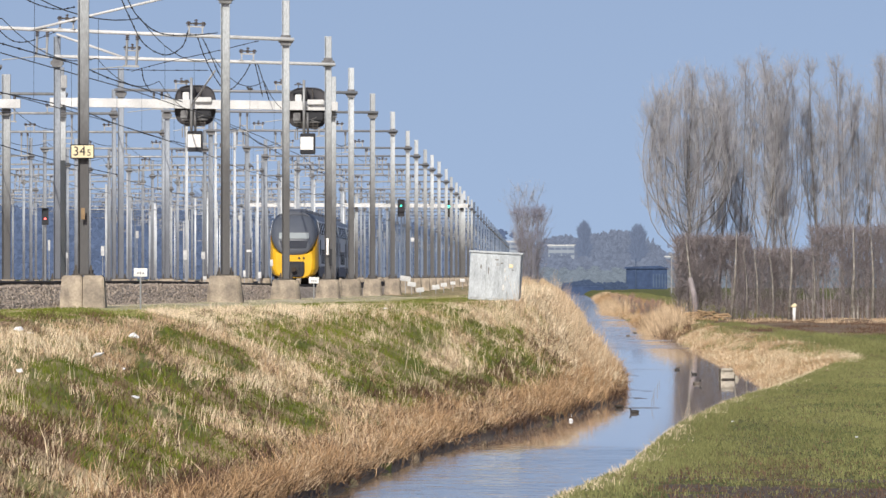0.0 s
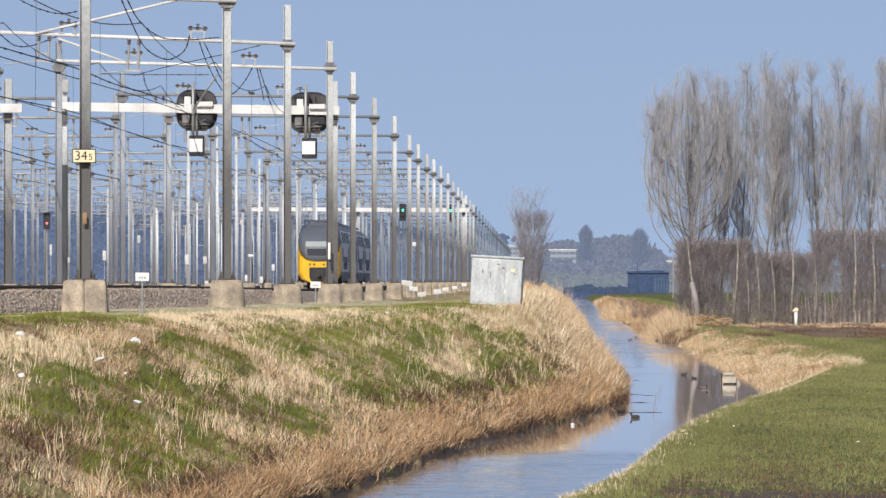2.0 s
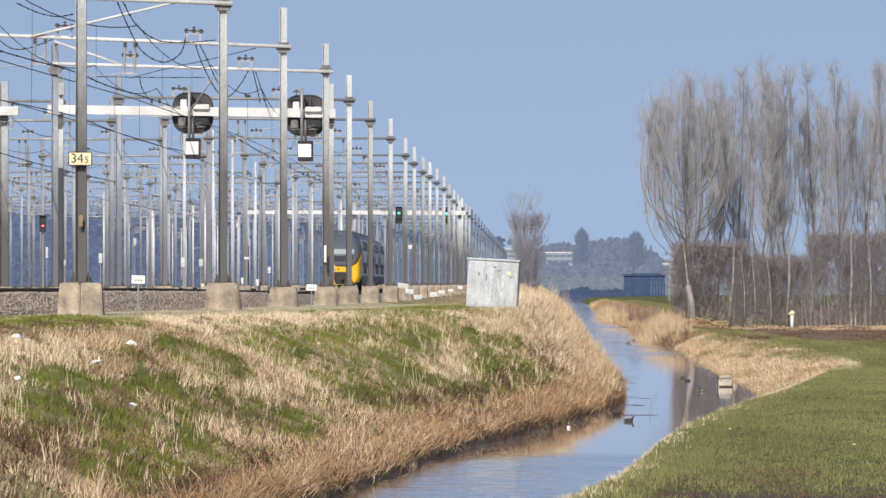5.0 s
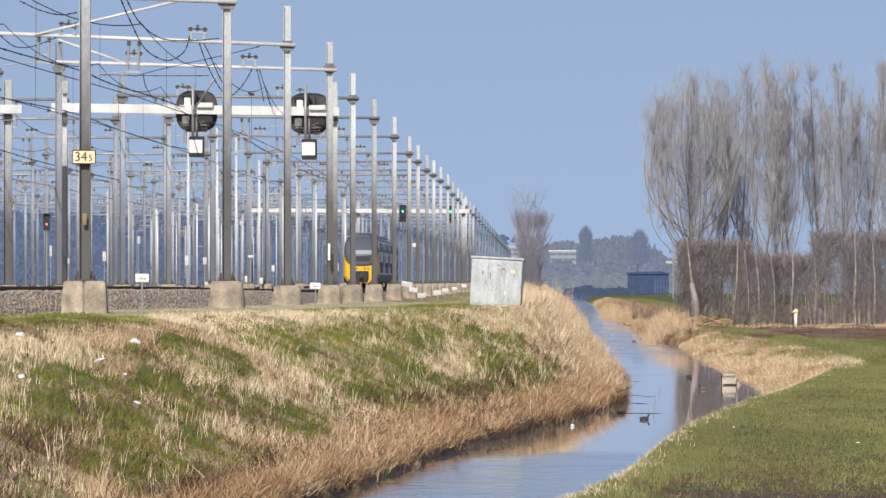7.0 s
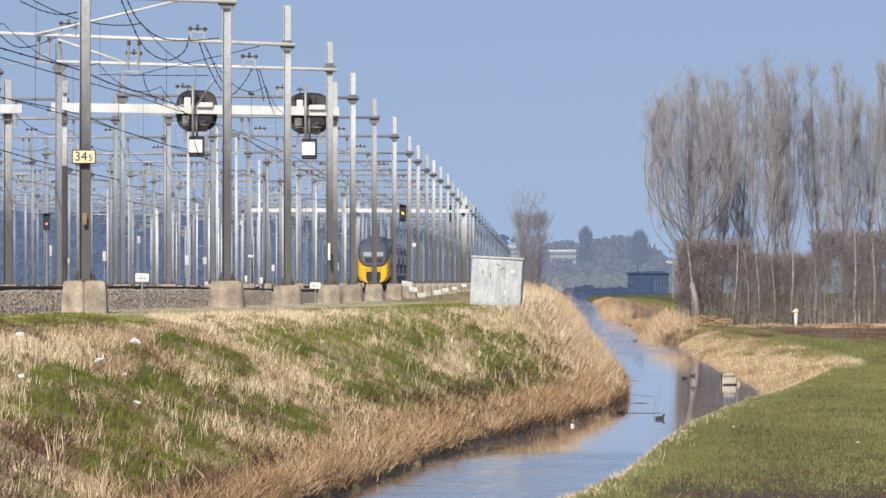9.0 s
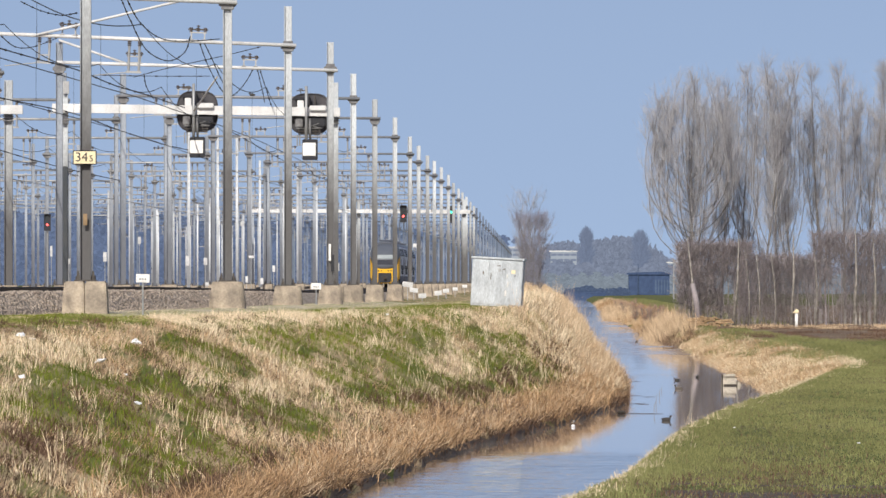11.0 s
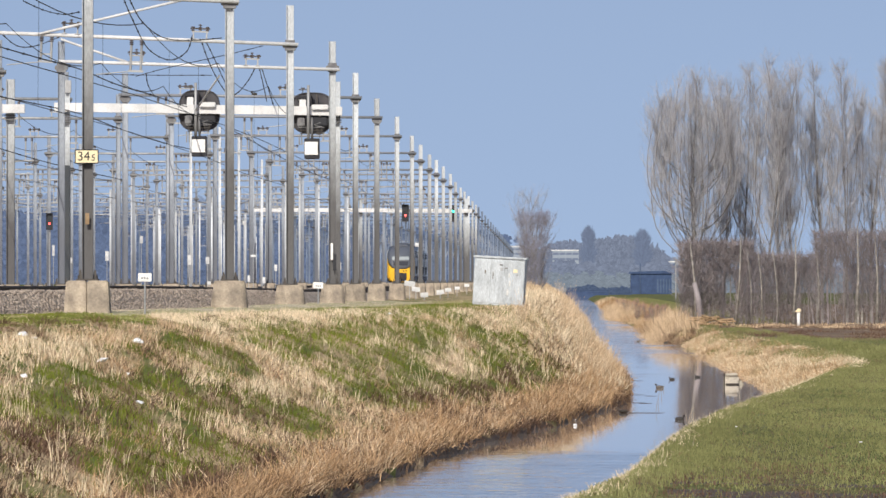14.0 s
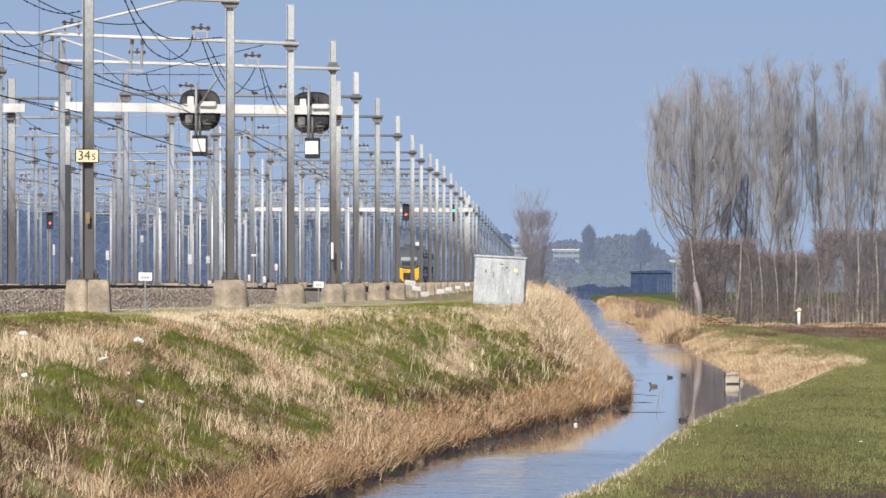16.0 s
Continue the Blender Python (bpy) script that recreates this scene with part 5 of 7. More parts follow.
# ---- lineside boards ----
def build_board(x, y_px, dist, w, h, base_z, label, lean=0.0, double=False):
    """A small plate on a stake; its centre stands at x, y_px of the resting picture."""
    b = thing("trackside_board", label, "trackside board", "white trackside boards", at=(px(x, dist), dist, base_z))
    z = level(y_px, dist) - base_z
    part("stake", Geo().tube([(0, 0.03, -0.1), (0, 0.03, z)], 0.022, 6), STEEL, b)
    w, h = w * 0.8, h * 0.8
    p = part("plate", Geo().box(0, 0, 0, w, 0.02, h), PLATE if double else MARKER, b, at=(0, 0, z), turn=(0, lean, 0), bevel=0.006)
    if double:
        for i in (-1, 0, 1):
            part("writing_bar", Geo().box(i * w * 0.2, -0.014, -h * 0.08, w * 0.10, 0.006, h * 0.22), PALE_MAST, p)


SMALL = "small white lineside plate on a short steel stake"
build_board(256, 490, 214, 0.39, 0.24, 0.0, "white lineside plate with a faint mark on a stake", 1, True)
build_board(563, 504, 322, 0.44, 0.27, 0.0, SMALL, 2, True)
for x, y, d, w, h, lean in ((725, 501, 430, 0.62, 0.30, 8), (736, 511, 425, 0.48, 0.26, 8), (751, 521, 405, 0.42, 0.26, -5), (779, 516, 440, 0.44, 0.27, -6), (793, 512, 470, 0.40, 0.24, -4),
                             (809, 509, 520, 0.36, 0.22, 0), (826, 504, 600, 0.40, 0.25, 0), (741, 432, 620, 0.62, 0.32, 0), (448, 452, 560, 0.38, 0.18, 0)):
    build_board(x, y, d, w, h, 0.0, SMALL, lean)
for x, y, d, w, h in ((94, 442, 520, 0.16, 0.75), (189, 452, 470, 0.22, 0.60), (250, 423, 560, 0.22, 0.55), (335, 459, 480, 0.24, 0.62), (367, 460, 520, 0.26, 0.5), (125, 460, 480, 0.18, 0.35),
                      (440, 492, 500, 0.16, 0.42), (467, 495, 500, 0.2, 0.42), (488, 473, 520, 0.2, 0.45), (432, 394, 640, 0.26, 0.36), (370, 500, 440, 0.2, 0.2), (602, 470, 640, 0.2, 0.7)):
    build_board(x, y, d, w, h, 0.1, "narrow white lineside marker plate on a post")

pole = thing("kilometre_sign", "pale yellow kilometre plate fixed to a steel mast", "kilometre sign", at=(px(153, 211.8), 211.8, level(276, 211.8)))
plate = part("plate", Geo().box(0, 0, 0, 0.52, 0.02, 0.30), SIGN_YELLOW, pole, bevel=0.01)
part("border", Geo().box(0, 0.006, 0, 0.545, 0.02, 0.325), BLACK, pole, bevel=0.01)


def writing(text, size, x, z, parent, mat):
    cu = bpy.data.curves.new("writing", "FONT")
    cu.body, cu.size, cu.extrude, cu.align_x, cu.align_y = text, size, 0.003, "CENTER", "CENTER"
    cu.materials.append(mat)
    ob = new("writing", cu)
    ob.parent = parent
    ob.matrix_basis = pose(x, -0.014, z, 90, 0, 0)


writing("34", 0.30, -0.07, 0.0, plate, BLACK)
writing("5", 0.21, 0.15, -0.03, plate, BLACK)
marker2 = thing("mast_marker", "white strip and black marker fixed on a mast", "mast marker", at=(px(590, 344.85), 344.85, level(445, 344.85)))
part("white_strip", Geo().box(-0.06, 0.0, 0.02, 0.09, 0.03, 0.62), PLATE, marker2)
part("black_strip", Geo().box(0.05, -0.05, -0.38, 0.12, 0.05, 0.62), BLACK, marker2)
part("worn_plate", Geo().box(0, 0, 0, 0.09, 0.012, 0.26), LOG, pole, at=(px(154, 211.8) - px(153, 211.8), 0.01, level(386, 211.8) - level(276, 211.8)))

# ---- colour light signals on the far gantry and beside the yard ----
LAMPS = {"green": glow("green_lamp", (0.05, 1.0, 0.6), 3.2), "yellow": glow("yellow_lamp", (1.0, 0.62, 0.04), 3.0), "red": glow("red_lamp", (1.0, 0.10, 0.09), 3.5)}


def build_light_signal(x, y_px, dist, label, lit):
    """A dark lamp case with three lamps, and a sliding mask that shows one of them."""
    s = thing("light_signal", label, "light signal", "colour light signals", at=(px(x, dist), dist, level(y_px, dist)))
    case = Geo().box(0, 0.16, -0.22, 0.62, 0.06, 1.62).box(-0.31, 0, -0.22, 0.04, 0.30, 1.62).box(0.31, 0, -0.22, 0.04, 0.30, 1.62).box(0, 0, 0.59, 0.66, 0.36, 0.05).box(0, 0, -1.03, 0.66, 0.36, 0.05)
    part("lamp_case", case, BLACK, s)
    for i, c in enumerate(("green", "yellow", "red")):
        part("lamp", Geo().tube([(0, 0.09, -0.22 * i), (0, 0.0, -0.22 * i)], 0.108, 14), LAMPS[c], s, c + " lamp")
    g, n, r = Geo(), 16, 0.12
    ring = [(r * math.cos(2 * math.pi * k / n), r * math.sin(2 * math.pi * k / n)) for k in range(n)]
    outer = [(max(-0.29, min(0.29, 0.8 * math.cos(2 * math.pi * k / n))), 0.57 * max(-1, min(1, 2.6 * math.sin(2 * math.pi * k / n)))) for k in range(n)]
    vs = [(a, yy, b) for yy in (-0.06, -0.04) for a, b in ring + outer]
    fs = []
    for k in range(n):
        j = (k + 1) % n
        fs += [(k, j, n + j, n + k), (2 * n + k, 2 * n + j, 3 * n + j, 3 * n + k), (k, j, 2 * n + j, 2 * n + k), (n + k, n + j, 3 * n + j, 3 * n + k)]
    g.add(vs, fs)
    part("bracket", Geo().box(0, 0.36, 0, 0.12, 0.5, 0.10), BLACK, s)
    mask = part("mask", g, BLACK, s, at=(0, 0, -0.22 * lit))
    part("hood", Geo().tube([(r * 1.08 * math.cos(a), -0.06, r * 1.08 * math.sin(a)) for a in [math.pi * k / 8 for k in range(9)]], 0.02, 5), BLACK, mask)
    return s, mask


signal_a, mask_a = build_light_signal(717.5, 372, 904.3, "colour light signal on the far gantry changing to red", 0)
build_light_signal(802, 373, 904.3, "colour light signal on the far gantry showing green", 0)
signal_c, mask_c = build_light_signal(87, 387, 565, "colour light signal beside the yard showing red", 2)
part("post", Geo().tube([(0, 0.25, 0.5), (0, 0.25, -7.4)], 0.07, 8), STEEL, signal_c)
signal_c.matrix_world = signal_c.matrix_world @ Matrix.Scale(0.62, 4)

# ---- near struts and hanging cables ----
def strut(a, b, r, name, label, mat):
    (x0, y0, d0), (x1, y1, d1) = a, b
    whole(name, Geo().tube([(px(x0, d0), d0, level(y0, d0)), (px(x1, d1), d1, level(y1, d1))], r, 8), mat, label, name.replace("_", " "), "white insulated struts", smooth=True)


strut((59, 61, 308.2), (330, -3, 307.9), 0.045, "anchor_strut", "white insulated strut between overhead portals", WHITE_STEEL)
strut((107, 68, 344.85), (228, 110, 344.78), 0.045, "anchor_strut", "white insulated strut between overhead portals", WHITE_STEEL)
strut((388, 133, 345.2), (347, 193, 371.9), 0.035, "anchor_strut", "white insulated strut between overhead portals", WHITE_STEEL)


def cable(points, r=0.017):
    """A sagging cable through places given as x, y of the resting picture and distance."""
    pts = [Vector((px(x, d), d, level(y, d))) for x, y, d in points]
    fine = []
    for i in range(len(pts) - 1):
        p0, p1, p2, p3 = pts[max(i - 1, 0)], pts[i], pts[i + 1], pts[min(i + 2, len(pts) - 1)]
        for q in range(8):
            t = q / 8
            fine.append(0.5 * (2 * p1 + (p2 - p0) * t + (2 * p0 - 5 * p1 + 4 * p2 - p3) * t * t + (3 * p1 - p0 - 3 * p2 + p3) * t ** 3))
    fine.append(pts[-1])
    g = Geo().tube(fine, r, 5)
    # clamps threaded along the cable
    for i in range(2, len(fine) - 1, 3):
        d = (fine[i + 1] - fine[i]).normalized() * 0.05
        g.tube([fine[i] - d, fine[i] + d], r * 1.9, 6)
    whole("jumper_cable", g, DARK, "dark sagging jumper cable between overhead wires", "cable", "jumper cables", smooth=True)


cable([(218, -4, 262), (235, 35, 270), (262, 85, 285), (300, 105, 300), (330, 90, 306), (340, 62, 308)])
cable([(228, -4, 262), (252, 38, 275), (290, 66, 290), (340, 70, 300), (392, 66, 308)])
cable([(40, 0, 290), (75, 16, 300), (110, 24, 306), (140, 20, 308)])
cable([(2, 58, 308.3), (30, 80, 320), (62, 80, 330), (105, 64, 344.9)])
cable([(356, 70, 309), (368, 105, 320), (385, 140, 335), (398, 160, 345)])
cable([(362, 68, 309), (378, 100, 320), (392, 132, 335), (402, 150, 345)])
cable([(458, 116, 345), (466, 150, 360), (472, 178, 372)])
cable([(452, 118, 345), (440, 140, 350), (424, 160, 356), (412, 168, 360)])
cable([(462, 116, 345), (476, 160, 372), (484, 186, 374)])
cable([(258, 128, 345), (262, 150, 350), (275, 172, 360)])
cable([(0, 82, 290), (70, 102, 300), (140, 121, 310), (205, 148, 330), (265, 166, 345), (330, 188, 372)], 0.022)
cable([(0, 170, 330), (60, 182, 345), (140, 200, 372), (215, 228, 400), (290, 252, 446), (360, 268, 504)], 0.022)
cable([(0, 262, 345), (60, 280, 372), (130, 298, 400), (220, 318, 446)], 0.02)
cable([(398, 222, 446), (470, 262, 504), (540, 300, 570), (600, 322, 608)], 0.02)
cable([(168, 130, 345), (280, 132, 345), (375, 132, 345)], 0.014)
cable([(240, 134, 345), (300, 118, 330), (400, 96, 320), (465, 80, 309)], 0.014)

BIRD = material("dark_feathers", (0.035, 0.034, 0.036), 0.7, 0, (0.05, 0.048, 0.046), 6, 40, 0)


def egg(g, c, s, n=10, m=7):
    """An egg-shaped body, radii s, centre c."""
    vs = []
    for i in range(m + 1):
        a = math.pi * i / m
        for k in range(n):
            w = 2 * math.pi * k / n
            vs.append((c[0] + s[0] * math.cos(a), c[1] + s[1] * math.sin(a) * math.cos(w), c[2] + s[2] * math.sin(a) * math.sin(w)))
    return g.add(vs, [(i * n + k, i * n + (k + 1) % n, (i + 1) * n + (k + 1) % n, (i + 1) * n + k) for i in range(m) for k in range(n)])


crow = thing("perched_bird", "small black bird perched on an overhead wire", "bird", at=(px(450, 397.78), 397.78, 8.75))
part("body", egg(Geo(), (0, 0, 0.03), (0.13, 0.06, 0.07)), BIRD, crow, smooth=True)
part("head", egg(Geo(), (-0.11, 0, 0.09), (0.05, 0.04, 0.04)), BIRD, crow, smooth=True)
part("tail", Geo().box(0.17, 0, -0.02, 0.16, 0.05, 0.02, pose(0, 0, 0, 0, 20, 0)), BIRD, crow)

# ---- coots and ducks on the water ----
BEAK = material("white_beak", (0.85, 0.82, 0.76), 0.5, 0, (0.75, 0.72, 0.66), 8, 40, 0)
FLANK = material("grey_brown_feathers", (0.075, 0.065, 0.055), 0.7, 0, (0.18, 0.16, 0.145), 8, 40, 0)


def build_coot(size, mat, label):
    c = thing("water_bird", label, "water bird", "water birds on the ditch")
    part("body", egg(Geo(), (0, 0, 0.05 * size), (0.19 * size, 0.10 * size, 0.09 * size)), mat, c, smooth=True)
    neck = Geo().tube([(0.12 * size, 0, 0.08 * size), (0.165 * size, 0, 0.13 * size), (0.175 * size, 0, 0.16 * size)], 0.04 * size, 8, 0.03 * size)
    part("neck", neck, BIRD, c, smooth=True)
    part("head", egg(Geo(), (0.185 * size, 0, 0.178 * size), (0.055 * size, 0.044 * size, 0.046 * size)), BIRD, c, smooth=True)
    part("beak", Geo().tube([(0.225 * size, 0, 0.178 * size), (0.275 * size, 0, 0.165 * size)], 0.02 * size, 6, 0.006 * size), BEAK, c)
    part("tail", Geo().box(-0.18 * size, 0, 0.08 * size, 0.08 * size, 0.06 * size, 0.02 * size), mat, c)
    return c


COOT = "black coot with a white beak swimming on the ditch"
SWIM = (
    (0.62, BIRD, COOT, ((0, 1130.6, 738.6), (1.5, 1131, 739.4), (3.5, 1117, 740.4), (5, 1124, 741), (6.5, 1137.6, 741), (8.5, 1167, 740.5), (11.5, 1185, 742), (13.5, 1200, 742), (16, 1208, 745))),
    (0.52, BIRD, COOT, ((0, 1205.6, 662.6), (1.5, 1213, 663.4), (3.5, 1218, 664.4), (6.5, 1222.6, 665), (8.5, 1229, 664.5), (11.5, 1240, 666), (13.5, 1238, 667), (16, 1209, 665))),
    (0.68, FLANK, "grey-brown duck swimming on the ditch", ((0, 1240.6, 687.6), (1.5, 1247, 688), (3.5, 1255, 688.4), (6.5, 1251.6, 688), (8.5, 1234, 686.5), (11.5, 1198, 686), (13.5, 1172, 686), (16, 1156, 685))),
    (0.52, BIRD, COOT, ((0, 1236, 671), (3.5, 1231, 670), (6.5, 1226, 669.5), (8.5, 1219, 668.5), (11.5, 1198, 671), (13.5, 1190, 671), (16, 1185, 669))),
    (0.6, BIRD, COOT, ((0, 1131.6, 598), (3.5, 1131, 598.5), (6.5, 1137.6, 598), (8.5, 1146, 598), (11.5, 1156, 599), (13.5, 1155, 600), (16, 1167, 598))),
    (0.6, BIRD, COOT, ((0, 1166.6, 603), (3.5, 1169, 604), (6.5, 1178, 604), (8.5, 1181, 603.5), (11.5, 1176, 605), (13.5, 1178, 606), (16, 1180, 604))),
    (0.6, FLANK, "grey-brown duck swimming on the ditch", ((0, 1119, 603), (3.5, 1120, 602.5), (6.5, 1126.6, 603), (8.5, 1128, 602.5), (11.5, 1131, 603), (13.5, 1130, 604), (16, 1131, 602))),
)
birds = [build_coot(s, m, label) for s, m, label, _ in SWIM]

# ---- in and beside the ditch ----
def on_water(x, y_px):
    d = LENS * (EYE[2] - WATER_Z) / (y_px - 497)
    return px(x, d), d


WOOD = material("wet_dark_wood", (0.055, 0.045, 0.036), 0.6, 0, (0.03, 0.025, 0.02), 4, 20, 0.3)
x, d = on_water(1140, 730)
log = thing("floating_branch", "dark wet branch floating from the bank", "branch", at=(x, d, WATER_Z))
part("stem", Geo().tube([(-0.75, 0, 0.0), (-0.3, 0.1, 0.0), (0.2, 0.05, 0.004), (0.55, 0.1, 0.0)], 0.016, 7, 0.006), WOOD, log)
part("stub", egg(Geo(), (-0.55, 0, 0.05), (0.12, 0.08, 0.05)), WOOD, log, smooth=True)
for x_, y_ in ((1128, 698), (1132, 712), (1140, 713), (1127, 673), (1150, 700)):
    x, d = on_water(x_, y_)
    whole("floating_twig", Geo().tube([(-0.16, 0, 0.0), (0.0, 0.1, 0.004), (0.2, 0.0, 0.0)], 0.006, 5), WOOD, "thin dark twig floating beside the reeds", "twig", "floating twigs", at=(x, d, WATER_Z))
for x_, y_, tall, tip in ((1164, 712, 0.30, 0.05), (1170, 700, 0.24, 0.03), (1160, 728, 0.34, 0.08), (1174, 690, 0.16, 0.02)):
    x, d = on_water(x_, y_)
    whole("water_stalk", Geo().tube([(0, 0, -0.3), (tip * 0.3, 0, tall * 0.6), (tip, 0, tall)], 0.008, 5, 0.005), PALE_BARK, "thin pale dead stalk standing in the ditch", "stalk", "stalks in the water", at=(x, d, WATER_Z))
OUTFALL = material("pale_weathered_concrete", (0.56, 0.52, 0.45), 0.9, 0, (0.36, 0.33, 0.27), 3, 18, 0.3, 0.02)
x, d = on_water(1296, 680)
wall = thing("culvert_headwall", "small pale weathered concrete outfall at the water's edge", "culvert", at=(x, d, WATER_Z))
part("block", Geo().box(-0.02, 0.25, 0.06, 0.46, 0.5, 0.5, pose(0, 0, 0, 0, 3, 8)), OUTFALL, wall, bevel=0.05)
part("coping", Geo().box(0.0, 0.22, 0.34, 0.42, 0.5, 0.09, pose(0, 0, 0, 0, -4, 5)), OUTFALL, wall, bevel=0.03)
part("rubble", Geo().box(0.34, 0.3, 0.05, 0.22, 0.4, 0.3, pose(0, 0, 0, 0, 12, 20)), OUTFALL, wall, bevel=0.06)
part("post", Geo().tube([(-0.28, 0.02, -0.4), (-0.27, 0.02, 0.36)], 0.025, 7), WOOD, wall)
part("sill", Geo().box(0, -0.02, 0.02, 0.46, 0.06, 0.06), WOOD, wall, bevel=0.015)

# ---- litter ----
LITTER = material("white_plastic_litter", (0.85, 0.86, 0.88), 0.5, 0, (0.72, 0.73, 0.76), 6, 30, 0.2)


def ground_spot(x, y_px, d0, d1):
    """The distance at which the ray to a resting-picture point meets the ground."""
    ds = np.arange(d0, d1, 0.25)
    hit = ground_z((x - 988) * ds / LENS, ds) >= EYE[2] - (y_px - 497) * ds / LENS
    d = float(ds[np.argmax(hit)])
    return px(x, d), d, float(ground_z(px(x, d), d))


rng = np.random.default_rng(8)
for x_, y_, s in ((42, 602, 0.24), (60, 606, 0.12), (243, 613, 0.26), (181, 649, 0.26), (39, 675, 0.17), (247, 722, 0.16), (225, 670, 0.10), (1097, 619, 0.10), (1018, 750, 0.08), (1048, 684, 0.08), (1523, 790, 0.07), (1303, 761, 0.05),
                  (690, 560, 0.12), (720, 600, 0.07)):
    x, d, z = ground_spot(x_, y_, 105, 420)
    n = 12
    vs = [(rng.uniform(-0.5, 0.5) * s, rng.uniform(-0.4, 0.4) * s, rng.uniform(0, 0.45) * s) for _ in range(n)]
    bm = bmesh.new()
    for v in vs:
        bm.verts.new(v)
    bmesh.ops.convex_hull(bm, input=bm.verts)
    bm.normal_update()
    me = bpy.data.meshes.new("litter")
    bm.to_mesh(me)
    bm.free()
    whole("litter", me, LITTER, "crumpled white plastic litter lying in the grass", "litter", "litter on the bank", at=(x, d, z + 0.06))


# ---- low bare shrubs on the far ditch bank ----
RED_TWIG = material("red_brown_twigs", (0.36, 0.235, 0.19), 0.95, 0, (0.26, 0.17, 0.14), 1, 20, 0, per_island=0.3)
for i, (x_, d_, h_) in enumerate(((1176, 632, 1.3), (1158, 650, 1.5), (1128, 760, 1.5), (1112, 840, 1.6), (1146, 700, 1.4), (1098, 960, 1.3))):
    s = build_tree(200 + i, h_, 8, 0.05, (6, 4, 3), 0.8, "bare_shrub", "low red-brown bare shrub on the ditch bank", "ditch bank shrubs", 0.012, 0.03, 0.45, RED_TWIG)
    s.matrix_world = pose(px(x_, d_), d_, float(ground_z(px(x_, d_), d_)) - 0.05)


# ---- dead branch hanging over the ditch edge ----
x, d, z = ground_spot(1094, 827, 100, 330)
twig = Geo().tube([(0.05, 0.3, -0.05), (-0.18, 0, 0.12), (-0.33, -0.1, 0.30), (-0.46, -0.1, 0.47)], 0.010, 6, 0.005)
for a, b in (((-0.18, 0, 0.12), (0.02, 0, 0.24)), ((-0.33, -0.1, 0.30), (-0.16, -0.1, 0.36)), ((-0.10, 0.1, 0.06), (-0.30, 0, 0.04))):
    twig.tube([a, tuple((p + q) / 2 + 0.01 for p, q in zip(a, b)), b], 0.006, 5, 0.004)
DRY_WOOD = material("bleached_dry_wood", (0.72, 0.64, 0.52), 0.9, 0, (0.6, 0.52, 0.42), 4, 20, 0.1)
whole("dead_branch", twig, DRY_WOOD, "pale dead branch leaning out of the ditch edge", "branch", at=(x, d, z), smooth=True)

x, d = on_water(1018, 753)
whole("plastic_bottle", egg(Geo(), (0, 0, 0.022), (0.055, 0.036, 0.040), 12, 8), LITTER, "white plastic bottle floating at the ditch edge", "bottle", at=(x, d, WATER_Z), turn=35, smooth=True)


# ---- slim masts standing between the yard tracks ----
rng = np.random.default_rng(41)
arm_me = Geo().box(-0.42, 0, 0, 1.15, 0.07, 0.07).mesh("cross_arm")
stack = Geo()
insulator(stack, (0, 0, 0.03), (0, 0, 0.28), 0.06, 3)
ins_me = stack.mesh("insulator")
for off, first_y in ((-10.4, 470), (-22.9, 640), (-29.3, 790), (-35.4, 930)):
    for i in range(11):
        y = first_y + i * 47 + rng.uniform(-14, 14)
        high = rng.choice((6.2, 7.4, 8.3, 9.1))
        m = thing("yard_mast", "slim pale steel mast with a short cross-arm in the railway yard", "mast", "slim yard masts", at=(float(ROW(y)) + off, y, 0.4))
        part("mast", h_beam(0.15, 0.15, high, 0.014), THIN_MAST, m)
        arm = part("cross_arm", arm_me, STEEL, m, at=(0, -0.1, high - rng.uniform(0.4, 1.4)))
        for x in (-0.85, -0.3):
            part("insulator", ins_me, INSULATOR, arm, at=(x, 0, 0))


# ---- grass and reeds ----
def value_noise(x, y, seed):
    """Smooth random field, 0 to 1."""
    xi, yi = np.floor(x).astype(np.int64), np.floor(y).astype(np.int64)
    fx, fy = x - xi, y - yi
    fx, fy = fx * fx * (3 - 2 * fx), fy * fy * (3 - 2 * fy)

    def h(a, b):
        n = (a * 374761393 + b * 668265263 + seed * 974634341) & 0x7FFFFFFF
        n = ((n ^ (n >> 13)) * 1274126177) & 0x7FFFFFFF
        return ((n ^ (n >> 16)) & 0xFFFF) / 65535.0
    return (h(xi, yi) * (1 - fx) + h(xi + 1, yi) * fx) * (1 - fy) + (h(xi, yi + 1) * (1 - fx) + h(xi + 1, yi + 1) * fx) * fy


def fractal(x, y, seed):
    return 0.55 * value_noise(x, y, seed) + 0.3 * value_noise(x * 2.1, y * 2.1, seed + 1) + 0.15 * value_noise(x * 4.3, y * 4.3, seed + 2)


DRY_X, DRY_Y, _ = ground_spot(90, 645, 100, 330)
BROWN_X, BROWN_Y, _ = ground_spot(300, 618, 100, 330)


def dry_spot(x, y):
    return np.exp(-((x - DRY_X) / 1.1) ** 2 - ((y - DRY_Y) / 14) ** 2)


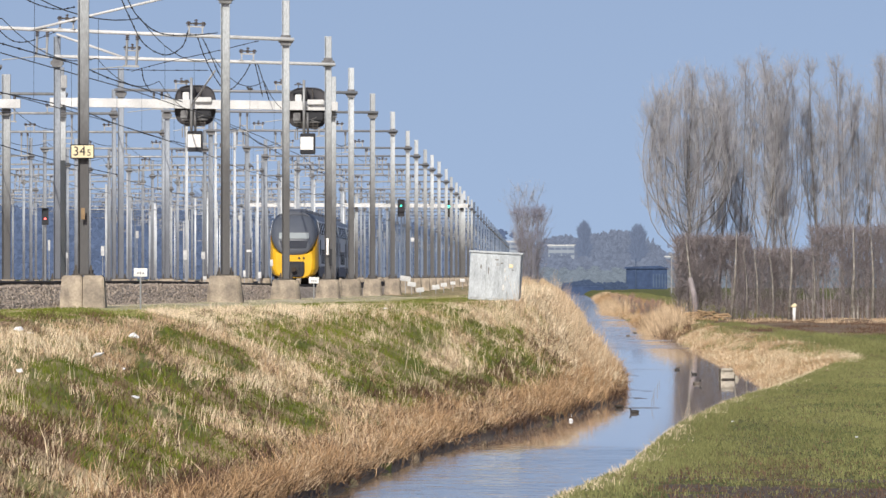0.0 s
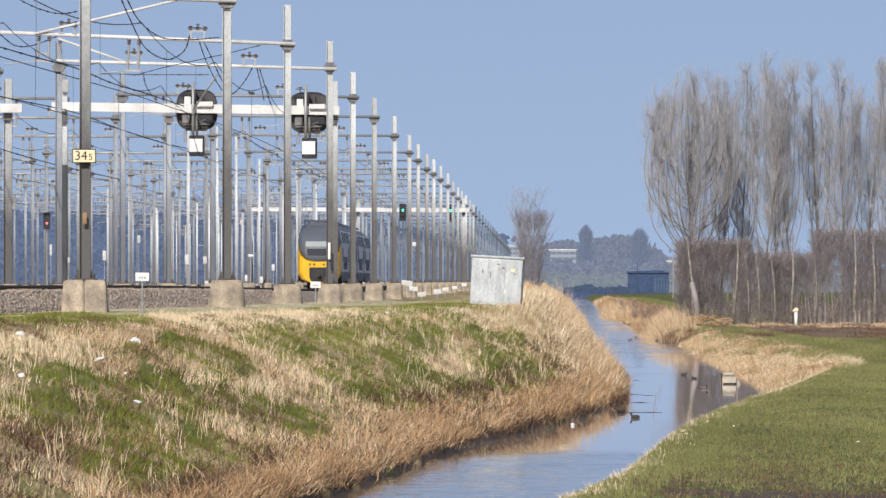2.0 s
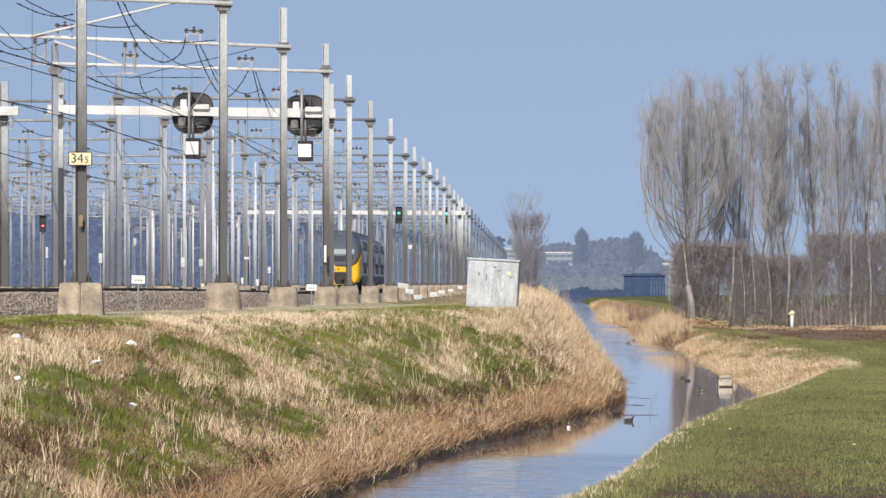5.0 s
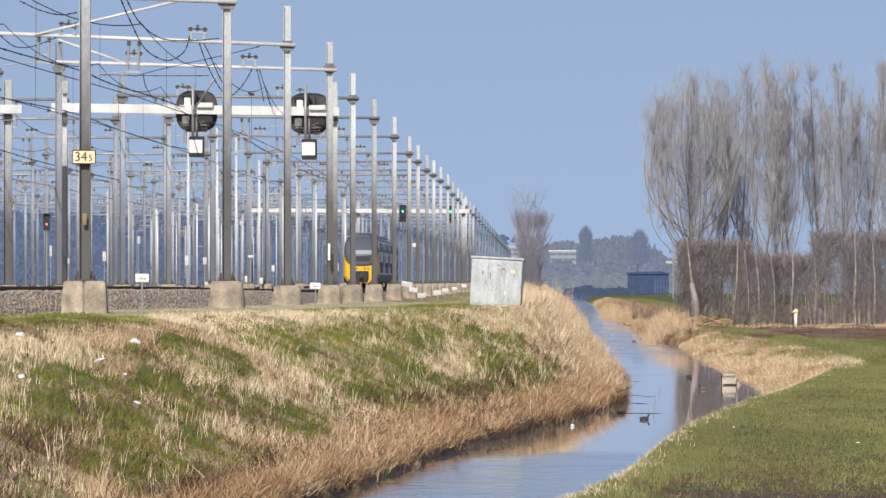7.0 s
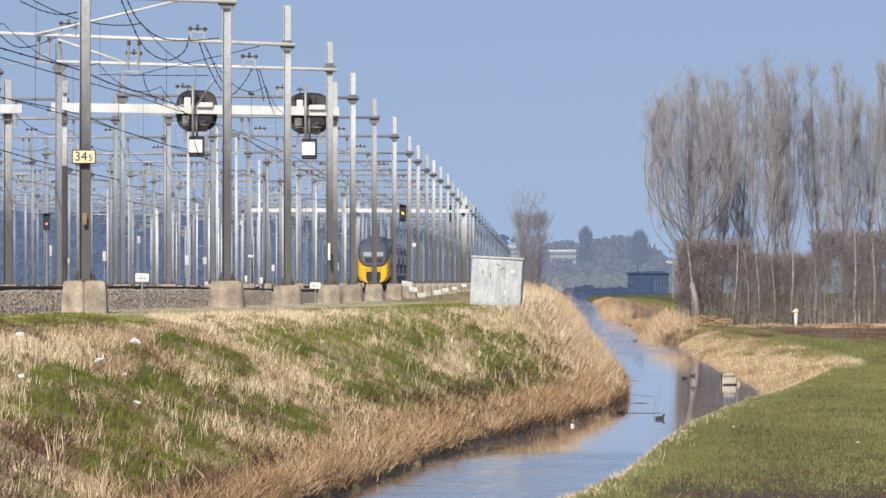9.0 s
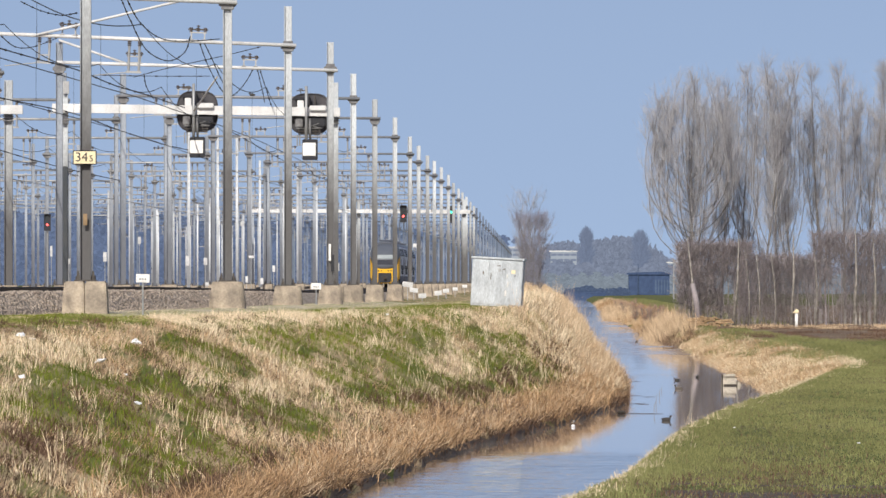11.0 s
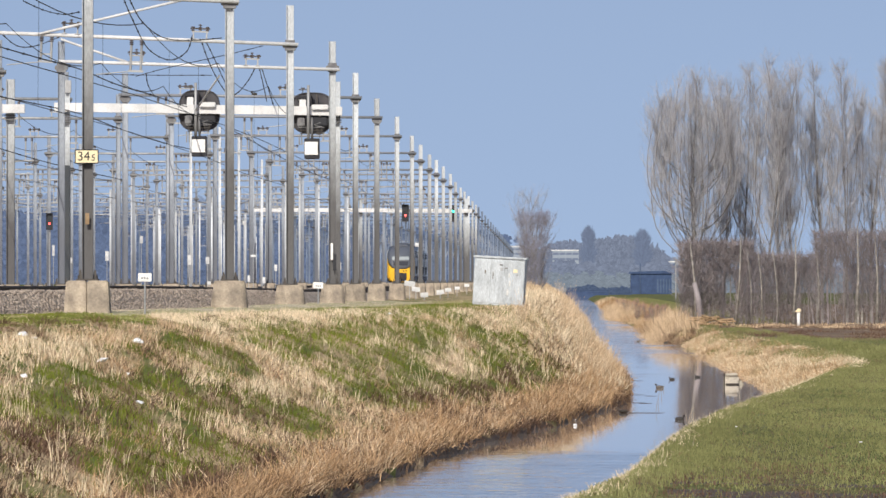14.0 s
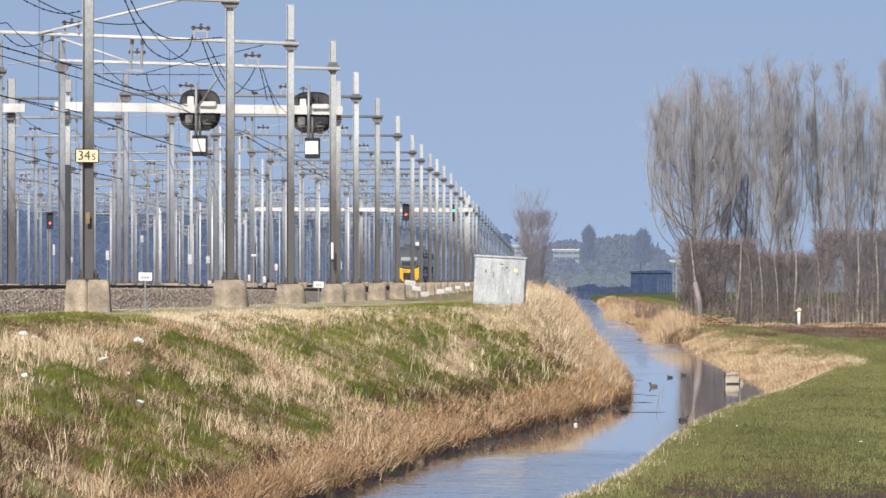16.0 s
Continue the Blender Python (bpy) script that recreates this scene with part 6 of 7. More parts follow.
# bands down the bank, placed to fit the camera's view: start x, y, end x, y, half width
GREEN_BANDS = ((-8.5, 155, -7.1, 156, 0.14), (-8.3, 146, -7.7, 145, 0.18), (-7.4, 151, -6.9, 151, 0.1), (-6.7, 140, -5.0, 140, 0.22), (-6.0, 154, -5.2, 149, 0.14), (-7.7, 187, -6.4, 191, 0.2),
               (-7.5, 167, -6.3, 169, 0.13), (-6.6, 169, -4.7, 180, 0.17), (-6.5, 213, -4.6, 218, 0.27), (-5.0, 207, -3.3, 212, 0.24), (-5.4, 228, -3.1, 244, 0.2),
               (-4.3, 229, -3.5, 228, 0.26), (-1.6, 247, -0.1, 253, 0.3), (-0.3, 264, 0.9, 273, 0.2), (-2.4, 260, -1.0, 273, 0.11), (-3.0, 222, -1.6, 236, 0.18))
STRAW_BANDS = ((-9.5, 158, -8.4, 163, 0.15), (-7.4, 203, -6.4, 203, 0.22), (-6.2, 197, -4.7, 208, 0.2), (-6.7, 171, -5.3, 187, 0.16), (-4.7, 227, -4.3, 237, 0.16), (-3.5, 237, -1.9, 243, 0.26), (-2.3, 270, -0.5, 275, 0.3), (-1.5, 287, 0.2, 282, 0.3))


def banded(x, y, bands):
    """1 within the bands, falling off to 0 round them; distances weighted as the camera sees the bank."""
    x, y = np.asarray(x, float), np.asarray(y, float)
    wob = 0.15 + 1.7 * fractal(x / 0.32, y / 2.2, 17)
    best = np.zeros_like(x)
    for x0, y0, x1, y1, w in bands:
        p0, q0 = x0 + 0.03 * y0, 0.42 * x0 - 0.034 * y0
        dp, dq = x1 + 0.03 * y1 - p0, 0.42 * x1 - 0.034 * y1 - q0
        p, q = x + 0.03 * y - p0, 0.42 * x - 0.034 * y - q0
        t = np.clip((p * dp + q * dq) / (dp * dp + dq * dq), 0, 1)
        best = np.maximum(best, np.clip(2.0 - np.hypot(p - t * dp, q - t * dq) / (w * wob), 0, 1))
    return best


def patches(x, y):
    """Where the bank is straw (near 1) and where it is green (near 0), in bands down the bank."""
    loose = fractal(x / 0.55 + 0.05 * y, y / 5.0, 7) - 0.5
    return 0.660 - 0.085 * smooth(y, 195, 215) + 0.5 * loose - 0.24 * banded(x, y, GREEN_BANDS) - 0.065 * smooth(y, 215, 235) * (1 - smooth(y, 262, 285)) + 0.14 * banded(x, y, STRAW_BANDS) + 0.09 * smooth(y, 262, 290) + 0.1 * dry_spot(x, y)


def blades(name, x, y, z, length, width, lean, rng, bend=0.35, drift=(0.0, 0.0), short=False):
    """Many bent, tapering blades as one mesh; short ones are straight."""
    n = len(x)
    w = rng.uniform(0, 2 * math.pi, n)
    tilt = np.abs(rng.normal(0, lean, n))
    dx, dy = np.cos(w) * tilt + drift[0], np.sin(w) * tilt + drift[1]
    d = np.stack([dx, dy, np.ones(n)], -1)
    d /= np.linalg.norm(d, axis=1, keepdims=True)
    root = np.stack([x, y, z], -1)
    side = np.stack([np.cos(w * 1.7) * 0.4 + 0.9, np.sin(w * 1.7) * 0.5, 0 * w], -1)
    side /= np.linalg.norm(side, axis=1, keepdims=True)
    side *= np.broadcast_to(width, n)[:, None] / 2
    ln = np.broadcast_to(length, n)[:, None]
    m = root + d * ln * 0.55
    e = d + np.stack([dx, dy, -np.abs(rng.normal(0, bend, n))], -1) * 0.9
    tip = m + e / np.linalg.norm(e, axis=1, keepdims=True) * ln * 0.45
    if short:
        v = np.stack([root - side, root + side, tip - side * 0.25, tip + side * 0.25], 1).reshape(-1, 3)
        return bulk(name, v, np.array([(0, 1, 3, 2)])[None].repeat(n, 0).reshape(n, 4) + (np.arange(n) * 4)[:, None])
    v = np.stack([root - side, root + side, m - side * 0.8, m + side * 0.8, tip - side * 0.2, tip + side * 0.2], 1).reshape(-1, 3)
    f = np.array([(0, 1, 3, 2), (2, 3, 5, 4)])
    return bulk(name, v, (f[None] + (np.arange(n) * 6)[:, None, None]).reshape(-1, 4))


STRAW = material("dry_straw_grass", (0.62, 0.48, 0.33), 0.9, 0, (0.42, 0.305, 0.195), 0.8, 20, 0, per_island=0.5, spec=0.15, stretch=(1, 0.2, 1), grain=0.1)
PALE = material("pale_dead_grass", (0.74, 0.63, 0.46), 0.9, 0, (0.60, 0.49, 0.34), 0.8, 20, 0, per_island=0.4, spec=0.15, grain=0.1)
GREEN = material("green_grass", (0.150, 0.176, 0.024), 0.8, 0, (0.085, 0.108, 0.016), 0.8, 20, 0, per_island=0.35, spec=0.2, stretch=(1, 0.2, 1), grain=0.1)
FIELD_GREEN = material("field_grass", (0.208, 0.214, 0.088), 0.8, 0, (0.15, 0.156, 0.062), 0.4, 20, 0, per_island=0.3, spec=0.2, stretch=(1, 0.1, 1), grain=0.1)
VERGE_GREEN = material("trodden_grass", (0.33, 0.32, 0.14), 0.85, 0, (0.25, 0.26, 0.10), 0.6, 20, 0, per_island=0.3, spec=0.15, stretch=(1, 0.2, 1), grain=0.1)
RUST = material("brown_matted_sedge", (0.48, 0.322, 0.185), 0.9, 0, (0.29, 0.182, 0.10), 0.9, 20, 0, per_island=0.4, spec=0.15, stretch=(1, 0.2, 1), grain=0.1)


def scatter(rng, n, y0, y1, fall=1.0):
    """Distances between y0 and y1, denser near the camera."""
    return y0 * (y1 / y0) ** (rng.uniform(0, 1, n) ** fall)


def cover(name, mat, label, n, y0, y1, place, seed, want, length, width, lean, bend=0.35, drift=(0, 0), clump=0, fall=1.0, shoulder=False):
    """Scatter blades where want(x, y, t) says; place gives the strip's two edges at y."""
    rng = np.random.default_rng(seed)
    y = scatter(rng, n, y0, y1, fall)
    a, b = place(y)
    t = rng.uniform(0, 1, n)
    x = a + (b - a) * t
    keep = rng.uniform(0, 1, n) < want(x, y, t)
    x, y, t = x[keep], y[keep], t[keep]
    low = 0.28 + 0.72 * smooth(t, 0.12, 0.34) if shoulder else np.ones(len(x))
    if clump:
        low = np.repeat(low, clump)
        # blades of one tuft lean the same way and are of one height
        size, wx, wy = rng.uniform(0.55, 1.15, len(x)), rng.normal(0, 0.8 * lean, len(x)), rng.normal(0, 0.8 * lean, len(x))
        size, wx, wy = (np.repeat(v, clump) for v in (size, wx, wy))
        x, y = np.repeat(x, clump) + rng.normal(0, 0.05, len(x) * clump), np.repeat(y, clump) + rng.normal(0, 0.25, len(y) * clump)
        drift, lean = (drift[0] + wx, drift[1] + wy), lean * 0.55
    else:
        size = 1.0
    k = len(x)
    size = size * low * (0.35 + 1.3 * fractal(x / 0.45, y / 3.0, seed + 90))
    z = ground_z(x, y) - 0.02
    me = blades(name, x, y, z, rng.uniform(*length, k) * size, rng.uniform(*width, k), lean, rng, bend, drift, length[1] < 0.27 or y0 > 252)
    ob = whole(name, me, mat, label, "grass", kind="stuff")
    return ob


def slope(y):
    return LEFT_CREST(y) - 0.9, LEFT_WATER(y) - 0.05


def smooth(v, a, b):
    return np.clip((v - a) / (b - a), 0, 1)


def below_top(t, y):
    """0 on the bank's shoulder, where only short grass grows, wider on the nearer stretch."""
    return smooth(t - 0.14 * (1 - smooth(y, 188, 212)), 0.02, 0.1)


MAT_X, MAT_Y, _ = ground_spot(45, 800, 100, 330)


def mat_of_stems(x, y):
    """Where a mat of fallen stems smothers the grass."""
    return np.exp(-((x - MAT_X) / 0.55) ** 2 - ((y - MAT_Y) / 8) ** 2)


# dark brown of dead stems, also used to paint shade between tufts
DEAD_AND_SHADE = material("dead_stems_and_shade", (0.16, 0.10, 0.068), 0.9, 0, (0.095, 0.062, 0.046), 0.9, 20, 0, per_island=0.4, spec=0.15, stretch=(1, 0.2, 1), grain=0.1)
cover("dark_stems", DEAD_AND_SHADE, "dark brown dead stems in the lower bank grass", 85000, 105, 330, slope, 22,
      lambda x, y, t: (0.75 * smooth(fractal(x / 0.8 + 0.06 * y, y / 6, 43), 0.46, 0.60) + 0.16) * (1 - 0.7 * smooth(y, 135, 185)) * smooth(t, 0.45, 0.65), (0.10, 0.34), (0.010, 0.018), 0.9, 0.9, drift=(0.1, -0.1), clump=2, fall=0.9, shoulder=True)
# dark blades added to darken the undercut foot of the bank
cover("water_edge_stems", DEAD_AND_SHADE, "dark stems standing in for the dark undercut at the water's edge", 15000, 105, 420, lambda y: (LEFT_WATER(y) - 0.55, LEFT_WATER(y) + 0.06), 24,
      lambda x, y, t: 0.3 + 0.6 * smooth(fractal(x / 0.4, y / 3, 47), 0.4, 0.6), (0.10, 0.34), (0.009, 0.018), 0.9, 0.9, drift=(0.3, -0.1), fall=0.9)
cover("green_grass", GREEN, "short green grass in bands on the railway bank", 190000, 108, 345, slope, 1,
      lambda x, y, t: (1 - 0.93 * smooth(patches(x, y), 0.57, 0.62)) * (1 - 0.7 * smooth(t, 0.75, 0.95)) * (1 - 0.9 * mat_of_stems(x, y)) + 0.06, (0.06, 0.16), (0.010, 0.018), 0.5, fall=0.9, shoulder=True)
cover("straw_grass", STRAW, "dry straw-coloured grass in tufts on the railway bank", 66000, 108, 345, slope, 2,
      lambda x, y, t: (0.95 * smooth(patches(x, y), 0.572, 0.635) + 0.012) * below_top(t, y) * (1 - 0.9 * mat_of_stems(x, y)) * (0.34 + 0.52 * smooth(y, 130, 185)), (0.07, 0.26), (0.008, 0.016), 0.5, 0.35, drift=(0.15, -0.1), clump=3, fall=0.9, shoulder=True)
cover("brown_grass", RUST, "brown flattened dead grass on the railway bank", 80000, 108, 345, slope, 21,
      lambda x, y, t: (0.6 * smooth(fractal(x / 0.9 + 0.07 * y, y / 7, 23), 0.52, 0.64) + 0.05) * below_top(t, y) * (1 - 0.6 * dry_spot(x, y)) * (1 - 0.85 * banded(x, y, GREEN_BANDS)), (0.08, 0.24), (0.009, 0.016), 0.7, 0.5, drift=(0.15, -0.1), clump=2, fall=0.9, shoulder=True)
cover("pale_grass", PALE, "pale dead grass stalks standing on the bank", 17000, 112, 345, slope, 3,
      lambda x, y, t: np.maximum(np.maximum(0.35 * smooth(fractal(x / 0.9, y / 6.0, 31), 0.54, 0.64), 0.95 * banded(x, y, STRAW_BANDS)), 0.5 * dry_spot(x, y)) * (1 - 0.9 * banded(x, y, GREEN_BANDS)) * below_top(t, y) * (1 - smooth(t, 0.85, 1)), (0.10, 0.28), (0.008, 0.013), 0.3, 0.1, clump=5, fall=0.9, shoulder=True)
cover("matted_sedge", RUST, "brown matted sedge hanging over the ditch edge", 46000, 105, 345, lambda y: (LEFT_WATER(y) - 1.1 - 0.9 * smooth(y, 145, 190), LEFT_WATER(y) - 0.06), 4,
      lambda x, y, t: smooth(t, 0.15, 0.7) * 0.8 * (0.25 + 0.75 * smooth(fractal(x / 0.3, y / 1.8, 46), 0.4, 0.55)), (0.22, 0.62), (0.008, 0.016), 0.9, 0.6, drift=(0.15, -0.05), clump=3, fall=0.9)
cover("bank_sedge", STRAW, "straw sedge mixed along the ditch edge", 30000, 105, 345, lambda y: (LEFT_WATER(y) - 1.0 - 0.8 * smooth(y, 145, 190), LEFT_WATER(y) - 0.08), 5,
      lambda x, y, t: (0.1 + 0.4 * smooth(t, 0.2, 0.8)) * (0.4 + 0.6 * smooth(y, 125, 170)), (0.2, 0.55), (0.009, 0.016), 0.9, 0.6, drift=(0.15, -0.05), clump=3, fall=0.9)
cover("reed_bed", PALE, "tall dry tan reeds along the ditch bank", 34000, 250, 900, lambda y: (LEFT_WATER(y) - 1.6 - 2.6 * smooth(y, 275, 310), LEFT_WATER(y) - 0.1), 6,
      lambda x, y, t: (0.04 + 0.96 * smooth(fractal(x / 0.38, y / 4, 27), 0.50, 0.57)) * smooth(y, 250, 305) * (0.3 + 0.7 * smooth(t, 0.1, 0.4)), (0.15, 0.7), (0.009, 0.019), 0.5, 0.4, drift=(0.25, -0.05), clump=4, fall=0.8)
cover("reed_green", GREEN, "green grass between the reeds on the bank", 11000, 240, 310, lambda y: (LEFT_CREST(y) + 0.3, LEFT_WATER(y) - 0.4), 29,
      lambda x, y, t: smooth(fractal(x / 0.8 + 0.05 * y, y / 8, 57), 0.50, 0.60), (0.08, 0.2), (0.010, 0.018), 0.5, 0.4, clump=2)
cover("reed_straw", STRAW, "tan reeds leaning among pale ones", 20000, 255, 800, lambda y: (LEFT_WATER(y) - 2.2, LEFT_WATER(y)), 58,
      lambda x, y, t: (0.1 + 0.9 * smooth(fractal(x / 0.5, y / 6, 59), 0.44, 0.6)) * smooth(y, 255, 310), (0.2, 0.7), (0.008, 0.016), 0.55, 0.8, drift=(0.2, -0.1), clump=3, fall=0.8)
cover("reed_litter", RUST, "brown broken reeds among the standing ones", 40000, 250, 700, lambda y: (LEFT_WATER(y) - 2.8, LEFT_WATER(y) + 0.04), 28,
      lambda x, y, t: 0.6 * smooth(y, 250, 290) * (0.3 + 0.7 * smooth(t, 0.5, 0.9)), (0.15, 0.5), (0.008, 0.016), 0.7, 0.9, drift=(0.2, -0.15), clump=2, fall=0.8)
cover("far_reed_bed", STRAW, "dry tan reeds along the far ditch", 30000, 600, 1900, lambda y: (LEFT_CREST(y) - 0.5, LEFT_WATER(y) + 0.3), 7,
      lambda x, y, t: 0.3 + 0.5 * t, (0.4, 0.9), (0.03, 0.05), 0.25, 0.4)
cover("crest_grass", VERGE_GREEN, "short yellow-green grass along the bank top", 60000, 150, 420, lambda y: (ROW(y) + 0.7, LEFT_CREST(y) + 0.5), 8,
      lambda x, y, t: 0.75 * smooth(fractal(x / 0.9, y / 7, 42), 0.36, 0.5) * (1 - 0.85 * smooth(y, 200, 225) * (1 - smooth(x, ROW(y) + 2.6, ROW(y) + 5))), (0.02, 0.065), (0.012, 0.022), 0.5)
cover("crest_green", GREEN, "short green grass along the nearer bank top", 44000, 150, 206, lambda y: (LEFT_CREST(y) - 1.6, LEFT_CREST(y) + 0.45), 90,
      lambda x, y, t: 0.95 * smooth(fractal(x / 0.9, y / 6, 92), 0.28, 0.40) * (1 - smooth(y, 192, 206)), (0.02, 0.07), (0.012, 0.02), 0.5)
cover("cabinet_green", GREEN, "short green grass on the bank top beside the cabinet", 26000, 228, 345, lambda y: (np.maximum(LEFT_CREST(y) - 4.5, ROW(y) + 2.2), LEFT_CREST(y) + 0.5), 91,
      lambda x, y, t: 0.8 * smooth(fractal(x / 1.1, y / 9, 93), 0.36, 0.52) * smooth(y, 228, 246), (0.03, 0.08), (0.014, 0.022), 0.5)
cover("crest_straw", PALE, "thin dead grass among the bank-top grass", 22000, 150, 420, lambda y: (ROW(y) + 0.4, LEFT_CREST(y) + 0.3), 9,
      lambda x, y, t: 0.4 * smooth(fractal(x / 1.2, y / 8, 41), 0.5, 0.62) * smooth(x, ROW(y) + 1.2, ROW(y) + 2.5), (0.03, 0.08), (0.010, 0.016), 0.7, 0.6, clump=2)
cover("bay_reeds", STRAW, "dry tan grass on the sloping ditch bank", 52000, 285, 600, lambda y: (RIGHT_WATER(y) - 0.1, RIGHT_CREST(y) + 0.3), 10,
      lambda x, y, t: (0.9 - 0.8 * smooth(t, 0.35, 0.75)) * (0.3 + 0.7 * smooth(fractal(x / 0.8, y / 10, 33), 0.4, 0.6)), (0.07, 0.25), (0.012, 0.022), 0.6, 0.8, drift=(-0.15, -0.1), clump=2)
cover("bay_green", FIELD_GREEN, "green grass at the top of the ditch bank", 34000, 325, 600, lambda y: (RIGHT_CREST(y) - 0.9 - 1.3 * smooth(y, 355, 395), RIGHT_CREST(y) + 3.0), 11,
      lambda x, y, t: smooth(fractal(x / 1.0, y / 14, 51), 0.44, 0.58), (0.10, 0.20), (0.018, 0.032), 0.4, clump=2)
cover("far_bank_reeds", STRAW, "dry tan reeds on the far ditch bank", 22000, 600, 1500, lambda y: (RIGHT_WATER(y) - 0.2, RIGHT_CREST(y) + 1.6), 12,
      lambda x, y, t: 0.12 + 0.7 * smooth(fractal(x / 2.2, y / 70, 61), 0.48, 0.58), (0.12, 0.42), (0.02, 0.04), 0.6, 0.7)
cover("field_grass", FIELD_GREEN, "short green winter grass on the flat field", 125000, 108, 440, lambda y: (RIGHT_CREST(y) - 0.1, np.maximum(y * 0.0375, RIGHT_CREST(y) + 0.5)), 13,
      lambda x, y, t: (0.5 + 0.5 * smooth(fractal(x / 1.2, y / 12, 71), 0.35, 0.55)) * (1 - 0.9 * (1 - smooth(y + 14 * fractal(x / 0.5, y / 5, 73), 126, 148)) * smooth(x, 0.3, 1.2)), (0.03, 0.08), (0.015, 0.026), 0.5)
cover("field_edge_straw", PALE, "pale long grass along the field's ditch edge", 26000, 106, 335, lambda y: (RIGHT_WATER(y) - 0.05, RIGHT_CREST(y) + 0.45), 14,
      lambda x, y, t: (0.8 - 0.75 * smooth(t, 0.4, 0.85)) * (0.3 + 0.7 * smooth(fractal(x / 0.8, y / 6, 81), 0.35, 0.6)), (0.05, 0.15), (0.006, 0.011), 0.6, 0.6, drift=(-0.1, 0), clump=4)
cover("field_edge_green", FIELD_GREEN, "longer green grass along the field's edge", 30000, 106, 335, lambda y: (RIGHT_CREST(y) - 0.5, RIGHT_CREST(y) + 0.9), 15,
      lambda x, y, t: 0.8 + 0 * t, (0.03, 0.09), (0.010, 0.018), 0.5)
cover("soil_stubble", DEAD_AND_SHADE, "brown dead stubble on the bare soil strip", 34000, 425, 570, lambda y: (RIGHT_CREST(y) + 0.3, y * 0.04), 16,
      lambda x, y, t: 0.5 * smooth(fractal(x / 2, y / 20, 91), 0.45, 0.65), (0.06, 0.2), (0.02, 0.035), 0.6)
cover("bay_litter", RUST, "brown flattened dead grass on the sloping ditch bank", 22000, 285, 620, lambda y: (RIGHT_WATER(y) - 0.1, RIGHT_CREST(y) + 0.2), 34,
      lambda x, y, t: 0.75 - 0.5 * smooth(t, 0.5, 1), (0.08, 0.28), (0.014, 0.024), 0.9, 0.9, drift=(-0.15, -0.1))
cover("bay_pale", PALE, "pale dead grass on the ditch bank", 46000, 290, 560, lambda y: (RIGHT_WATER(y) + 0.2, RIGHT_CREST(y) + 0.6), 35,
      lambda x, y, t: smooth(fractal(x / 0.9, y / 12, 36), 0.36, 0.5) * (1 - 0.6 * smooth(t, 0.7, 0.95)) * (1 - 0.85 * smooth(t, 0.4, 0.6) * smooth(y, 355, 395)), (0.06, 0.2), (0.012, 0.02), 0.7, 0.7, clump=2)
cover("field_dead_grass", DEAD_AND_SHADE, "brown dead grass thinly spread in the field", 60000, 106, 430, lambda y: (RIGHT_CREST(y) + 0.2, np.maximum(y * 0.0375, RIGHT_CREST(y) + 0.5)), 37,
      lambda x, y, t: 0.22 + 0.9 * smooth(fractal(x / 0.9, y / 8, 38), 0.46, 0.60) * (1 - 0.85 * smooth(y, 122, 150)) + 0.9 * (1 - smooth(y + 14 * fractal(x / 0.5, y / 5, 73), 126, 148)) * smooth(x, 0.3, 1.2), (0.03, 0.08), (0.012, 0.02), 0.8, 0.9)
cover("far_bank_green", FIELD_GREEN, "green grass beyond the ditch bank", 22000, 600, 1500, lambda y: (RIGHT_CREST(y) + 0.4, RIGHT_CREST(y) + 7), 39,
      lambda x, y, t: 0.8 + 0 * t, (0.08, 0.2), (0.03, 0.05), 0.5)
cover("fallen_stems", DEAD_AND_SHADE, "purple-brown mat of fallen dead stems low on the bank", 26000, 104, 170, slope, 61,
      lambda x, y, t: 0.95 * mat_of_stems(x, y) * (0.3 + 0.7 * smooth(fractal(x / 0.35, y / 2, 62), 0.4, 0.6)), (0.15, 0.5), (0.007, 0.013), 0.9, 0.9, drift=(0.2, -0.1), clump=2, shoulder=True)
cover("standing_stalks", PALE, "tall single dry stalks standing on the bank", 2600, 106, 262, slope, 63,
      lambda x, y, t: 0.75 * smooth(fractal(x / 0.7, y / 5, 64), 0.50, 0.62) * smooth(t, 0.25, 0.4) * (1 - smooth(t, 0.9, 1)) + 0.02, (0.22, 0.45), (0.007, 0.010), 0.16, 0.06, drift=(0.04, 0), clump=3, fall=0.9, shoulder=True)
cover("verge_straw", PALE, "thin pale dead grass at the foot of the ballast", 14000, 150, 400, lambda y: (ROW(y) - 0.65, ROW(y) + 2.6), 65,
      lambda x, y, t: (0.25 + 0.75 * smooth(fractal(x / 0.6, y / 6, 66), 0.42, 0.6)) * (1 - 0.7 * smooth(t, 0.5, 1)), (0.02, 0.07), (0.008, 0.014), 0.8, clump=2)
cover("cabinet_straw", PALE, "pale flattened straw on the bank below the cabinet", 11000, 205, 300, lambda y: (LEFT_CREST(y) + 0.3, LEFT_WATER(y) - 0.4), 67,
      lambda x, y, t: (0.3 + 0.7 * smooth(fractal(x / 0.7 + 0.06 * y, y / 7, 68), 0.38, 0.5)) * smooth(y, 228, 262) * (1 - 0.9 * banded(x, y, GREEN_BANDS)), (0.06, 0.2), (0.007, 0.013), 0.6, 0.4, drift=(0.15, -0.1), clump=2)
cover("hedge_foot_straw", STRAW, "tan dead grass and brush at the hedge foot", 9000, 535, 572, lambda y: (px(1290, 560), y * 0.041), 69,
      lambda x, y, t: 0.15 + 0.85 * smooth(fractal(x / 1.6, y / 12, 70), 0.46, 0.6), (0.08, 0.3), (0.02, 0.035), 0.7, 0.8, clump=2)
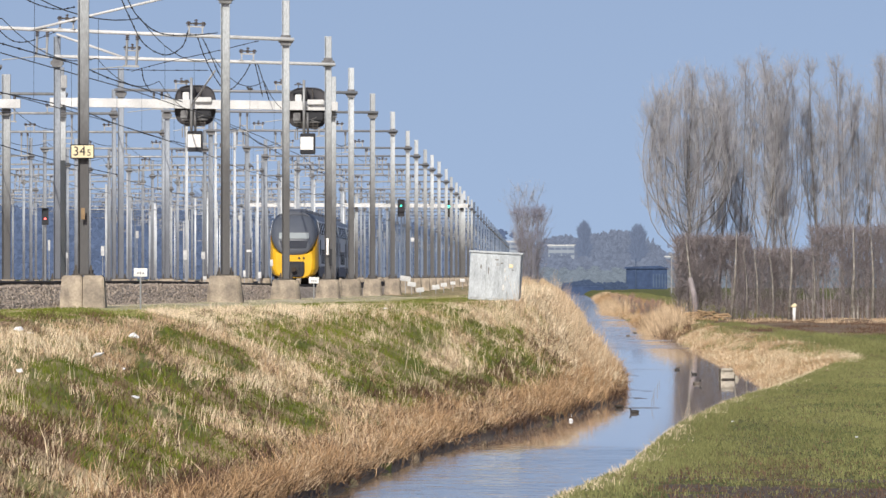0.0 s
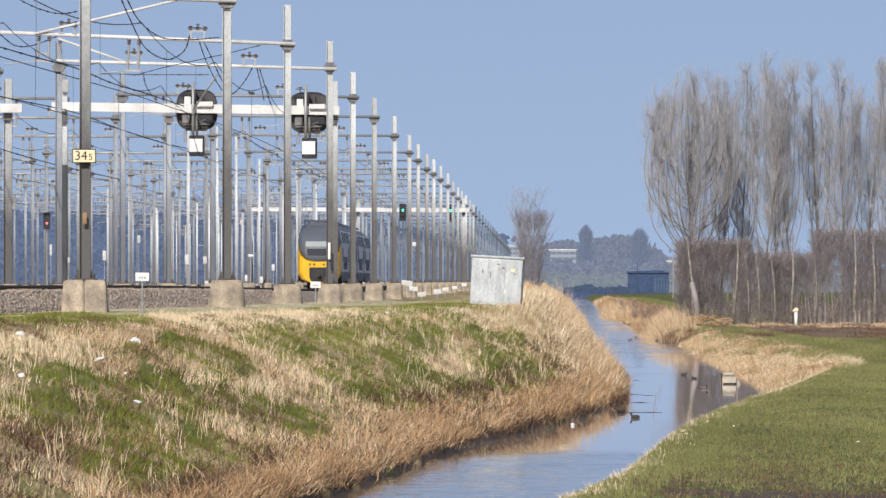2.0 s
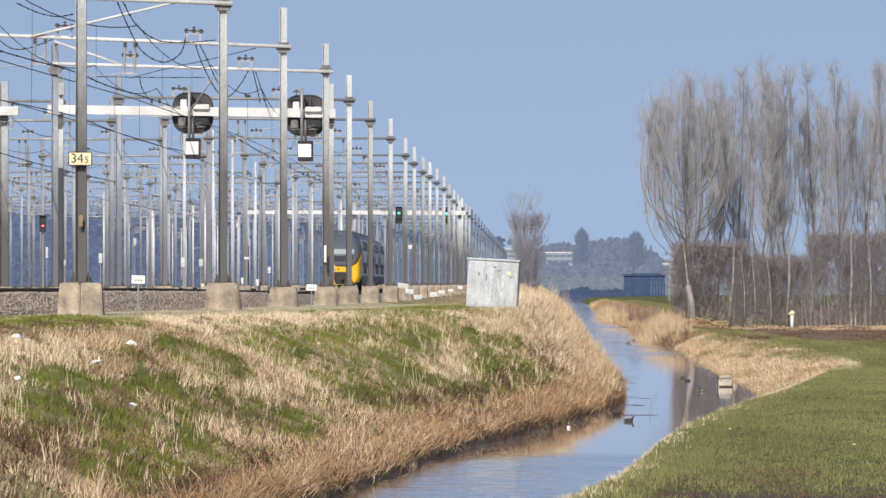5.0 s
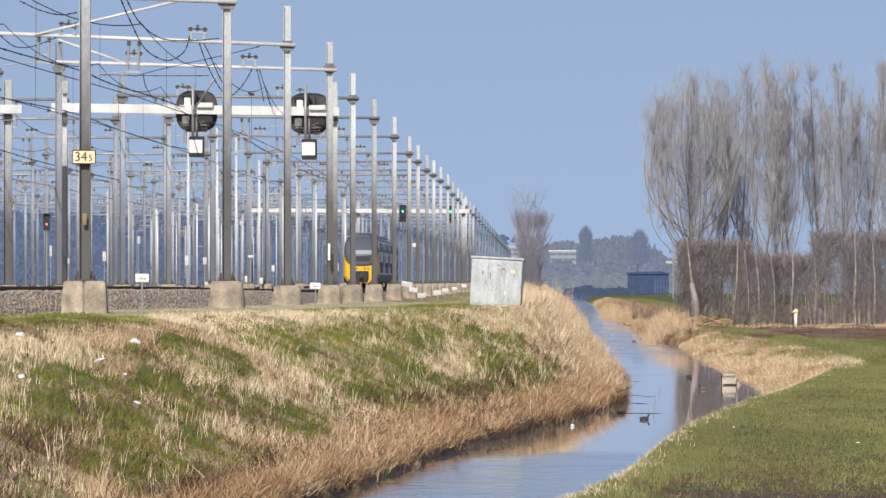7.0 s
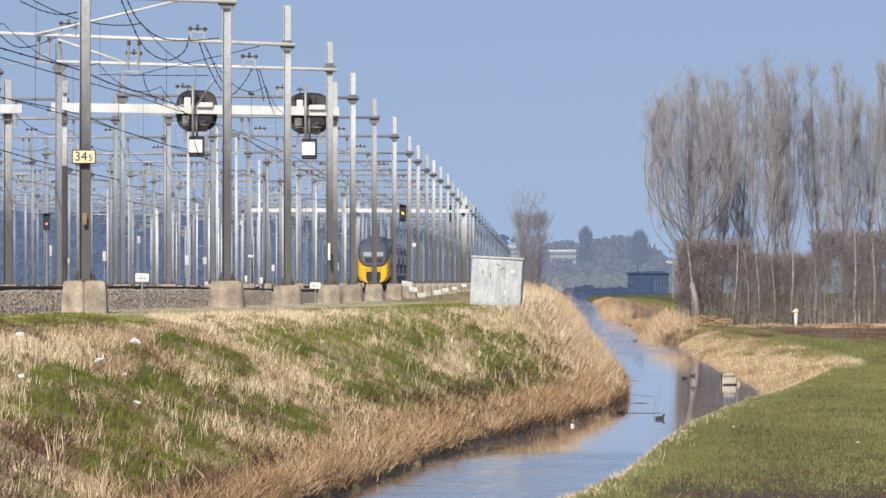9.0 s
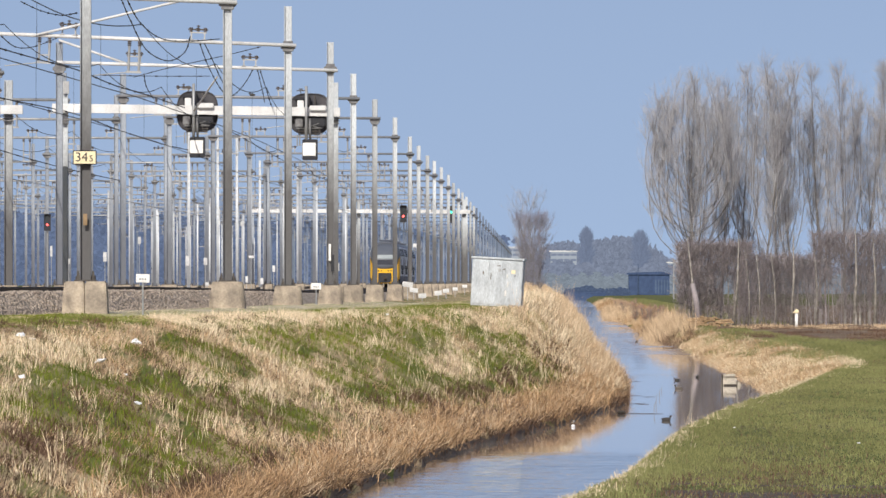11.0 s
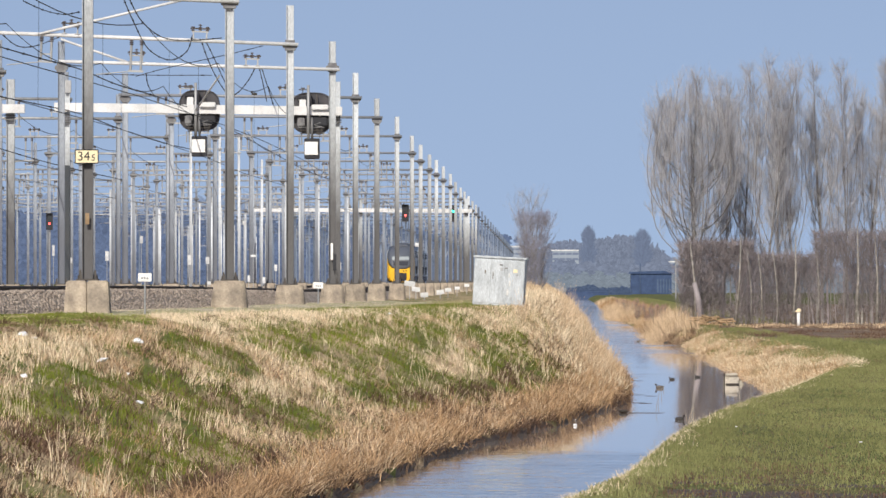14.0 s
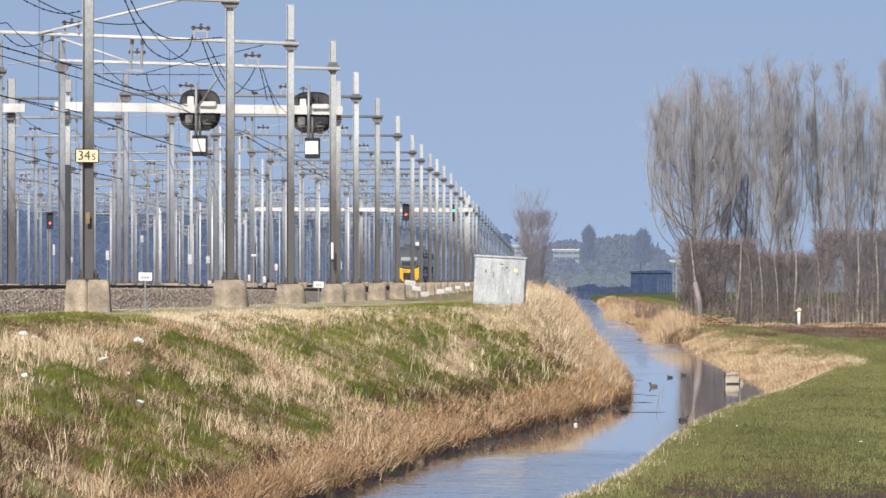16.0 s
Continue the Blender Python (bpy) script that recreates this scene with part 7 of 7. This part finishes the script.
# dark blades put the shade between the reeds into colour
cover("reed_shade", DEAD_AND_SHADE, "dark stems standing in for the shade between the reeds", 60000, 200, 430, lambda y: (LEFT_WATER(y) - 2.6, LEFT_WATER(y) + 0.04), 74,
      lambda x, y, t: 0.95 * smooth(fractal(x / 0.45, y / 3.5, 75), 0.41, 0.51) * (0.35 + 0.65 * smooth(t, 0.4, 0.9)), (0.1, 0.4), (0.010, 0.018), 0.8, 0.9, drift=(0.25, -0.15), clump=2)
cover("rusty_reeds", RUST, "rust-brown leaning reeds near the water", 14000, 215, 420, lambda y: (LEFT_WATER(y) - 1.5, LEFT_WATER(y) + 0.04), 76,
      lambda x, y, t: 0.8 * smooth(fractal(x / 0.6, y / 5, 77), 0.45, 0.58) * smooth(t, 0.1, 0.5), (0.2, 0.6), (0.010, 0.018), 0.5, 0.8, drift=(0.25, -0.15), clump=3)
cover("far_bank_litter", RUST, "brown dead reeds on the far ditch bank", 14000, 600, 1300, lambda y: (RIGHT_WATER(y) - 0.1, RIGHT_CREST(y) + 1.8), 78,
      lambda x, y, t: 0.2 + 0.7 * smooth(fractal(x / 1.5, y / 40, 79), 0.45, 0.58), (0.2, 0.7), (0.02, 0.04), 0.6, 0.7, clump=2)
cover("leaning_stalks", PALE, "long bleached stalks leaning across the bank grass", 1000, 195, 330, lambda y: (LEFT_CREST(y) + 1.2, LEFT_WATER(y) - 0.2), 83,
      lambda x, y, t: 0.15 + 0.85 * smooth(fractal(x / 0.8, y / 6, 84), 0.45, 0.58), (0.2, 0.5), (0.008, 0.013), 0.7, 0.1, drift=(0.4, -0.1))
cover("bulge_reeds", STRAW, "tall tan reeds leaning over the far ditch", 26000, 530, 960, lambda y: (RIGHT_WATER(y) - 0.3, RIGHT_WATER(y) + 2.0), 87,
      lambda x, y, t: (0.04 + 0.96 * smooth(fractal(x / 1.0, y / 16, 88), 0.46, 0.54)) * np.maximum(np.exp(-((y - 575) / 32) ** 2), 0.9 * np.exp(-((y - 900) / 60) ** 2)), (0.4, 1.25), (0.014, 0.026), 0.3, 0.4, drift=(-0.12, -0.1), clump=4)
cover("ditch_clumps", DEAD_AND_SHADE, "dark brown brush clumps leaning over the ditch", 7000, 490, 640, lambda y: (RIGHT_WATER(y) - 0.2, RIGHT_WATER(y) + 1.3), 94,
      lambda x, y, t: smooth(fractal(x / 0.7, y / 9, 95), 0.48, 0.54) * smooth(y, 490, 530), (0.2, 0.7), (0.012, 0.022), 0.5, 0.5, drift=(-0.2, -0.1), clump=3)
cover("shoulder_straw", PALE, "thin upright dead grass along the bank shoulder", 12000, 203, 275, lambda y: (LEFT_CREST(y) - 0.3, LEFT_CREST(y) + 1.5), 96,
      lambda x, y, t: (0.15 + 0.85 * smooth(fractal(x / 0.7, y / 4, 97), 0.44, 0.54)) * smooth(t, 0, 0.25) * (1 - 0.6 * smooth(t, 0.6, 1)) * (1 - 0.9 * smooth(y, 236, 252)), (0.05, 0.16), (0.009, 0.014), 0.3, 0.2, clump=3)
cover("brown_tangle", RUST, "brown tangled dead stems below the bank shoulder", 12000, 160, 215, slope, 98,
      lambda x, y, t: np.exp(-((x - BROWN_X) / 0.9) ** 2 - ((y - BROWN_Y) / 9) ** 2) * (0.3 + 0.7 * smooth(fractal(x / 0.4, y / 3, 99), 0.42, 0.56)), (0.08, 0.26), (0.007, 0.013), 0.9, 0.6, drift=(0.2, -0.1), clump=2)
cover("dark_tangle", DEAD_AND_SHADE, "dark dead stems below the bank shoulder", 9000, 160, 215, slope, 100,
      lambda x, y, t: np.exp(-((x - BROWN_X) / 0.9) ** 2 - ((y - BROWN_Y) / 9) ** 2) * smooth(fractal(x / 0.4, y / 3, 101), 0.46, 0.56), (0.08, 0.24), (0.007, 0.013), 0.9, 0.6, drift=(0.2, -0.1), clump=2)
cover("spiky_reeds", STRAW, "thin upright reeds standing above the bank edge", 2600, 285, 460, lambda y: (LEFT_CREST(y) + 0.4, LEFT_WATER(y) - 0.1), 104,
      lambda x, y, t: 0.15 + 0.85 * smooth(fractal(x / 0.6, y / 8, 105), 0.46, 0.58), (0.45, 1.0), (0.008, 0.014), 0.2, 0.15, drift=(0.12, 0), clump=3)
# dark blades paint shaded gaps among the tufts
cover("bank_gaps", DEAD_AND_SHADE, "dark stems standing in for shaded gaps between the bank tufts", 62000, 106, 330, lambda y: (LEFT_CREST(y), LEFT_WATER(y) - 0.2), 85,
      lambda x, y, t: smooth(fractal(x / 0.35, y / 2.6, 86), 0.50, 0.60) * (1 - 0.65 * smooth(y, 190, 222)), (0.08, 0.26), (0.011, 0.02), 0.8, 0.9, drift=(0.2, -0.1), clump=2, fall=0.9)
cover("lower_tangle", DEAD_AND_SHADE, "dark brown tangle along the lower bank", 30000, 104, 240, lambda y: (LEFT_WATER(y) - 1.5, LEFT_WATER(y) - 0.1), 102,
      lambda x, y, t: smooth(fractal(x / 0.3, y / 2.0, 103), 0.46, 0.56) * (0.4 + 0.6 * t) * (1 - 0.6 * smooth(y, 150, 175)), (0.15, 0.5), (0.009, 0.016), 0.9, 0.7, drift=(0.2, -0.1), clump=2, fall=0.9)
for x_, y_, h in ((1255, 735, 0.5), (1268, 728, 0.55), (1160, 795, 0.55), (1148, 800, 0.4), (1225, 752, 0.45), (1005, 870, 0.85), (998, 878, 0.7), (1070, 800, 0.75), (1060, 815, 0.5), (1213, 745, 1.2)):
    x, d, z = ground_spot(x_, y_, 100, 330)
    rng = np.random.default_rng(x_)
    k = 5
    me = blades("reed_stalk", x + rng.normal(0, 0.08, k), d + rng.normal(0, 0.4, k), np.full(k, z - 0.05), h * rng.uniform(0.6, 1, k), np.full(k, 0.0055), 0.16, rng, 0.25)
    whole("reed_stalk", me, PALE, "few tall pale reed stalks at the ditch edge", "reed", "loose reed stalks", kind="stuff")


def motions():
    rows = []
    for i in range(33):
        t = i * 0.5
        y = 540 + 29.2 * t
        x = float(ROW(y)) - 6.3
        x2 = float(ROW(y + 100)) - 6.3
        rows.append((t, pose(x, y, RAIL_TOP + float(DIP(y)), 0, 0, -math.degrees(math.atan2(x2 - x, 100)))))
    walk(train, rows)
    for bird, (_, _, _, path) in zip(birds, SWIM):
        spots = [(t, *on_water(x, y)) for t, x, y in path]
        rows = []
        for i, (t, x, y) in enumerate(spots):
            j = min(i + 1, len(spots) - 1)
            heading = 0 if spots[j][1] >= spots[j - 1][1] else 176
            rows.append((t, x, y, heading))
        keyed = []
        for i, (t, x, y, h) in enumerate(rows):
            keyed.append((t, pose(x, y, WATER_Z, 0, 0, h)))
            if i + 1 < len(rows) and rows[i + 1][3] != h:
                t1, x1, y1, h1 = rows[i + 1]
                keyed += [(t1 - 0.6, pose(x + (x1 - x) * 0.7, y + (y1 - y) * 0.7, WATER_Z, 0, 0, h + (h1 - h) * 0.3)),
                          (t1 - 0.3, pose(x + (x1 - x) * 0.85, y + (y1 - y) * 0.85, WATER_Z, 0, 0, h + (h1 - h) * 0.65))]
        walk(bird, keyed)
    walk(mask_a, [(0, pose(0, 0, 0)), (8.7, pose(0, 0, 0)), (8.8, pose(0, 0, -0.22)), (10.2, pose(0, 0, -0.22)), (10.3, pose(0, 0, -0.44)), (16, pose(0, 0, -0.44))])


motions()
